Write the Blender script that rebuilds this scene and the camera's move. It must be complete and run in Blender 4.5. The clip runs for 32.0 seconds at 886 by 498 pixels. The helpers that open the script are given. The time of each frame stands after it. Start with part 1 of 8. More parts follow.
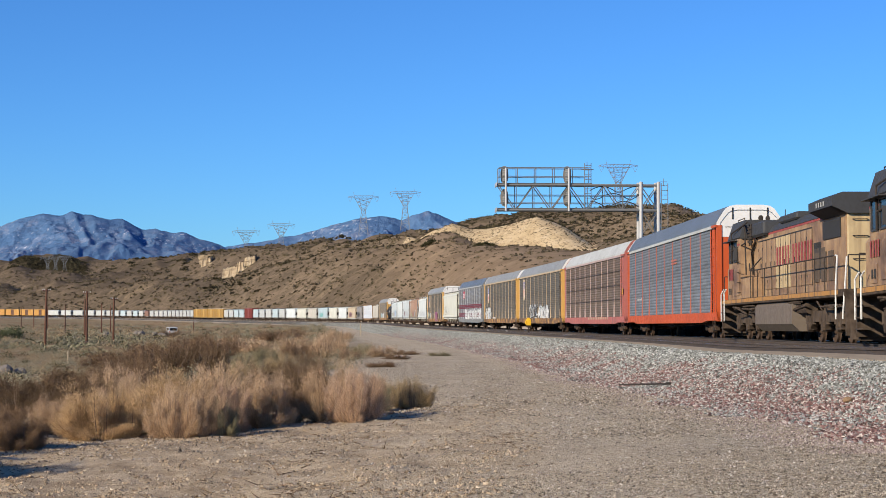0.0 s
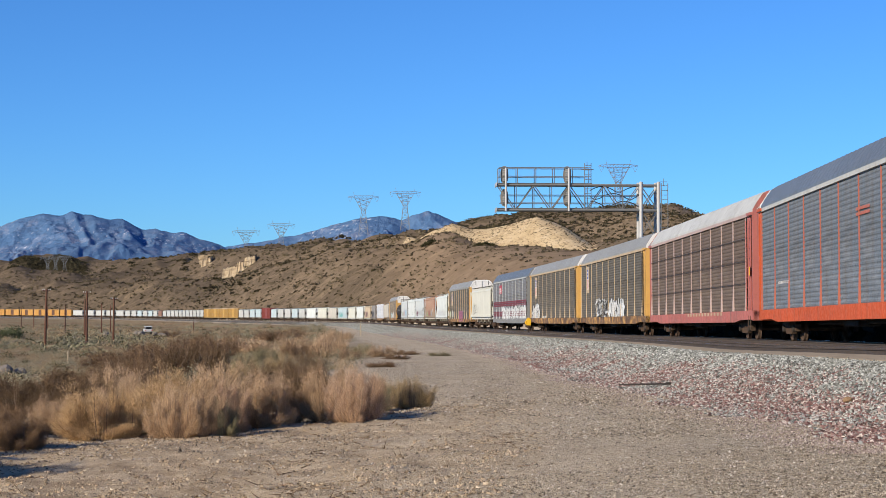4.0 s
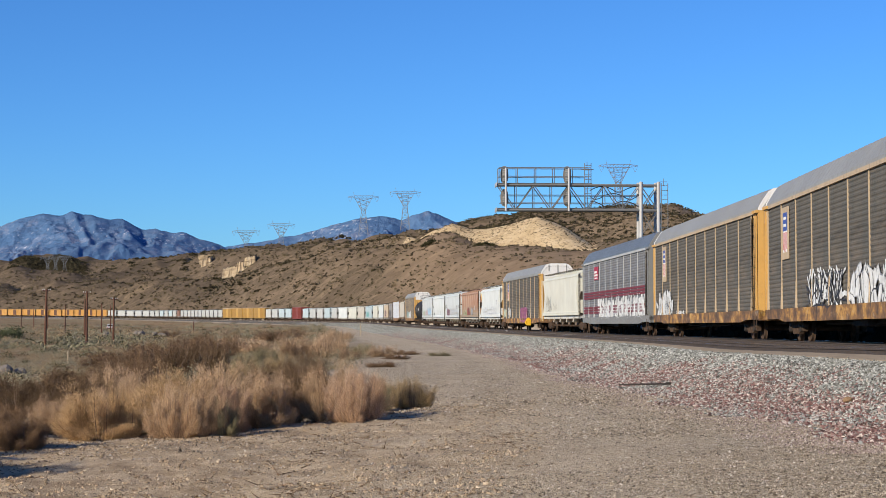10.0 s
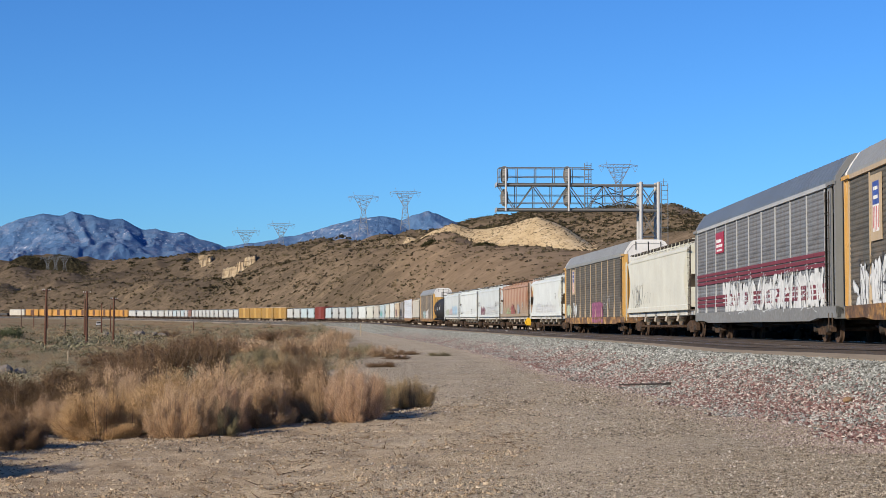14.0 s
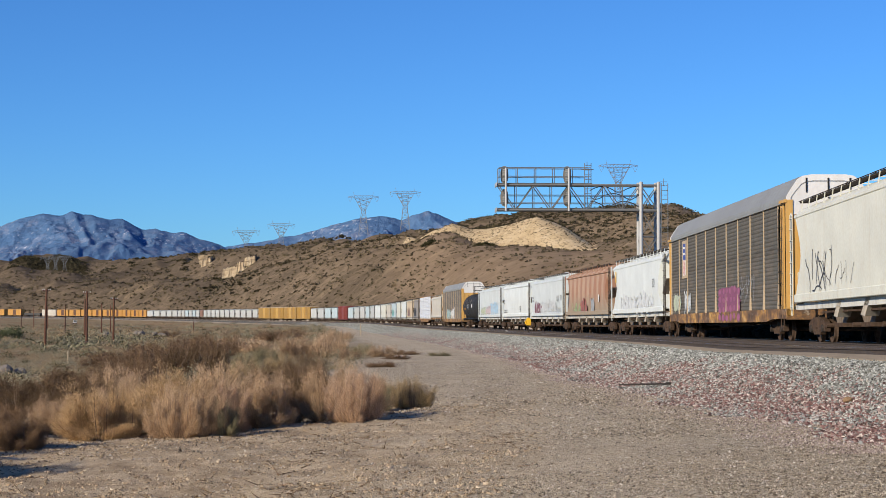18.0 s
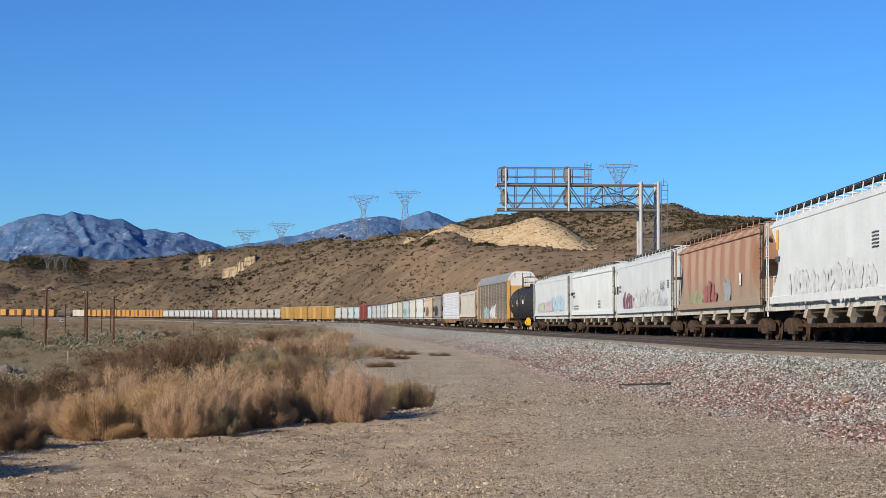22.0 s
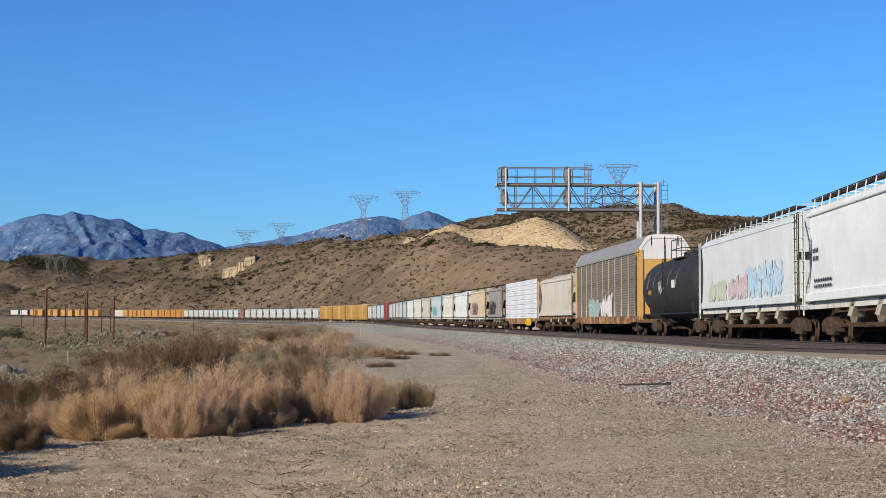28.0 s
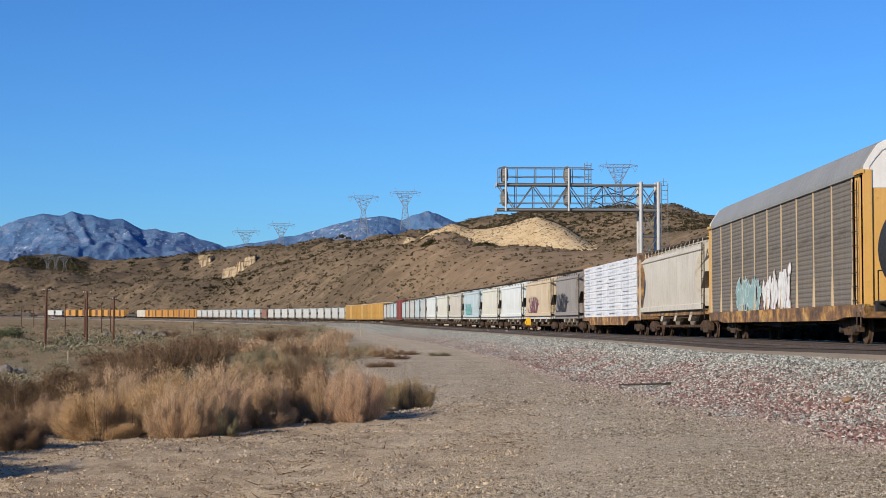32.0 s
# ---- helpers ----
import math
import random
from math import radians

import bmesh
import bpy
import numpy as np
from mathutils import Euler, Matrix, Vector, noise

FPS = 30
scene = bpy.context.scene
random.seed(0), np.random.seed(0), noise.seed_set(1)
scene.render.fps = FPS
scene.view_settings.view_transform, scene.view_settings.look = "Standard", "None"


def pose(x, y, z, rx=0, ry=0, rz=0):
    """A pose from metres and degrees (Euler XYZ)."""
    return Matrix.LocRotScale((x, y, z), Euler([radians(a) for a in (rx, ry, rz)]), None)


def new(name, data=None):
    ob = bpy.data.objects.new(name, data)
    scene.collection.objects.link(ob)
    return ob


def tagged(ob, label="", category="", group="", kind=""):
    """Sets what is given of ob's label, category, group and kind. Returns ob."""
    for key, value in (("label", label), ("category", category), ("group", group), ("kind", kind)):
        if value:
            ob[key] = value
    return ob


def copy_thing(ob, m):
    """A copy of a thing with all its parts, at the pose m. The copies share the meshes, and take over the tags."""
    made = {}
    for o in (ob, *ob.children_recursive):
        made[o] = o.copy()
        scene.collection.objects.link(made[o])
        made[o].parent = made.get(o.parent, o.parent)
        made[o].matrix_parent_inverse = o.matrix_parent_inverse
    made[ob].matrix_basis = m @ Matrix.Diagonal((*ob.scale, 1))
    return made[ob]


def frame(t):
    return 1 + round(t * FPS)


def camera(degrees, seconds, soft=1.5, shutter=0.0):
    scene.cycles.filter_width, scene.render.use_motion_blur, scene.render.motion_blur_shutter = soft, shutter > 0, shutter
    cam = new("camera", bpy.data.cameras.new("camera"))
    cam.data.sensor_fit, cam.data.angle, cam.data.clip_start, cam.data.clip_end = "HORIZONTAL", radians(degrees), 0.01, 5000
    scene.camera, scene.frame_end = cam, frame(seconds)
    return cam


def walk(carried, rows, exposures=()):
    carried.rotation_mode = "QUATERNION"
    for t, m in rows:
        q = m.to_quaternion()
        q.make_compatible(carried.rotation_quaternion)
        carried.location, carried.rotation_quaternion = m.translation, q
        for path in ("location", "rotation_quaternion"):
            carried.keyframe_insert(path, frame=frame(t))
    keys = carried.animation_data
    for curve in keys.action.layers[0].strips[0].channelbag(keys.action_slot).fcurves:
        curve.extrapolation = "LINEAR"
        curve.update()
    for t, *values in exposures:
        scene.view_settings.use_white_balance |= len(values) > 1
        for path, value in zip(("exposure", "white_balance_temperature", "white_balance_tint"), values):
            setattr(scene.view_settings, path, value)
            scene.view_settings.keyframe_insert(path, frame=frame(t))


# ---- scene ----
# ---------------------------------------------------------------- camera
EYE = (0.0, 0.0, 1.65)
cam = camera(30.5, 32.0, soft=0.65)
stand = Matrix.Translation(EYE) @ pose(0, 0, 0, 90 + 1.873, 0, 0)
walk(cam, [(0.0, stand), (32.0, stand)], [(0.0, 0.09), (9.0, 0.10), (11.0, -0.035), (14.0, -0.03), (32.0, -0.03)])

# ---------------------------------------------------------------- daylight
SUN_ELEV, SUN_FROM = 22.5, Vector((-0.73, -0.68, 0.0)).normalized()
world = bpy.data.worlds.new("world")
scene.world = world
world.use_nodes = True
wn = world.node_tree.nodes
wl = world.node_tree.links
sky = wn.new("ShaderNodeTexSky")
sky.sky_type = "NISHITA"
sky.sun_disc = False
sky.sun_elevation = radians(SUN_ELEV)
sky.sun_rotation = math.atan2(SUN_FROM.x, SUN_FROM.y)
sky.altitude = 900
sky.air_density, sky.dust_density, sky.ozone_density = 1.0, 0.15, 3.0
wn["Background"].inputs["Strength"].default_value = 0.081
deep = wn.new("ShaderNodeMix")
deep.data_type, deep.blend_type = "RGBA", "MULTIPLY"
deep.inputs[0].default_value = 1.0
deep.inputs[7].default_value = (0.475, 0.99, 1.675, 1.0)
wl.new(sky.outputs["Color"], deep.inputs[6])
wl.new(deep.outputs[2], wn["Background"].inputs["Color"])
sun = new("sun", bpy.data.lights.new("sun", "SUN"))
sun.data.energy, sun.data.angle, sun.data.color = 5.7, radians(0.55), (1.0, 0.87, 0.68)
s_dir = SUN_FROM * math.cos(radians(SUN_ELEV)) + Vector((0, 0, math.sin(radians(SUN_ELEV))))
sun.matrix_world = Matrix.Translation((-60, -40, 60)) @ s_dir.to_track_quat("Z", "Y").to_matrix().to_4x4()
# ---------------------------------------------------------------- helpers
rng = np.random.default_rng(7)


class Geo:
    """Collects vertices and faces of one mesh."""

    def __init__(self):
        self.v, self.f, self.smooth = [], [], False

    def add(self, verts, faces):
        o = len(self.v)
        self.v += [tuple(p) for p in verts]
        self.f += [tuple(i + o for i in f) for f in faces]
        return self

    def box(self, x0, y0, z0, x1, y1, z1, b=0.0):
        """A box, with chamfered long edges when b is given."""
        if b <= 0:
            v = [(x0, y0, z0), (x1, y0, z0), (x1, y1, z0), (x0, y1, z0), (x0, y0, z1), (x1, y0, z1), (x1, y1, z1), (x0, y1, z1)]
            return self.add(v, [(0, 3, 2, 1), (4, 5, 6, 7), (0, 1, 5, 4), (1, 2, 6, 5), (2, 3, 7, 6), (3, 0, 4, 7)])
        ring = [(x0 + b, y0), (x1 - b, y0), (x1, y0 + b), (x1, y1 - b), (x1 - b, y1), (x0 + b, y1), (x0, y1 - b), (x0, y0 + b)]
        cx, cy = (x0 + x1) / 2, (y0 + y1) / 2
        kx, ky = max(0.0, 1 - 2 * b / max(1e-6, x1 - x0)), max(0.0, 1 - 2 * b / max(1e-6, y1 - y0))
        ins = [(cx + (x - cx) * kx, cy + (y - cy) * ky) for x, y in ring]
        v = [(*p, z0) for p in ins] + [(*p, z0 + b) for p in ring] + [(*p, z1 - b) for p in ring] + [(*p, z1) for p in ins]
        f = [tuple(reversed(range(8))), tuple(range(24, 32))]
        for r in range(3):
            for i in range(8):
                j = (i + 1) % 8
                f.append((8 * r + i, 8 * r + j, 8 * r + 8 + j, 8 * r + 8 + i))
        return self.add(v, f)

    def rod(self, a, b, r, n=6, r2=None, caps=True):
        """A round bar from a to b."""
        a, b = Vector(a), Vector(b)
        d = b - a
        if d.length < 1e-6:
            return self
        d.normalize()
        u = d.orthogonal().normalized()
        w = d.cross(u)
        r2 = r if r2 is None else r2
        v = []
        for p, q in ((a, r), (b, r2)):
            for i in range(n):
                t = 2 * math.pi * i / n
                v.append(p + u * (q * math.cos(t)) + w * (q * math.sin(t)))
        f = [(i, (i + 1) % n, n + (i + 1) % n, n + i) for i in range(n)]
        if caps:
            f += [tuple(reversed(range(n))), tuple(range(n, 2 * n))]
        return self.add(v, f)

    def rail(self, pts, r, n=6):
        for a, b in zip(pts, pts[1:]):
            self.rod(a, b, r, n)
        return self

    def lathe(self, prof, axis="z", n=24, at=(0, 0, 0)):
        """Turns a profile of (radius, height) pairs about an axis."""
        v, f = [], []
        for r, h in prof:
            for i in range(n):
                t = 2 * math.pi * i / n
                c, s = r * math.cos(t), r * math.sin(t)
                p = {"z": (c, s, h), "y": (c, h, -s), "x": (h, c, s)}[axis]
                v.append((p[0] + at[0], p[1] + at[1], p[2] + at[2]))
        for k in range(len(prof) - 1):
            for i in range(n):
                j = (i + 1) % n
                f.append((k * n + i, k * n + j, (k + 1) * n + j, (k + 1) * n + i))
        f += [tuple(reversed(range(n))), tuple(range((len(prof) - 1) * n, len(prof) * n))]
        return self.add(v, f)

    def prism(self, poly, a, b, axis="y"):
        """Extrudes a 2D outline from a to b along an axis; outline is (x,z), (y,z) or (x,y)."""
        n = len(poly)
        put = {"y": lambda p, h: (p[0], h, p[1]), "x": lambda p, h: (h, p[0], p[1]), "z": lambda p, h: (p[0], p[1], h)}[axis]
        v = [put(p, a) for p in poly] + [put(p, b) for p in poly]
        f = [tuple(range(n)), tuple(reversed(range(n, 2 * n)))]
        f += [(i, n + i, n + (i + 1) % n, (i + 1) % n) for i in range(n)]
        return self.add(v, f)

    def mesh(self, name):
        me = bpy.data.meshes.new(name)
        me.from_pydata(self.v, [], self.f)
        bm = bmesh.new()
        bm.from_mesh(me)
        if len(bm.faces) < 60000:
            bmesh.ops.recalc_face_normals(bm, faces=bm.faces)
        for f in bm.faces:
            f.smooth = self.smooth
        bm.to_mesh(me)
        bm.free()
        if self.smooth:
            me.set_sharp_from_angle(angle=radians(38))
        return me


def arrays_mesh(name, verts, faces, smooth=False):
    """A mesh from numpy arrays; all faces have the same number of corners."""
    me = bpy.data.meshes.new(name)
    n, k = faces.shape
    me.vertices.add(len(verts))
    me.vertices.foreach_set("co", np.asarray(verts, dtype=np.float32).ravel())
    me.loops.add(n * k)
    me.loops.foreach_set("vertex_index", np.asarray(faces, dtype=np.int32).ravel())
    me.polygons.add(n)
    me.polygons.foreach_set("loop_start", np.arange(0, n * k, k, dtype=np.int32))
    me.polygons.foreach_set("use_smooth", np.full(n, smooth))
    me.update(calc_edges=True)
    return me


RECOLOURED = {}


def part(name, geo, material, parent=None, label="", at=None):
    """Links a Geo or a mesh as one mesh object under a thing or a part."""
    me = geo.mesh(name) if isinstance(geo, Geo) else geo
    if not me.materials:
        me.materials.append(material)
    elif me.materials[0] is not material:
        key = (me.name, material.name)
        if key not in RECOLOURED:
            RECOLOURED[key] = me.copy()
            RECOLOURED[key].materials[0] = material
        me = RECOLOURED[key]
    ob = new(name, me)
    if parent:
        ob.parent = parent
    if at is not None:
        ob.matrix_basis = at if isinstance(at, Matrix) else Matrix.Translation(at)
    if label:
        ob["label"] = label
    return ob


def thing(name, label, category, group="", kind="", at=None):
    ob = new(name)
    ob.empty_display_size = 0.3
    tagged(ob, label, category, group, kind)
    if at is not None:
        ob.matrix_basis = at if isinstance(at, Matrix) else Matrix.Translation(at)
    return ob


def hash2(ix, iy, seed):
    h = (ix.astype(np.int64) * 374761393 + iy.astype(np.int64) * 668265263 + seed * 1442695041) & 0x7FFFFFFF
    h = ((h ^ (h >> 13)) * 1274126177) & 0x7FFFFFFF
    return ((h ^ (h >> 16)) & 0xFFFF) / 65535.0


def vnoise(x, y, seed=0):
    ix, iy = np.floor(x), np.floor(y)
    fx, fy = x - ix, y - iy
    fx, fy = fx * fx * fx * (fx * (6 * fx - 15) + 10), fy * fy * fy * (fy * (6 * fy - 15) + 10)
    a, b = hash2(ix, iy, seed), hash2(ix + 1, iy, seed)
    c, d = hash2(ix, iy + 1, seed), hash2(ix + 1, iy + 1, seed)
    return (a * (1 - fx) + b * fx) * (1 - fy) + (c * (1 - fx) + d * fx) * fy - 0.5


def fbm(x, y, octaves=4, seed=0, gain=0.5):
    r, amp = 0.0, 1.0
    for o in range(octaves):
        r = r + amp * vnoise(x * 2 ** o + 17.3 * o, y * 2 ** o - 9.1 * o, seed + o)
        amp *= gain
    return r


# ---------------------------------------------------------------- materials
class Mat:
    """A node material put together by short calls."""

    def __init__(self, name, rough=0.6, metal=0.0, spec=0.5):
        self.m = bpy.data.materials.new(name)
        self.m.use_nodes = True
        self.t = self.m.node_tree
        self.b = self.t.nodes["Principled BSDF"]
        self.b.inputs["Roughness"].default_value = rough
        self.b.inputs["Metallic"].default_value = metal
        self.b.inputs["Specular IOR Level"].default_value = spec
        self.co = self.n("ShaderNodeTexCoord").outputs["Object"]

    def n(self, kind, **kw):
        node = self.t.nodes.new(kind)
        for k, v in kw.items():
            node.inputs[k.replace("_", " ")].default_value = v
        return node

    def link(self, a, b):
        self.t.links.new(a, b)

    def scaled(self, sx, sy, sz, src=None):
        mp = self.n("ShaderNodeMapping")
        mp.inputs["Scale"].default_value = (sx, sy, sz)
        self.link(src or self.co, mp.inputs["Vector"])
        return mp.outputs["Vector"]

    def noise(self, scale, detail=4, rough=0.55, vec=None):
        nz = self.n("ShaderNodeTexNoise", Scale=scale, Detail=detail, Roughness=rough)
        self.link(vec or self.co, nz.inputs["Vector"])
        return nz.outputs["Fac"]

    def voronoi(self, scale, vec=None, out="Color"):
        nz = self.n("ShaderNodeTexVoronoi", Scale=scale)
        self.link(vec or self.co, nz.inputs["Vector"])
        return nz.outputs[out]

    def ramp(self, fac, stops):
        r = self.n("ShaderNodeValToRGB")
        e = r.color_ramp.elements
        while len(e) < len(stops):
            e.new(0.5)
        for el, (p, c) in zip(e, stops):
            el.position = p
            el.color = (*c, 1) if len(c) == 3 else c
        self.link(fac, r.inputs["Fac"])
        return r.outputs["Color"]

    def span(self, fac, lo, hi, a=0.0, b=1.0):
        r = self.n("ShaderNodeMapRange")
        for k, v in (("From Min", lo), ("From Max", hi), ("To Min", a), ("To Max", b)):
            r.inputs[k].default_value = v
        self.link(fac, r.inputs["Value"])
        return r.outputs["Result"]

    def mix(self, fac, a, b, mode="MIX"):
        mx = self.n("ShaderNodeMix")
        mx.data_type, mx.blend_type = "RGBA", mode
        for sock, v in ((mx.inputs[0], fac), (mx.inputs[6], a), (mx.inputs[7], b)):
            if isinstance(v, (int, float)):
                sock.default_value = v
            elif isinstance(v, tuple):
                sock.default_value = (*v, 1) if len(v) == 3 else v
            else:
                self.link(v, sock)
        return mx.outputs[2]

    def math(self, op, a, b=0.0):
        mm = self.n("ShaderNodeMath")
        mm.operation = op
        for sock, v in ((mm.inputs[0], a), (mm.inputs[1], b)):
            if isinstance(v, (int, float)):
                sock.default_value = v
            else:
                self.link(v, sock)
        return mm.outputs[0]

    def color(self, c):
        if isinstance(c, tuple):
            self.b.inputs["Base Color"].default_value = (*c, 1)
        else:
            self.link(c, self.b.inputs["Base Color"])
        return self

    def bump(self, h, strength=0.3, dist=0.02):
        bp = self.n("ShaderNodeBump", Strength=strength, Distance=dist)
        self.link(h, bp.inputs["Height"])
        self.link(bp.outputs["Normal"], self.b.inputs["Normal"])
        return self

    def rough(self, v):
        self.link(v, self.b.inputs["Roughness"])
        return self


def tone(c, k):
    return tuple(min(1.0, max(0.0, v * k)) for v in c)


def paint(name, c, grime=0.35, rough=0.5, streak=0.5, dirt=(0.16, 0.12, 0.085), rust=0.0):
    """Weathered paint: faded patches, streaks that run down, dirt rising from below, specks of rust."""
    m = Mat(name, rough)
    big = m.noise(0.55, 3)
    fine = m.noise(9, 5)
    st = m.noise(1.0, 4, 0.6, m.scaled(3.2, 3.2, 0.22))
    col = m.mix(m.span(big, 0.35, 0.7), tone(c, 0.9), tone(c, 1.06))
    col = m.mix(m.math("MULTIPLY", m.span(fine, 0.45, 0.75), 0.25), col, tone(c, 0.75))
    col = m.mix(m.math("MULTIPLY", m.span(st, 0.5, 0.78), streak * grime * 1.6), col, dirt)
    col = m.mix(m.math("MULTIPLY", m.span(m.noise(0.9, 6, 0.65), 0.55, 0.8), grime), col, dirt)
    if rust:
        rs = m.math("MULTIPLY", m.span(m.noise(2.3, 7, 0.7), 0.58, 0.68), rust)
        col = m.mix(rs, col, (0.19, 0.075, 0.035))
    m.color(col)
    m.rough(m.span(fine, 0.3, 0.7, rough - 0.1, rough + 0.2))
    m.bump(m.noise(30, 3), 0.08, 0.01)
    return m.m


def plain(name, c, rough=0.6, metal=0.0, var=0.25, scale=6.0, spec=0.35):
    m = Mat(name, rough, metal, spec)
    f = m.noise(scale, 5)
    g = m.noise(scale * 6, 3)
    col = m.mix(m.span(f, 0.3, 0.7), tone(c, 1 - var), tone(c, 1 + var))
    col = m.mix(m.math("MULTIPLY", m.span(g, 0.4, 0.7), 0.3), col, tone(c, 0.7))
    m.color(col)
    m.rough(m.span(g, 0.3, 0.7, max(0.05, rough - 0.12), min(1, rough + 0.12)))
    m.bump(g, 0.12, 0.01)
    return m.m


M_STEEL = plain("galvanised_steel", (0.55, 0.56, 0.56), 0.45, 0.6, 0.12)
M_GALV = paint("galvanised_roof", (0.25, 0.255, 0.24), 0.3, 0.45, 0.6, (0.25, 0.22, 0.18))
M_DARK = plain("dark_steel", (0.046, 0.038, 0.033), 0.8, 0.0, 0.25, 6.0, 0.1)
M_TRUCK = plain("brown_truck_iron", (0.075, 0.050, 0.036), 0.9, 0.0, 0.4, 6.0, 0.1)
M_WHEEL = plain("rusty_wheel", (0.080, 0.053, 0.038), 0.85, 0.0, 0.35, 6.0, 0.15)
M_RAIL = plain("rusty_rail", (0.075, 0.058, 0.047), 0.7, 0.1, 0.3)
M_RAILTOP = plain("polished_railhead", (0.42, 0.41, 0.40), 0.25, 1.0, 0.1)
# ---------------------------------------------------------------- the line of the track
# curvature (1/km) along the main track; 0 m lies beside the view's right edge, the train comes from the far end
K_AT = (-40.0, 0.0, 120.0, 250.0, 400.0, 550.0, 700.0, 850.0, 1000.0, 1200.0, 1500.0)
K_OF = (0.3, 1.3719, 0.0029, -0.1324, 1.3808, 0.2419, -0.345, 0.8925, 1.9099, 1.9026, 1.9026)
STEP = 2.0
S_LINE = np.arange(-420.0, 1800.0, STEP)
th = np.cumsum(np.interp(S_LINE, K_AT, K_OF) / 1000.0) * STEP
i0 = int(np.argmin(abs(S_LINE)))
th = th - th[i0] + 0.01135
lx, ly = np.cumsum(-np.sin(th)) * STEP, np.cumsum(np.cos(th)) * STEP
LINE_X = lx - lx[i0] + 12.023 + 1.55 * np.cos(th)
LINE_Y = ly - ly[i0] + 71.156 + 1.55 * np.sin(th)
LINE_A = th
# height of the railhead against the distance up the valley
R_AT = (-400.0, 0.0, 29.0, 44.0, 81.0, 109.0, 180.0, 255.0, 350.0, 493.0, 592.0, 714.0, 970.0, 1095.0, 1300.0)
R_OF = (9.5, 1.45, 0.83, 0.47, -0.10, -0.52, -1.35, -2.1, -2.95, -4.45, -5.25, -6.15, -7.95, -8.35, -8.5)


G_OF = (6.3, 1.15, 0.75) + R_OF[3:]


def rail_z(y):
    return np.interp(y, R_AT, R_OF)


def line(s, off=0.0):
    """The place and bearing on the track at s metres, off metres to its side (positive: away from the lens)."""
    a = float(np.interp(s, S_LINE, LINE_A))
    x = float(np.interp(s, S_LINE, LINE_X)) + off * math.cos(a)
    y = float(np.interp(s, S_LINE, LINE_Y)) + off * math.sin(a)
    return x, y, float(rail_z(y)), a


NEAR_TRACK = -4.7
PER_X = np.interp(np.arange(-300, 1300, 2.0), LINE_Y[:760], LINE_X[:760])


def line_x(y):
    """The main track's x at the distance y."""
    return np.interp(y, np.arange(-300, 1300, 2.0), PER_X)


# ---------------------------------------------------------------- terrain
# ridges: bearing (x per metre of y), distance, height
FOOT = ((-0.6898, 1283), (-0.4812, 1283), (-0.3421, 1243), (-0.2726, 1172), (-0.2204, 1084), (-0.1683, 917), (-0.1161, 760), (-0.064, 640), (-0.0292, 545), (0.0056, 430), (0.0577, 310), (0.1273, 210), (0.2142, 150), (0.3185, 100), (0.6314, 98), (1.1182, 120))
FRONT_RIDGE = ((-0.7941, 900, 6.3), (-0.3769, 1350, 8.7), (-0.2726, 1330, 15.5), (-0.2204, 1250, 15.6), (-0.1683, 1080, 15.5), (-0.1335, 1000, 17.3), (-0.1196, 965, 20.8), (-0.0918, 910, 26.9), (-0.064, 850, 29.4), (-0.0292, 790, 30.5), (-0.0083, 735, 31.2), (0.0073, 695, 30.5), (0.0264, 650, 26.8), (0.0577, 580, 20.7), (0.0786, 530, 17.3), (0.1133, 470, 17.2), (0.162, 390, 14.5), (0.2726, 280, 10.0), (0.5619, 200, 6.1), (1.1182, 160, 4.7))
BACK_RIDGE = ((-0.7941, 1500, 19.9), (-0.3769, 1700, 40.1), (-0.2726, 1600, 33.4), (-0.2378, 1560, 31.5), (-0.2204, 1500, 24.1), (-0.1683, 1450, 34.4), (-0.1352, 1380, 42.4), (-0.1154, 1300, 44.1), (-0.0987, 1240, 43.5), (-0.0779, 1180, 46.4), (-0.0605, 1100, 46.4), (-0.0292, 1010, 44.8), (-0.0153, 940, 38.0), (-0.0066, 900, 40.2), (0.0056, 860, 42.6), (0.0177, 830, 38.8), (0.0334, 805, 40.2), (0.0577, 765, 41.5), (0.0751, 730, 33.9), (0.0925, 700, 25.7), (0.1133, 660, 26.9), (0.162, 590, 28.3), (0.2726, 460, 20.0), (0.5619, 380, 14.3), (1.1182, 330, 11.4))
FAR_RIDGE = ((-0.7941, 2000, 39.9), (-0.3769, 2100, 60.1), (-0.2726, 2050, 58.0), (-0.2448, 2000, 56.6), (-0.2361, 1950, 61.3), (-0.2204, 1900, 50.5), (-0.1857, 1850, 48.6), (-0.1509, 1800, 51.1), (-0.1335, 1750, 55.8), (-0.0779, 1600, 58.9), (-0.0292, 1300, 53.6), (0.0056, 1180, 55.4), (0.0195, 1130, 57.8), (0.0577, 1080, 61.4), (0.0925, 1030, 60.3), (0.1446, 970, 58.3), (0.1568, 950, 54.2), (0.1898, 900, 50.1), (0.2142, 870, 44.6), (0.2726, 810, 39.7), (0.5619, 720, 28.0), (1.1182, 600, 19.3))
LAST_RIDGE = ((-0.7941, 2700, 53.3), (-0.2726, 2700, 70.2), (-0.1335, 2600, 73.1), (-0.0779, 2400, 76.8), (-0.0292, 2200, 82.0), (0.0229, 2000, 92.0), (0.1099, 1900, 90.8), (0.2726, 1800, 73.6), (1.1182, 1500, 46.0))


def smooth(e0, e1, x):
    t = np.clip((x - e0) / (e1 - e0), 0, 1)
    return t * t * (3 - 2 * t)


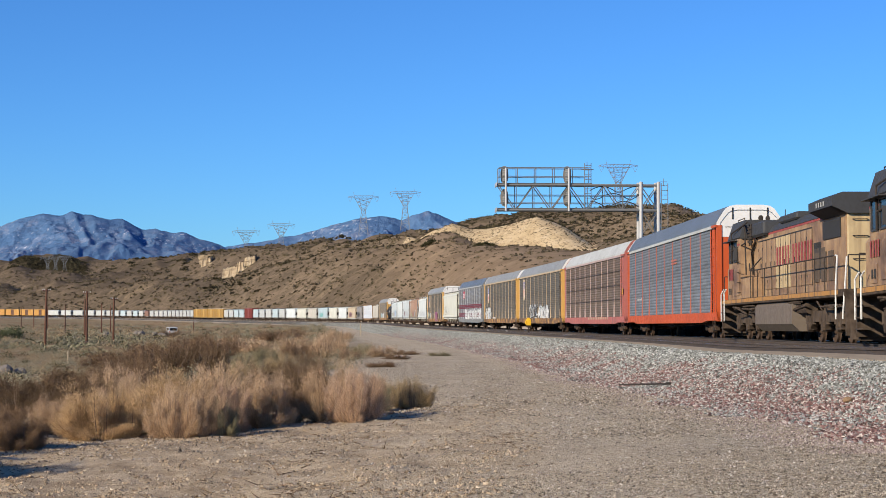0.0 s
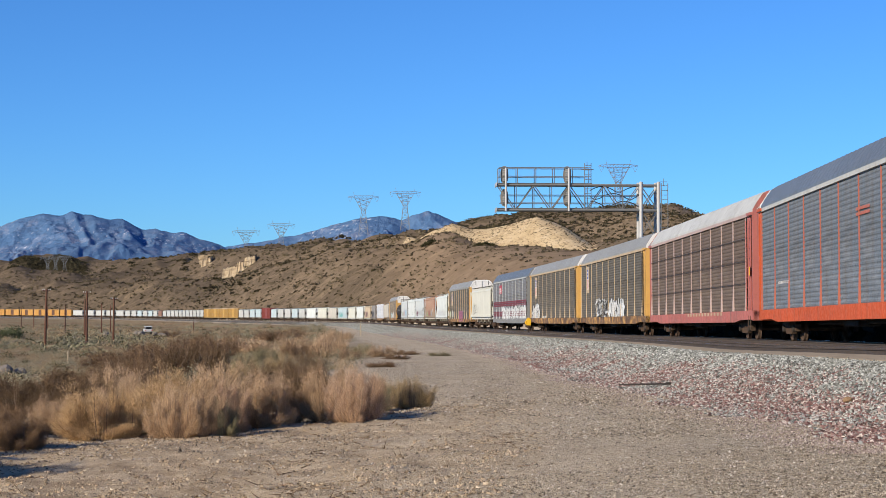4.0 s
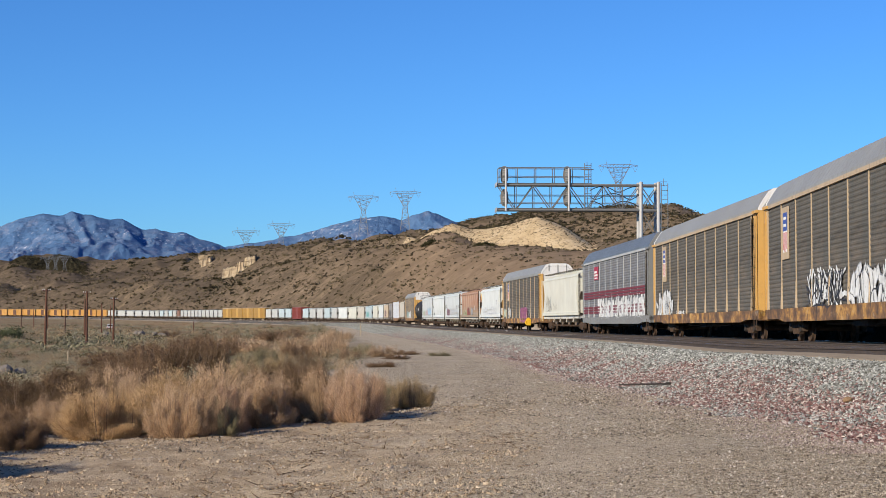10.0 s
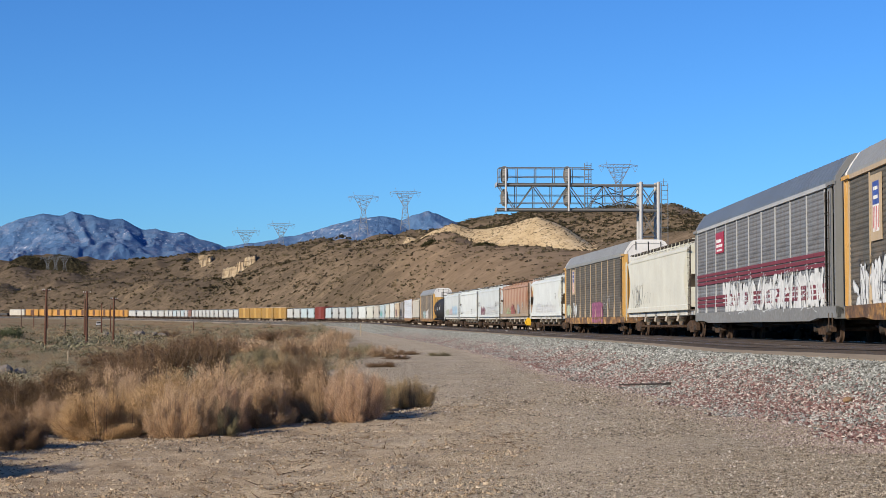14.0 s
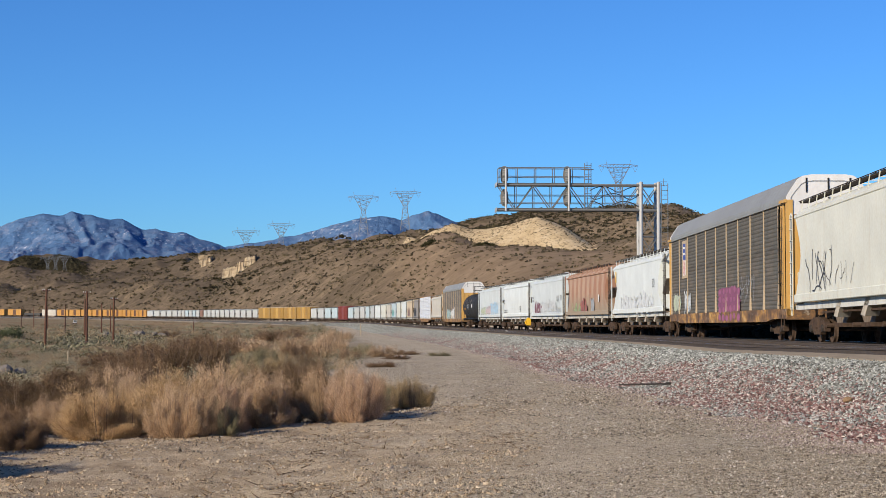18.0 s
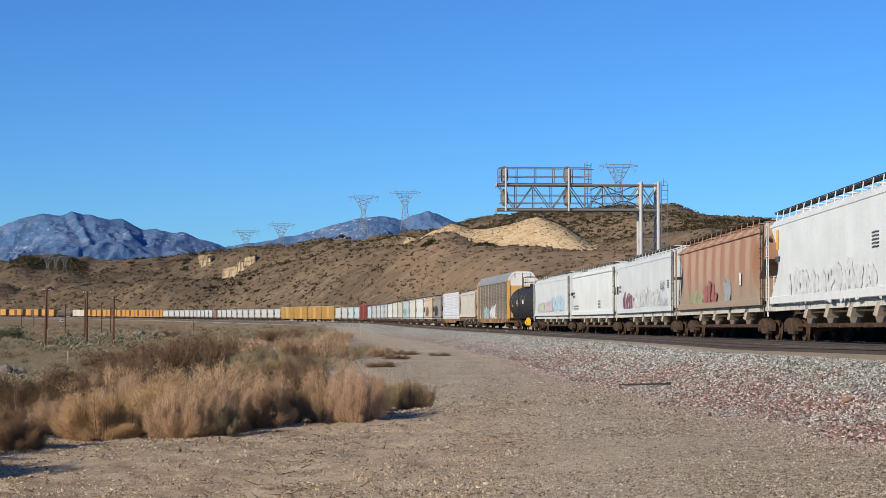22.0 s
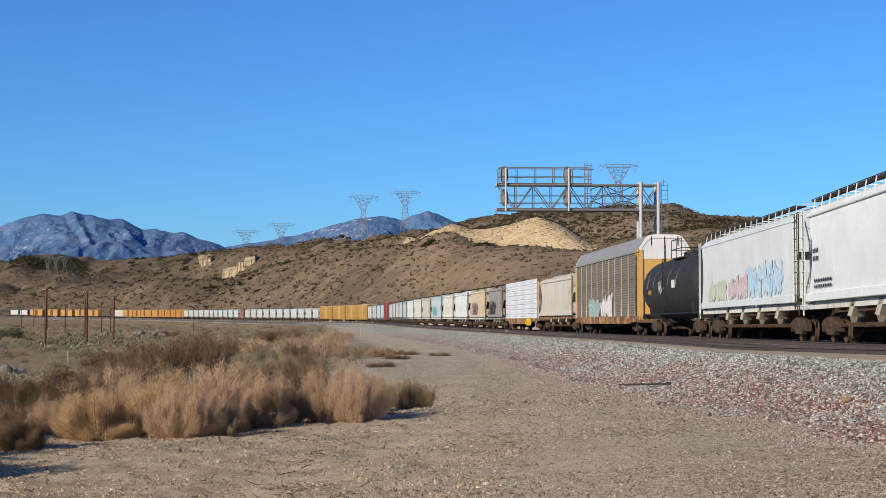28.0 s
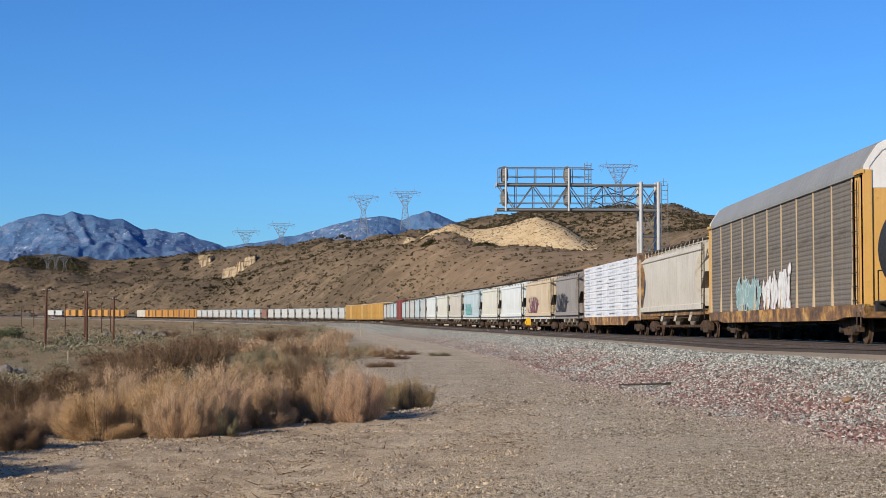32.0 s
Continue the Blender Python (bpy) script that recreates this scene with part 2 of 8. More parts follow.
def ground_z(x, y):
    """Height of the land at x, y (arrays)."""
    x, y = np.asarray(x, float), np.asarray(y, float)
    yy = np.maximum(y, 1.0)
    u = np.where(y > 1, x / yy, np.sign(x) * 9)
    flat = np.interp(np.minimum(y, 1290), R_AT, G_OF) - 0.95
    flat = np.where(y < 12, flat + (12 - y) * 0.0 , flat)
    dx = x - line_x(np.clip(y, -298, 1296))
    # the wash beside the road lies lower
    flat = flat - 1.6 * smooth(30, 75, y) * smooth(-16, -34, dx) * (1 - smooth(900, 1200, y))
    flat = flat + 0.05 * fbm(x / 3.1, y / 3.1, 3, 3) + 0.5 * fbm(x / 60, y / 60, 3, 5) * smooth(40, 120, y) * smooth(-8, -40, dx)
    flat = flat + 0.075 * fbm(x / 0.55, y / 0.55, 3, 7) * (1 - smooth(22, 40, y)) * (1 - 0.7 * smooth(-1.0, 2.5, x))
    # the ground lies higher against the ballast close by
    flat = flat + 0.40 * (1 - smooth(14, 46, y)) * smooth(-16, -9, dx) * (1 - smooth(3, 8, dx))
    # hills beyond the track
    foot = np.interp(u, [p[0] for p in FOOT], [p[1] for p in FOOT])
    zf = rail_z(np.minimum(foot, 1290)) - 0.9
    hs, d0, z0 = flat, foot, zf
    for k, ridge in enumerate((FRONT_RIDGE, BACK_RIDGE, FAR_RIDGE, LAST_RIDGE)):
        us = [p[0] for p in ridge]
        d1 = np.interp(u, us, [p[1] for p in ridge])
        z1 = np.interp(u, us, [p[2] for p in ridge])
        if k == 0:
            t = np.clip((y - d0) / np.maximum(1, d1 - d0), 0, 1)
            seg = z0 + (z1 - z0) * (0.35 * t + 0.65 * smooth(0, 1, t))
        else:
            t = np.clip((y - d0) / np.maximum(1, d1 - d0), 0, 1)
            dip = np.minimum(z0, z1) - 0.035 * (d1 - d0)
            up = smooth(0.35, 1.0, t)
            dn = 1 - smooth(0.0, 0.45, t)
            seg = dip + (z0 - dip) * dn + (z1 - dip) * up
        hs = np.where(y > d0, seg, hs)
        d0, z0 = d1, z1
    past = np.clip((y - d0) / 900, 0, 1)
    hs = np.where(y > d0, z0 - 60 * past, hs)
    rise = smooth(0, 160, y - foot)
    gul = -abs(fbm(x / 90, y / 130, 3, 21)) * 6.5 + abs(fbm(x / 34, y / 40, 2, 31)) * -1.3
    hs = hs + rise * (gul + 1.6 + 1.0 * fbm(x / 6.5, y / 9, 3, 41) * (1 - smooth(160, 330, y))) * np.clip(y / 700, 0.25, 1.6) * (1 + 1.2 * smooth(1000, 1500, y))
    return hs
# ---------------------------------------------------------------- ground sheet
def land_material():
    m = Mat("desert_land", 1.0, 0.0, 0.0)
    at = m.n("ShaderNodeAttribute")
    at.attribute_name = "cover"
    sep = m.n("ShaderNodeSeparateColor")
    m.link(at.outputs["Color"], sep.inputs["Color"])
    sand, gravel, scrub = sep.outputs["Red"], sep.outputs["Green"], sep.outputs["Blue"]
    big, mid, fine = m.noise(0.012, 5, 0.6), m.noise(0.09, 5, 0.62), m.noise(0.8, 5, 0.65)
    hill = m.ramp(m.math("ADD", m.math("MULTIPLY", big, 0.55), m.math("MULTIPLY", mid, 0.45)),
                  [(0.34, (0.098, 0.075, 0.054)), (0.46, (0.162, 0.121, 0.084)), (0.56, (0.222, 0.164, 0.112)), (0.68, (0.305, 0.230, 0.160))])
    # brush that darkens the slopes in clumps
    spots = m.voronoi(0.22, None, "Distance")
    brush = m.math("MULTIPLY", m.span(spots, 0.42, 0.20), m.span(m.noise(0.02, 4), 0.40, 0.60, 0.15, 0.9))
    hill = m.mix(m.math("MULTIPLY", brush, 0.85), hill, (0.072, 0.060, 0.039))
    hill = m.mix(m.span(m.noise(0.045, 7, 0.74, m.scaled(1.0, 0.5, 1.0)), 0.53, 0.63, 0.0, 0.6), hill, (0.098, 0.078, 0.052))
    hill = m.mix(m.span(m.noise(0.018, 6, 0.7), 0.58, 0.70, 0.0, 0.6), hill, (0.36, 0.265, 0.165))
    hill = m.mix(m.math("MULTIPLY", m.span(m.noise(0.35, 7, 0.72), 0.46, 0.60), 0.6), hill, (0.110, 0.085, 0.052))
    hill = m.mix(m.span(m.noise(0.6, 5, 0.7), 0.58, 0.70, 0.0, 0.5), hill, (0.34, 0.26, 0.165))
    cream = m.ramp(m.noise(0.14, 6, 0.7), [(0.30, (0.36, 0.26, 0.145)), (0.48, (0.53, 0.40, 0.235)), (0.7, (0.63, 0.50, 0.325))])
    cream = m.mix(m.math("MULTIPLY", m.span(m.voronoi(0.42, None, "Distance"), 0.30, 0.10), 0.6), cream, (0.17, 0.125, 0.075))
    cream = m.mix(m.span(m.voronoi(0.8, None, "Distance"), 0.30, 0.12, 0.0, 0.8), cream, (0.17, 0.12, 0.07))
    hill = m.mix(m.span(m.math("ADD", sand, m.math("MULTIPLY", m.math("SUBTRACT", m.noise(0.06, 7, 0.75), 0.5), 2.0)), 0.44, 0.54), hill, cream)
    grit = m.voronoi(34, None, "Color")
    gsep = m.n("ShaderNodeSeparateColor")
    m.link(grit, gsep.inputs["Color"])
    gv = m.ramp(gsep.outputs["Red"], [(0.0, (0.16, 0.122, 0.08)), (0.25, (0.42, 0.35, 0.25)), (0.75, (0.57, 0.49, 0.365)), (0.93, (0.66, 0.575, 0.45)), (1.0, (0.78, 0.70, 0.58))])
    patch = m.noise(0.9, 7, 0.7)
    gv = m.mix(m.span(patch, 0.50, 0.70, 0.0, 0.6), gv, (0.24, 0.19, 0.135))
    dust = m.ramp(m.noise(0.35, 6, 0.6), [(0.3, (0.46, 0.365, 0.245)), (0.55, (0.585, 0.48, 0.34)), (0.75, (0.65, 0.545, 0.395))])
    gv = m.mix(m.span(m.noise(0.22, 4), 0.40, 0.62, 0.15, 0.6), gv, dust)
    gv = m.mix(m.span(m.voronoi(70, None, "Distance"), 0.32, 0.12, 0.0, 0.5), gv, (0.60, 0.52, 0.42))
    gv = m.mix(m.span(m.noise(55, 3), 0.56, 0.66, 0.0, 0.7), gv, (0.12, 0.088, 0.06))
    worn = m.n("ShaderNodeAttribute")
    worn.attribute_name = "ruts"
    gv = m.mix(m.math("MULTIPLY", worn.outputs["Fac"], 0.55), gv, m.ramp(m.noise(14, 5, 0.7), [(0.3, (0.48, 0.395, 0.285)), (0.7, (0.68, 0.58, 0.435))]))
    soil = m.ramp(m.noise(1.7, 7, 0.72), [(0.3, (0.25, 0.178, 0.108)), (0.44, (0.43, 0.32, 0.205)), (0.58, (0.605, 0.475, 0.32)), (0.72, (0.71, 0.575, 0.41))])
    soil = m.mix(m.span(m.noise(26, 5, 0.7), 0.52, 0.66, 0.0, 0.5), soil, (0.25, 0.175, 0.11))
    gv = m.mix(m.math("MULTIPLY", at.outputs["Alpha"], 0.85), gv, soil)
    sc = m.ramp(m.noise(0.25, 6, 0.65), [(0.3, (0.16, 0.112, 0.065)), (0.5, (0.27, 0.19, 0.115)), (0.7, (0.38, 0.28, 0.18))])
    sc = m.mix(m.span(m.noise(0.06, 6, 0.7, m.scaled(1.0, 0.4, 1.0)), 0.45, 0.58, 0.0, 0.75), sc, (0.285, 0.245, 0.155))
    thick = m.n("ShaderNodeAttribute")
    thick.attribute_name = "thick_brush"
    hill = m.mix(m.math("MULTIPLY", m.math("MULTIPLY", thick.outputs["Fac"], 0.62), m.span(m.noise(0.055, 8, 0.76, m.scaled(1.0, 0.4, 1.0)), 0.40, 0.56)), hill, (0.080, 0.064, 0.050))
    bare = m.n("ShaderNodeAttribute")
    bare.attribute_name = "bare"
    soft = m.ramp(m.noise(0.05, 6, 0.68), [(0.32, (0.165, 0.118, 0.079)), (0.5, (0.265, 0.187, 0.123)), (0.68, (0.36, 0.262, 0.176))])
    hill = m.mix(m.math("MULTIPLY", bare.outputs["Fac"], 0.55), hill, soft)
    col = m.mix(scrub, hill, sc)
    col = m.mix(gravel, col, gv)
    m.color(col)
    h = m.math("ADD", m.math("MULTIPLY", m.noise(60, 4, 0.7), 0.35), m.math("MULTIPLY", m.noise(4.0, 8, 0.72), 1.0))
    rough = m.math("MULTIPLY", m.noise(0.22, 7, 0.68), m.math("MULTIPLY", m.math("SUBTRACT", 1.0, gravel), 11.0))
    m.bump(m.math("ADD", h, rough), 0.9, 0.06)
    return m.m


M_LAND = land_material()


def build_ground():
    az = np.concatenate([np.arange(-180, -18, 3.0), np.arange(-18, 18, 0.075), np.arange(18, 180, 3.0)])
    az = np.radians(az)
    rad = np.concatenate([[0.0], np.geomspace(3, 4950, 520)])
    a, r = np.meshgrid(az, rad)
    x, y = np.sin(a) * r, np.cos(a) * r
    z = ground_z(x, y)
    n, k = len(rad), len(az)
    verts = np.stack([x, y, z], -1).reshape(-1, 3)
    i, j = np.meshgrid(np.arange(n - 1), np.arange(k), indexing="ij")
    j2 = (j + 1) % k
    faces = np.stack([i * k + j, i * k + j2, (i + 1) * k + j2, (i + 1) * k + j], -1).reshape(-1, 4)
    me = arrays_mesh("ground", verts, faces, True)
    yy = np.maximum(y, 1)
    u = np.where(y > 1, x / yy, 9)
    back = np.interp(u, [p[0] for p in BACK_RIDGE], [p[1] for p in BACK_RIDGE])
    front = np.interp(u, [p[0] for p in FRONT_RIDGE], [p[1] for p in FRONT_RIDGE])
    t = (y - front) / np.maximum(1, back - front)
    sand = smooth(0.25, 0.55, t) * (1 - smooth(0.98, 1.10, t)) * smooth(-0.034, -0.012, u) * (1 - smooth(0.080, 0.104, u))
    sand = np.maximum(sand, 0.8 * smooth(0.70, 0.9, t) * (1 - smooth(0.96, 1.05, t)) * smooth(-0.1515, -0.149, u) * (1 - smooth(-0.143, -0.1405, u)))
    dx = x - line_x(np.clip(y, -298, 1296))
    foot = np.interp(u, [p[0] for p in FOOT], [p[1] for p in FOOT])
    wild = smooth(-15, -21, dx + 2.0 * fbm(x / 9, y / 9, 2, 77)) * smooth(28, 42, y)
    flat = 1 - smooth(0, 25, y - foot)
    gravel = flat * (1 - wild)
    scrub = flat * wild
    off = dx + 0.5 * fbm(x / 7, y / 9, 2, 79)
    ruts = (np.exp(-((off + 13.3) / 0.38) ** 2) + np.exp(-((off + 11.6) / 0.38) ** 2) + 0.7 * np.exp(-((off + 15.6) / 0.5) ** 2)) * (0.75 + 0.8 * fbm(x / 1.5, y / 4, 3, 80))
    rl = me.attributes.new("ruts", "FLOAT", "POINT")
    rl.data.foreach_set("value", np.clip(ruts, 0, 1).astype(np.float32).ravel())
    soil = smooth(2.2, -2.6, x + 1.6 * fbm(x / 2.5, y / 4.0, 3, 78)) * (1 - smooth(26, 40, y))
    col = np.stack([sand, gravel, scrub, soil], -1).reshape(-1, 4)
    at = me.color_attributes.new("cover", "FLOAT_COLOR", "POINT")
    at.data.foreach_set("color", col.astype(np.float32).ravel())
    slope = smooth(-0.055, 0.0, u) * (1 - smooth(0.10, 0.16, u)) * smooth(0.15, 0.5, (y - foot) / np.maximum(1, front - foot)) * (1 - smooth(1.0, 1.25, y / front))
    tl = me.attributes.new("thick_brush", "FLOAT", "POINT")
    tl.data.foreach_set("value", (smooth(-0.05, -0.15, u + 0.03 * fbm(x / 150, y / 150, 3, 83)) * smooth(0.1, 0.6, (y - foot) / np.maximum(1, front - foot))).astype(np.float32).ravel())
    lay = me.attributes.new("bare", "FLOAT", "POINT")
    lay.data.foreach_set("value", slope.astype(np.float32).ravel())
    ob = part("ground", me, M_LAND)
    tagged(ob, "dry gravel and dirt ground rising into brown desert hills", "ground", kind="structure")


build_ground()


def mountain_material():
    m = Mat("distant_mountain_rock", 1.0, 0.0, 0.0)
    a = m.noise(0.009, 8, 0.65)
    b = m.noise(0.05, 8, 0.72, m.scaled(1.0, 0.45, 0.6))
    # distance haze is put into the base colours as blue
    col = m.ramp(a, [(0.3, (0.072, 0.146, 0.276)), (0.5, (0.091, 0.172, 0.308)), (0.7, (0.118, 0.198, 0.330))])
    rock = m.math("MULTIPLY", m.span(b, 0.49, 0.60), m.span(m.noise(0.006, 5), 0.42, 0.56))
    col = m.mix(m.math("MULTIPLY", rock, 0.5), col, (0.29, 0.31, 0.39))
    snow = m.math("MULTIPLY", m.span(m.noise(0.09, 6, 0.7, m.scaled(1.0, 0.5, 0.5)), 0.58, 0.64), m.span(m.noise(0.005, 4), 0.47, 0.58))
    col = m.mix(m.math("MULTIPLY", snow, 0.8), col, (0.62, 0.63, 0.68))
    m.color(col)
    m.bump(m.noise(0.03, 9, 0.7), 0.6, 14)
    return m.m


def build_mountains(name, crest, y0, y1, label, seed):
    us = np.linspace(crest[0][0], crest[-1][0], 640)
    ts = np.linspace(0, 1.25, 110)
    u, t = np.meshgrid(us, ts)
    y = y0 + (y1 - y0) * t
    x = u * y
    warp = 0.16 * fbm(x / 420, y / 420, 4, seed + 3) * np.clip(1 - t, 0, 1)
    top = np.interp(u + warp, [c[0] for c in crest], [c[1] for c in crest])
    prof = np.where(t < 1, 0.12 + 0.88 * t ** 1.15, 1 - (t - 1) * 2.6)
    ridg = 1 - abs(fbm(x / 120 + 0.9 * fbm(x / 200, y / 200, 3, seed), y / 210, 5, seed + 1)) * 2.6
    z = top * prof + (ridg - 0.6) * 15 * (np.clip(1 - t, 0, 1) ** 0.6) * np.clip(t * 3, 0, 1) * (top / 230)
    z = z + 6 * fbm(x / 40, y / 40, 4, seed + 9) - 16 * abs(fbm(x / 60 + 0.5 * fbm(x / 90, y / 90, 2, seed + 5), y / 190, 4, seed + 13)) * np.clip(t * 4, 0, 1) * np.clip((1 - t) * 3, 0, 1) ** 0.5
    verts = np.stack([x, y, z - 40 * (t < 0.01)], -1).reshape(-1, 3)
    k = len(us)
    i, j = np.meshgrid(np.arange(len(ts) - 1), np.arange(k - 1), indexing="ij")
    faces = np.stack([i * k + j, i * k + j + 1, (i + 1) * k + j + 1, (i + 1) * k + j], -1).reshape(-1, 4)
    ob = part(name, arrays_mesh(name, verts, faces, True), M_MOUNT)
    tagged(ob, label, "mountain range", kind="structure")


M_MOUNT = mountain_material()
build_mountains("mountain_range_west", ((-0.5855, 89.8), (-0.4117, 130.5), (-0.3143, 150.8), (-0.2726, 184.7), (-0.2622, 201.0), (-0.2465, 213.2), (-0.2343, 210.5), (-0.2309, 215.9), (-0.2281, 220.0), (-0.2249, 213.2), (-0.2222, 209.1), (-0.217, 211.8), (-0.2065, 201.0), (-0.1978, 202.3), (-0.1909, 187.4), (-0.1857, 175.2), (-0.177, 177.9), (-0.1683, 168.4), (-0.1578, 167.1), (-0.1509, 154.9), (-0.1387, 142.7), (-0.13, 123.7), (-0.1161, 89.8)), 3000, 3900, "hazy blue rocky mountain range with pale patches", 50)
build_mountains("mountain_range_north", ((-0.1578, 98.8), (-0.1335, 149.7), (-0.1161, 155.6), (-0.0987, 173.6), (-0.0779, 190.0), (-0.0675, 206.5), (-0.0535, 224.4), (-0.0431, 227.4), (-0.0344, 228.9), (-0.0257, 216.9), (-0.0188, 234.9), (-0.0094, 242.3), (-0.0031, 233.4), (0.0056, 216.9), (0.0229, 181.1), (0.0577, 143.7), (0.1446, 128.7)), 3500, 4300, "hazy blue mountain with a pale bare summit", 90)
# ---------------------------------------------------------------- ballast, ties, rails
def ballast_material():
    m = Mat("grey_pink_ballast", 1.0, 0.0, 0.0)
    v = m.voronoi(16.0, None, "Color")
    sep = m.n("ShaderNodeSeparateColor")
    m.link(v, sep.inputs["Color"])
    # bed kept dark: the shade between loose stones is in its colour
    col = m.ramp(sep.outputs["Red"], [(0.0, (0.025, 0.023, 0.02)), (0.35, (0.08, 0.077, 0.07)), (0.7, (0.17, 0.167, 0.152)), (1.0, (0.34, 0.333, 0.305))])
    pink = m.mix(sep.outputs["Green"], (0.24, 0.145, 0.12), (0.34, 0.23, 0.19))
    col = m.mix(m.math("MULTIPLY", m.span(m.noise(0.16, 4), 0.42, 0.62), 0.22), col, pink)
    m.color(col)
    m.bump(m.voronoi(16.0, None, "Distance"), 1.0, 0.05)
    return m.m


M_BALLAST = ballast_material()
M_TIE = plain("weathered_concrete_tie", (0.40, 0.35, 0.28), 0.95, 0.0, 0.15, 4, 0.05)
M_SHADEBED = plain("oily_track_bed", (0.036, 0.029, 0.024), 1.0, 0.0, 0.3, 4, 0.0)


def sweep(section, s0, s1, step, off=0.0):
    """Sweeps a cross-section of (side, height over the railhead) points along the track."""
    ss = np.arange(s0, s1 + 0.01, step)
    a = np.interp(ss, S_LINE, LINE_A)
    cx, cy = np.interp(ss, S_LINE, LINE_X), np.interp(ss, S_LINE, LINE_Y)
    v = []
    for w, h in section:
        x, y = cx + (off + w) * np.cos(a), cy + (off + w) * np.sin(a)
        v.append(np.stack([x, y, rail_z(cy) + h], -1))
    v = np.stack(v, 1)
    n, k = v.shape[:2]
    i, j = np.meshgrid(np.arange(n - 1), np.arange(k), indexing="ij")
    j2 = (j + 1) % k
    f = np.stack([i * k + j, i * k + j2, (i + 1) * k + j2, (i + 1) * k + j], -1).reshape(-1, 4)
    return v.reshape(-1, 3), f


BED_SIDE = [(-10.4, -1.5), (-9.1, -1.00), (-8.0, -0.60), (-6.95, -0.24), (-5.9, -0.155)]
v, f = sweep(BED_SIDE + [(2.4, -0.19), (3.6, -0.45), (6.5, -1.5), (6.0, -3.5), (-10.0, -3.5)], -410, 1790, 4)
v[:, 2] += 0.03 * fbm(v[:, 0] * 1.3, v[:, 1] * 1.3, 2, 8)
bed = part("ballast_bed", arrays_mesh("ballast_bed", v, f), M_BALLAST)
tagged(bed, "grey and pink crushed stone ballast embankment", "ballast", kind="structure")
M_WALKWAY = plain("fine_beige_walkway_gravel", (0.35, 0.29, 0.215), 1.0, 0.0, 0.2, 2, 0.0)
v, f = sweep([(-6.36, -0.32), (-6.33, -0.165), (-5.62, -0.112), (-5.55, -0.3)], -410, 1100, 4)
tagged(part("track_shoulder", arrays_mesh("track_shoulder", v, f), M_WALKWAY), "beige fine gravel shoulder along the track", "shoulder", kind="structure")
# dark sheet under and beyond the train, painting its shade on the ballast
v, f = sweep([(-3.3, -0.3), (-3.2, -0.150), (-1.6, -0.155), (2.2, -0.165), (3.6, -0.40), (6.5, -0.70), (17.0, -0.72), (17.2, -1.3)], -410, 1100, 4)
tagged(part("oily_bed", arrays_mesh("oily_bed", v, f), M_SHADEBED), "dark sheet on the ballast, standing in for the train's shade", "ballast", kind="structure")
HEAD = [(-0.075, -0.17), (-0.075, -0.15), (-0.012, -0.13), (-0.012, -0.045), (-0.036, -0.035), (-0.036, 0.0), (0.036, 0.0), (0.036, -0.035), (0.012, -0.045), (0.012, -0.13), (0.075, -0.15), (0.075, -0.17)]
for off in (0.0, NEAR_TRACK):
    track = thing("railway_track", "main line track, rusty steel rails on ties", "railway track", "parallel tracks", "structure")
    for g in (-0.755, 0.755):
        v, f = sweep([(w + g, h) for w, h in HEAD], -400, 1780, 6, off)
        part("rail", arrays_mesh("rail", v, f), M_RAIL, track)
        v, f = sweep([(w + g, h) for w, h in ((-0.030, 0.0005), (-0.030, 0.003), (0.030, 0.003), (0.030, 0.0005))], -400, 1780, 6, off)
        part("railhead", arrays_mesh("railhead", v, f), M_RAILTOP, track, "bright worn running surface")
    tie = Geo().box(-1.3, -0.13, -0.24, 1.3, 0.13, -0.155, 0.012).mesh("tie")
    tie.materials.append(M_TIE)
    many = Geo()
    count = 0
    for s in np.arange(-30, 640, 0.61):
        x, y, z, a = line(s, off)
        m = Matrix.Translation((x, y, z)) @ Matrix.Rotation(a, 4, "Z")
        if count < 150:
            part("tie", tie, M_TIE, track, "", m)
        else:
            many.add([m @ Vector(p) for p in ((-1.3, -.13, -.24), (1.3, -.13, -.24), (1.3, .13, -.24), (-1.3, .13, -.24), (-1.3, -.13, -.155), (1.3, -.13, -.155), (1.3, .13, -.155), (-1.3, .13, -.155))],
                     [(4, 5, 6, 7), (0, 1, 5, 4), (1, 2, 6, 5), (2, 3, 7, 6), (3, 0, 4, 7)])
        count += 1
    tagged(part("far_ties", many, M_TIE, track), "", "", "", "stuff")
# ---------------------------------------------------------------- signal bridge
M_LENS = plain("dark_glass_lens", (0.02, 0.02, 0.02), 0.15)
M_BLACK = plain("flat_black_paint", (0.018, 0.018, 0.018), 0.55)
M_GANTRY = paint("silver_gantry_paint", (0.44, 0.445, 0.44), 0.2, 0.4, 0.4, (0.2, 0.17, 0.13))
M_GANTRY_DARK = plain("grey_lattice_steel", (0.155, 0.157, 0.155), 0.6, 0.2)
M_HEADPLATE = plain("dusty_grey_signal_plate", (0.20, 0.185, 0.155), 0.8)


# chords get a darker copy of the silver paint, for their shaded look
M_CHORD = paint("dull_chord_paint", (0.17, 0.17, 0.165), 0.3, 0.5, 0.4, (0.07, 0.06, 0.05))


M_HEADGREY = plain("weathered_signal_grey", (0.32, 0.32, 0.31), 0.6)


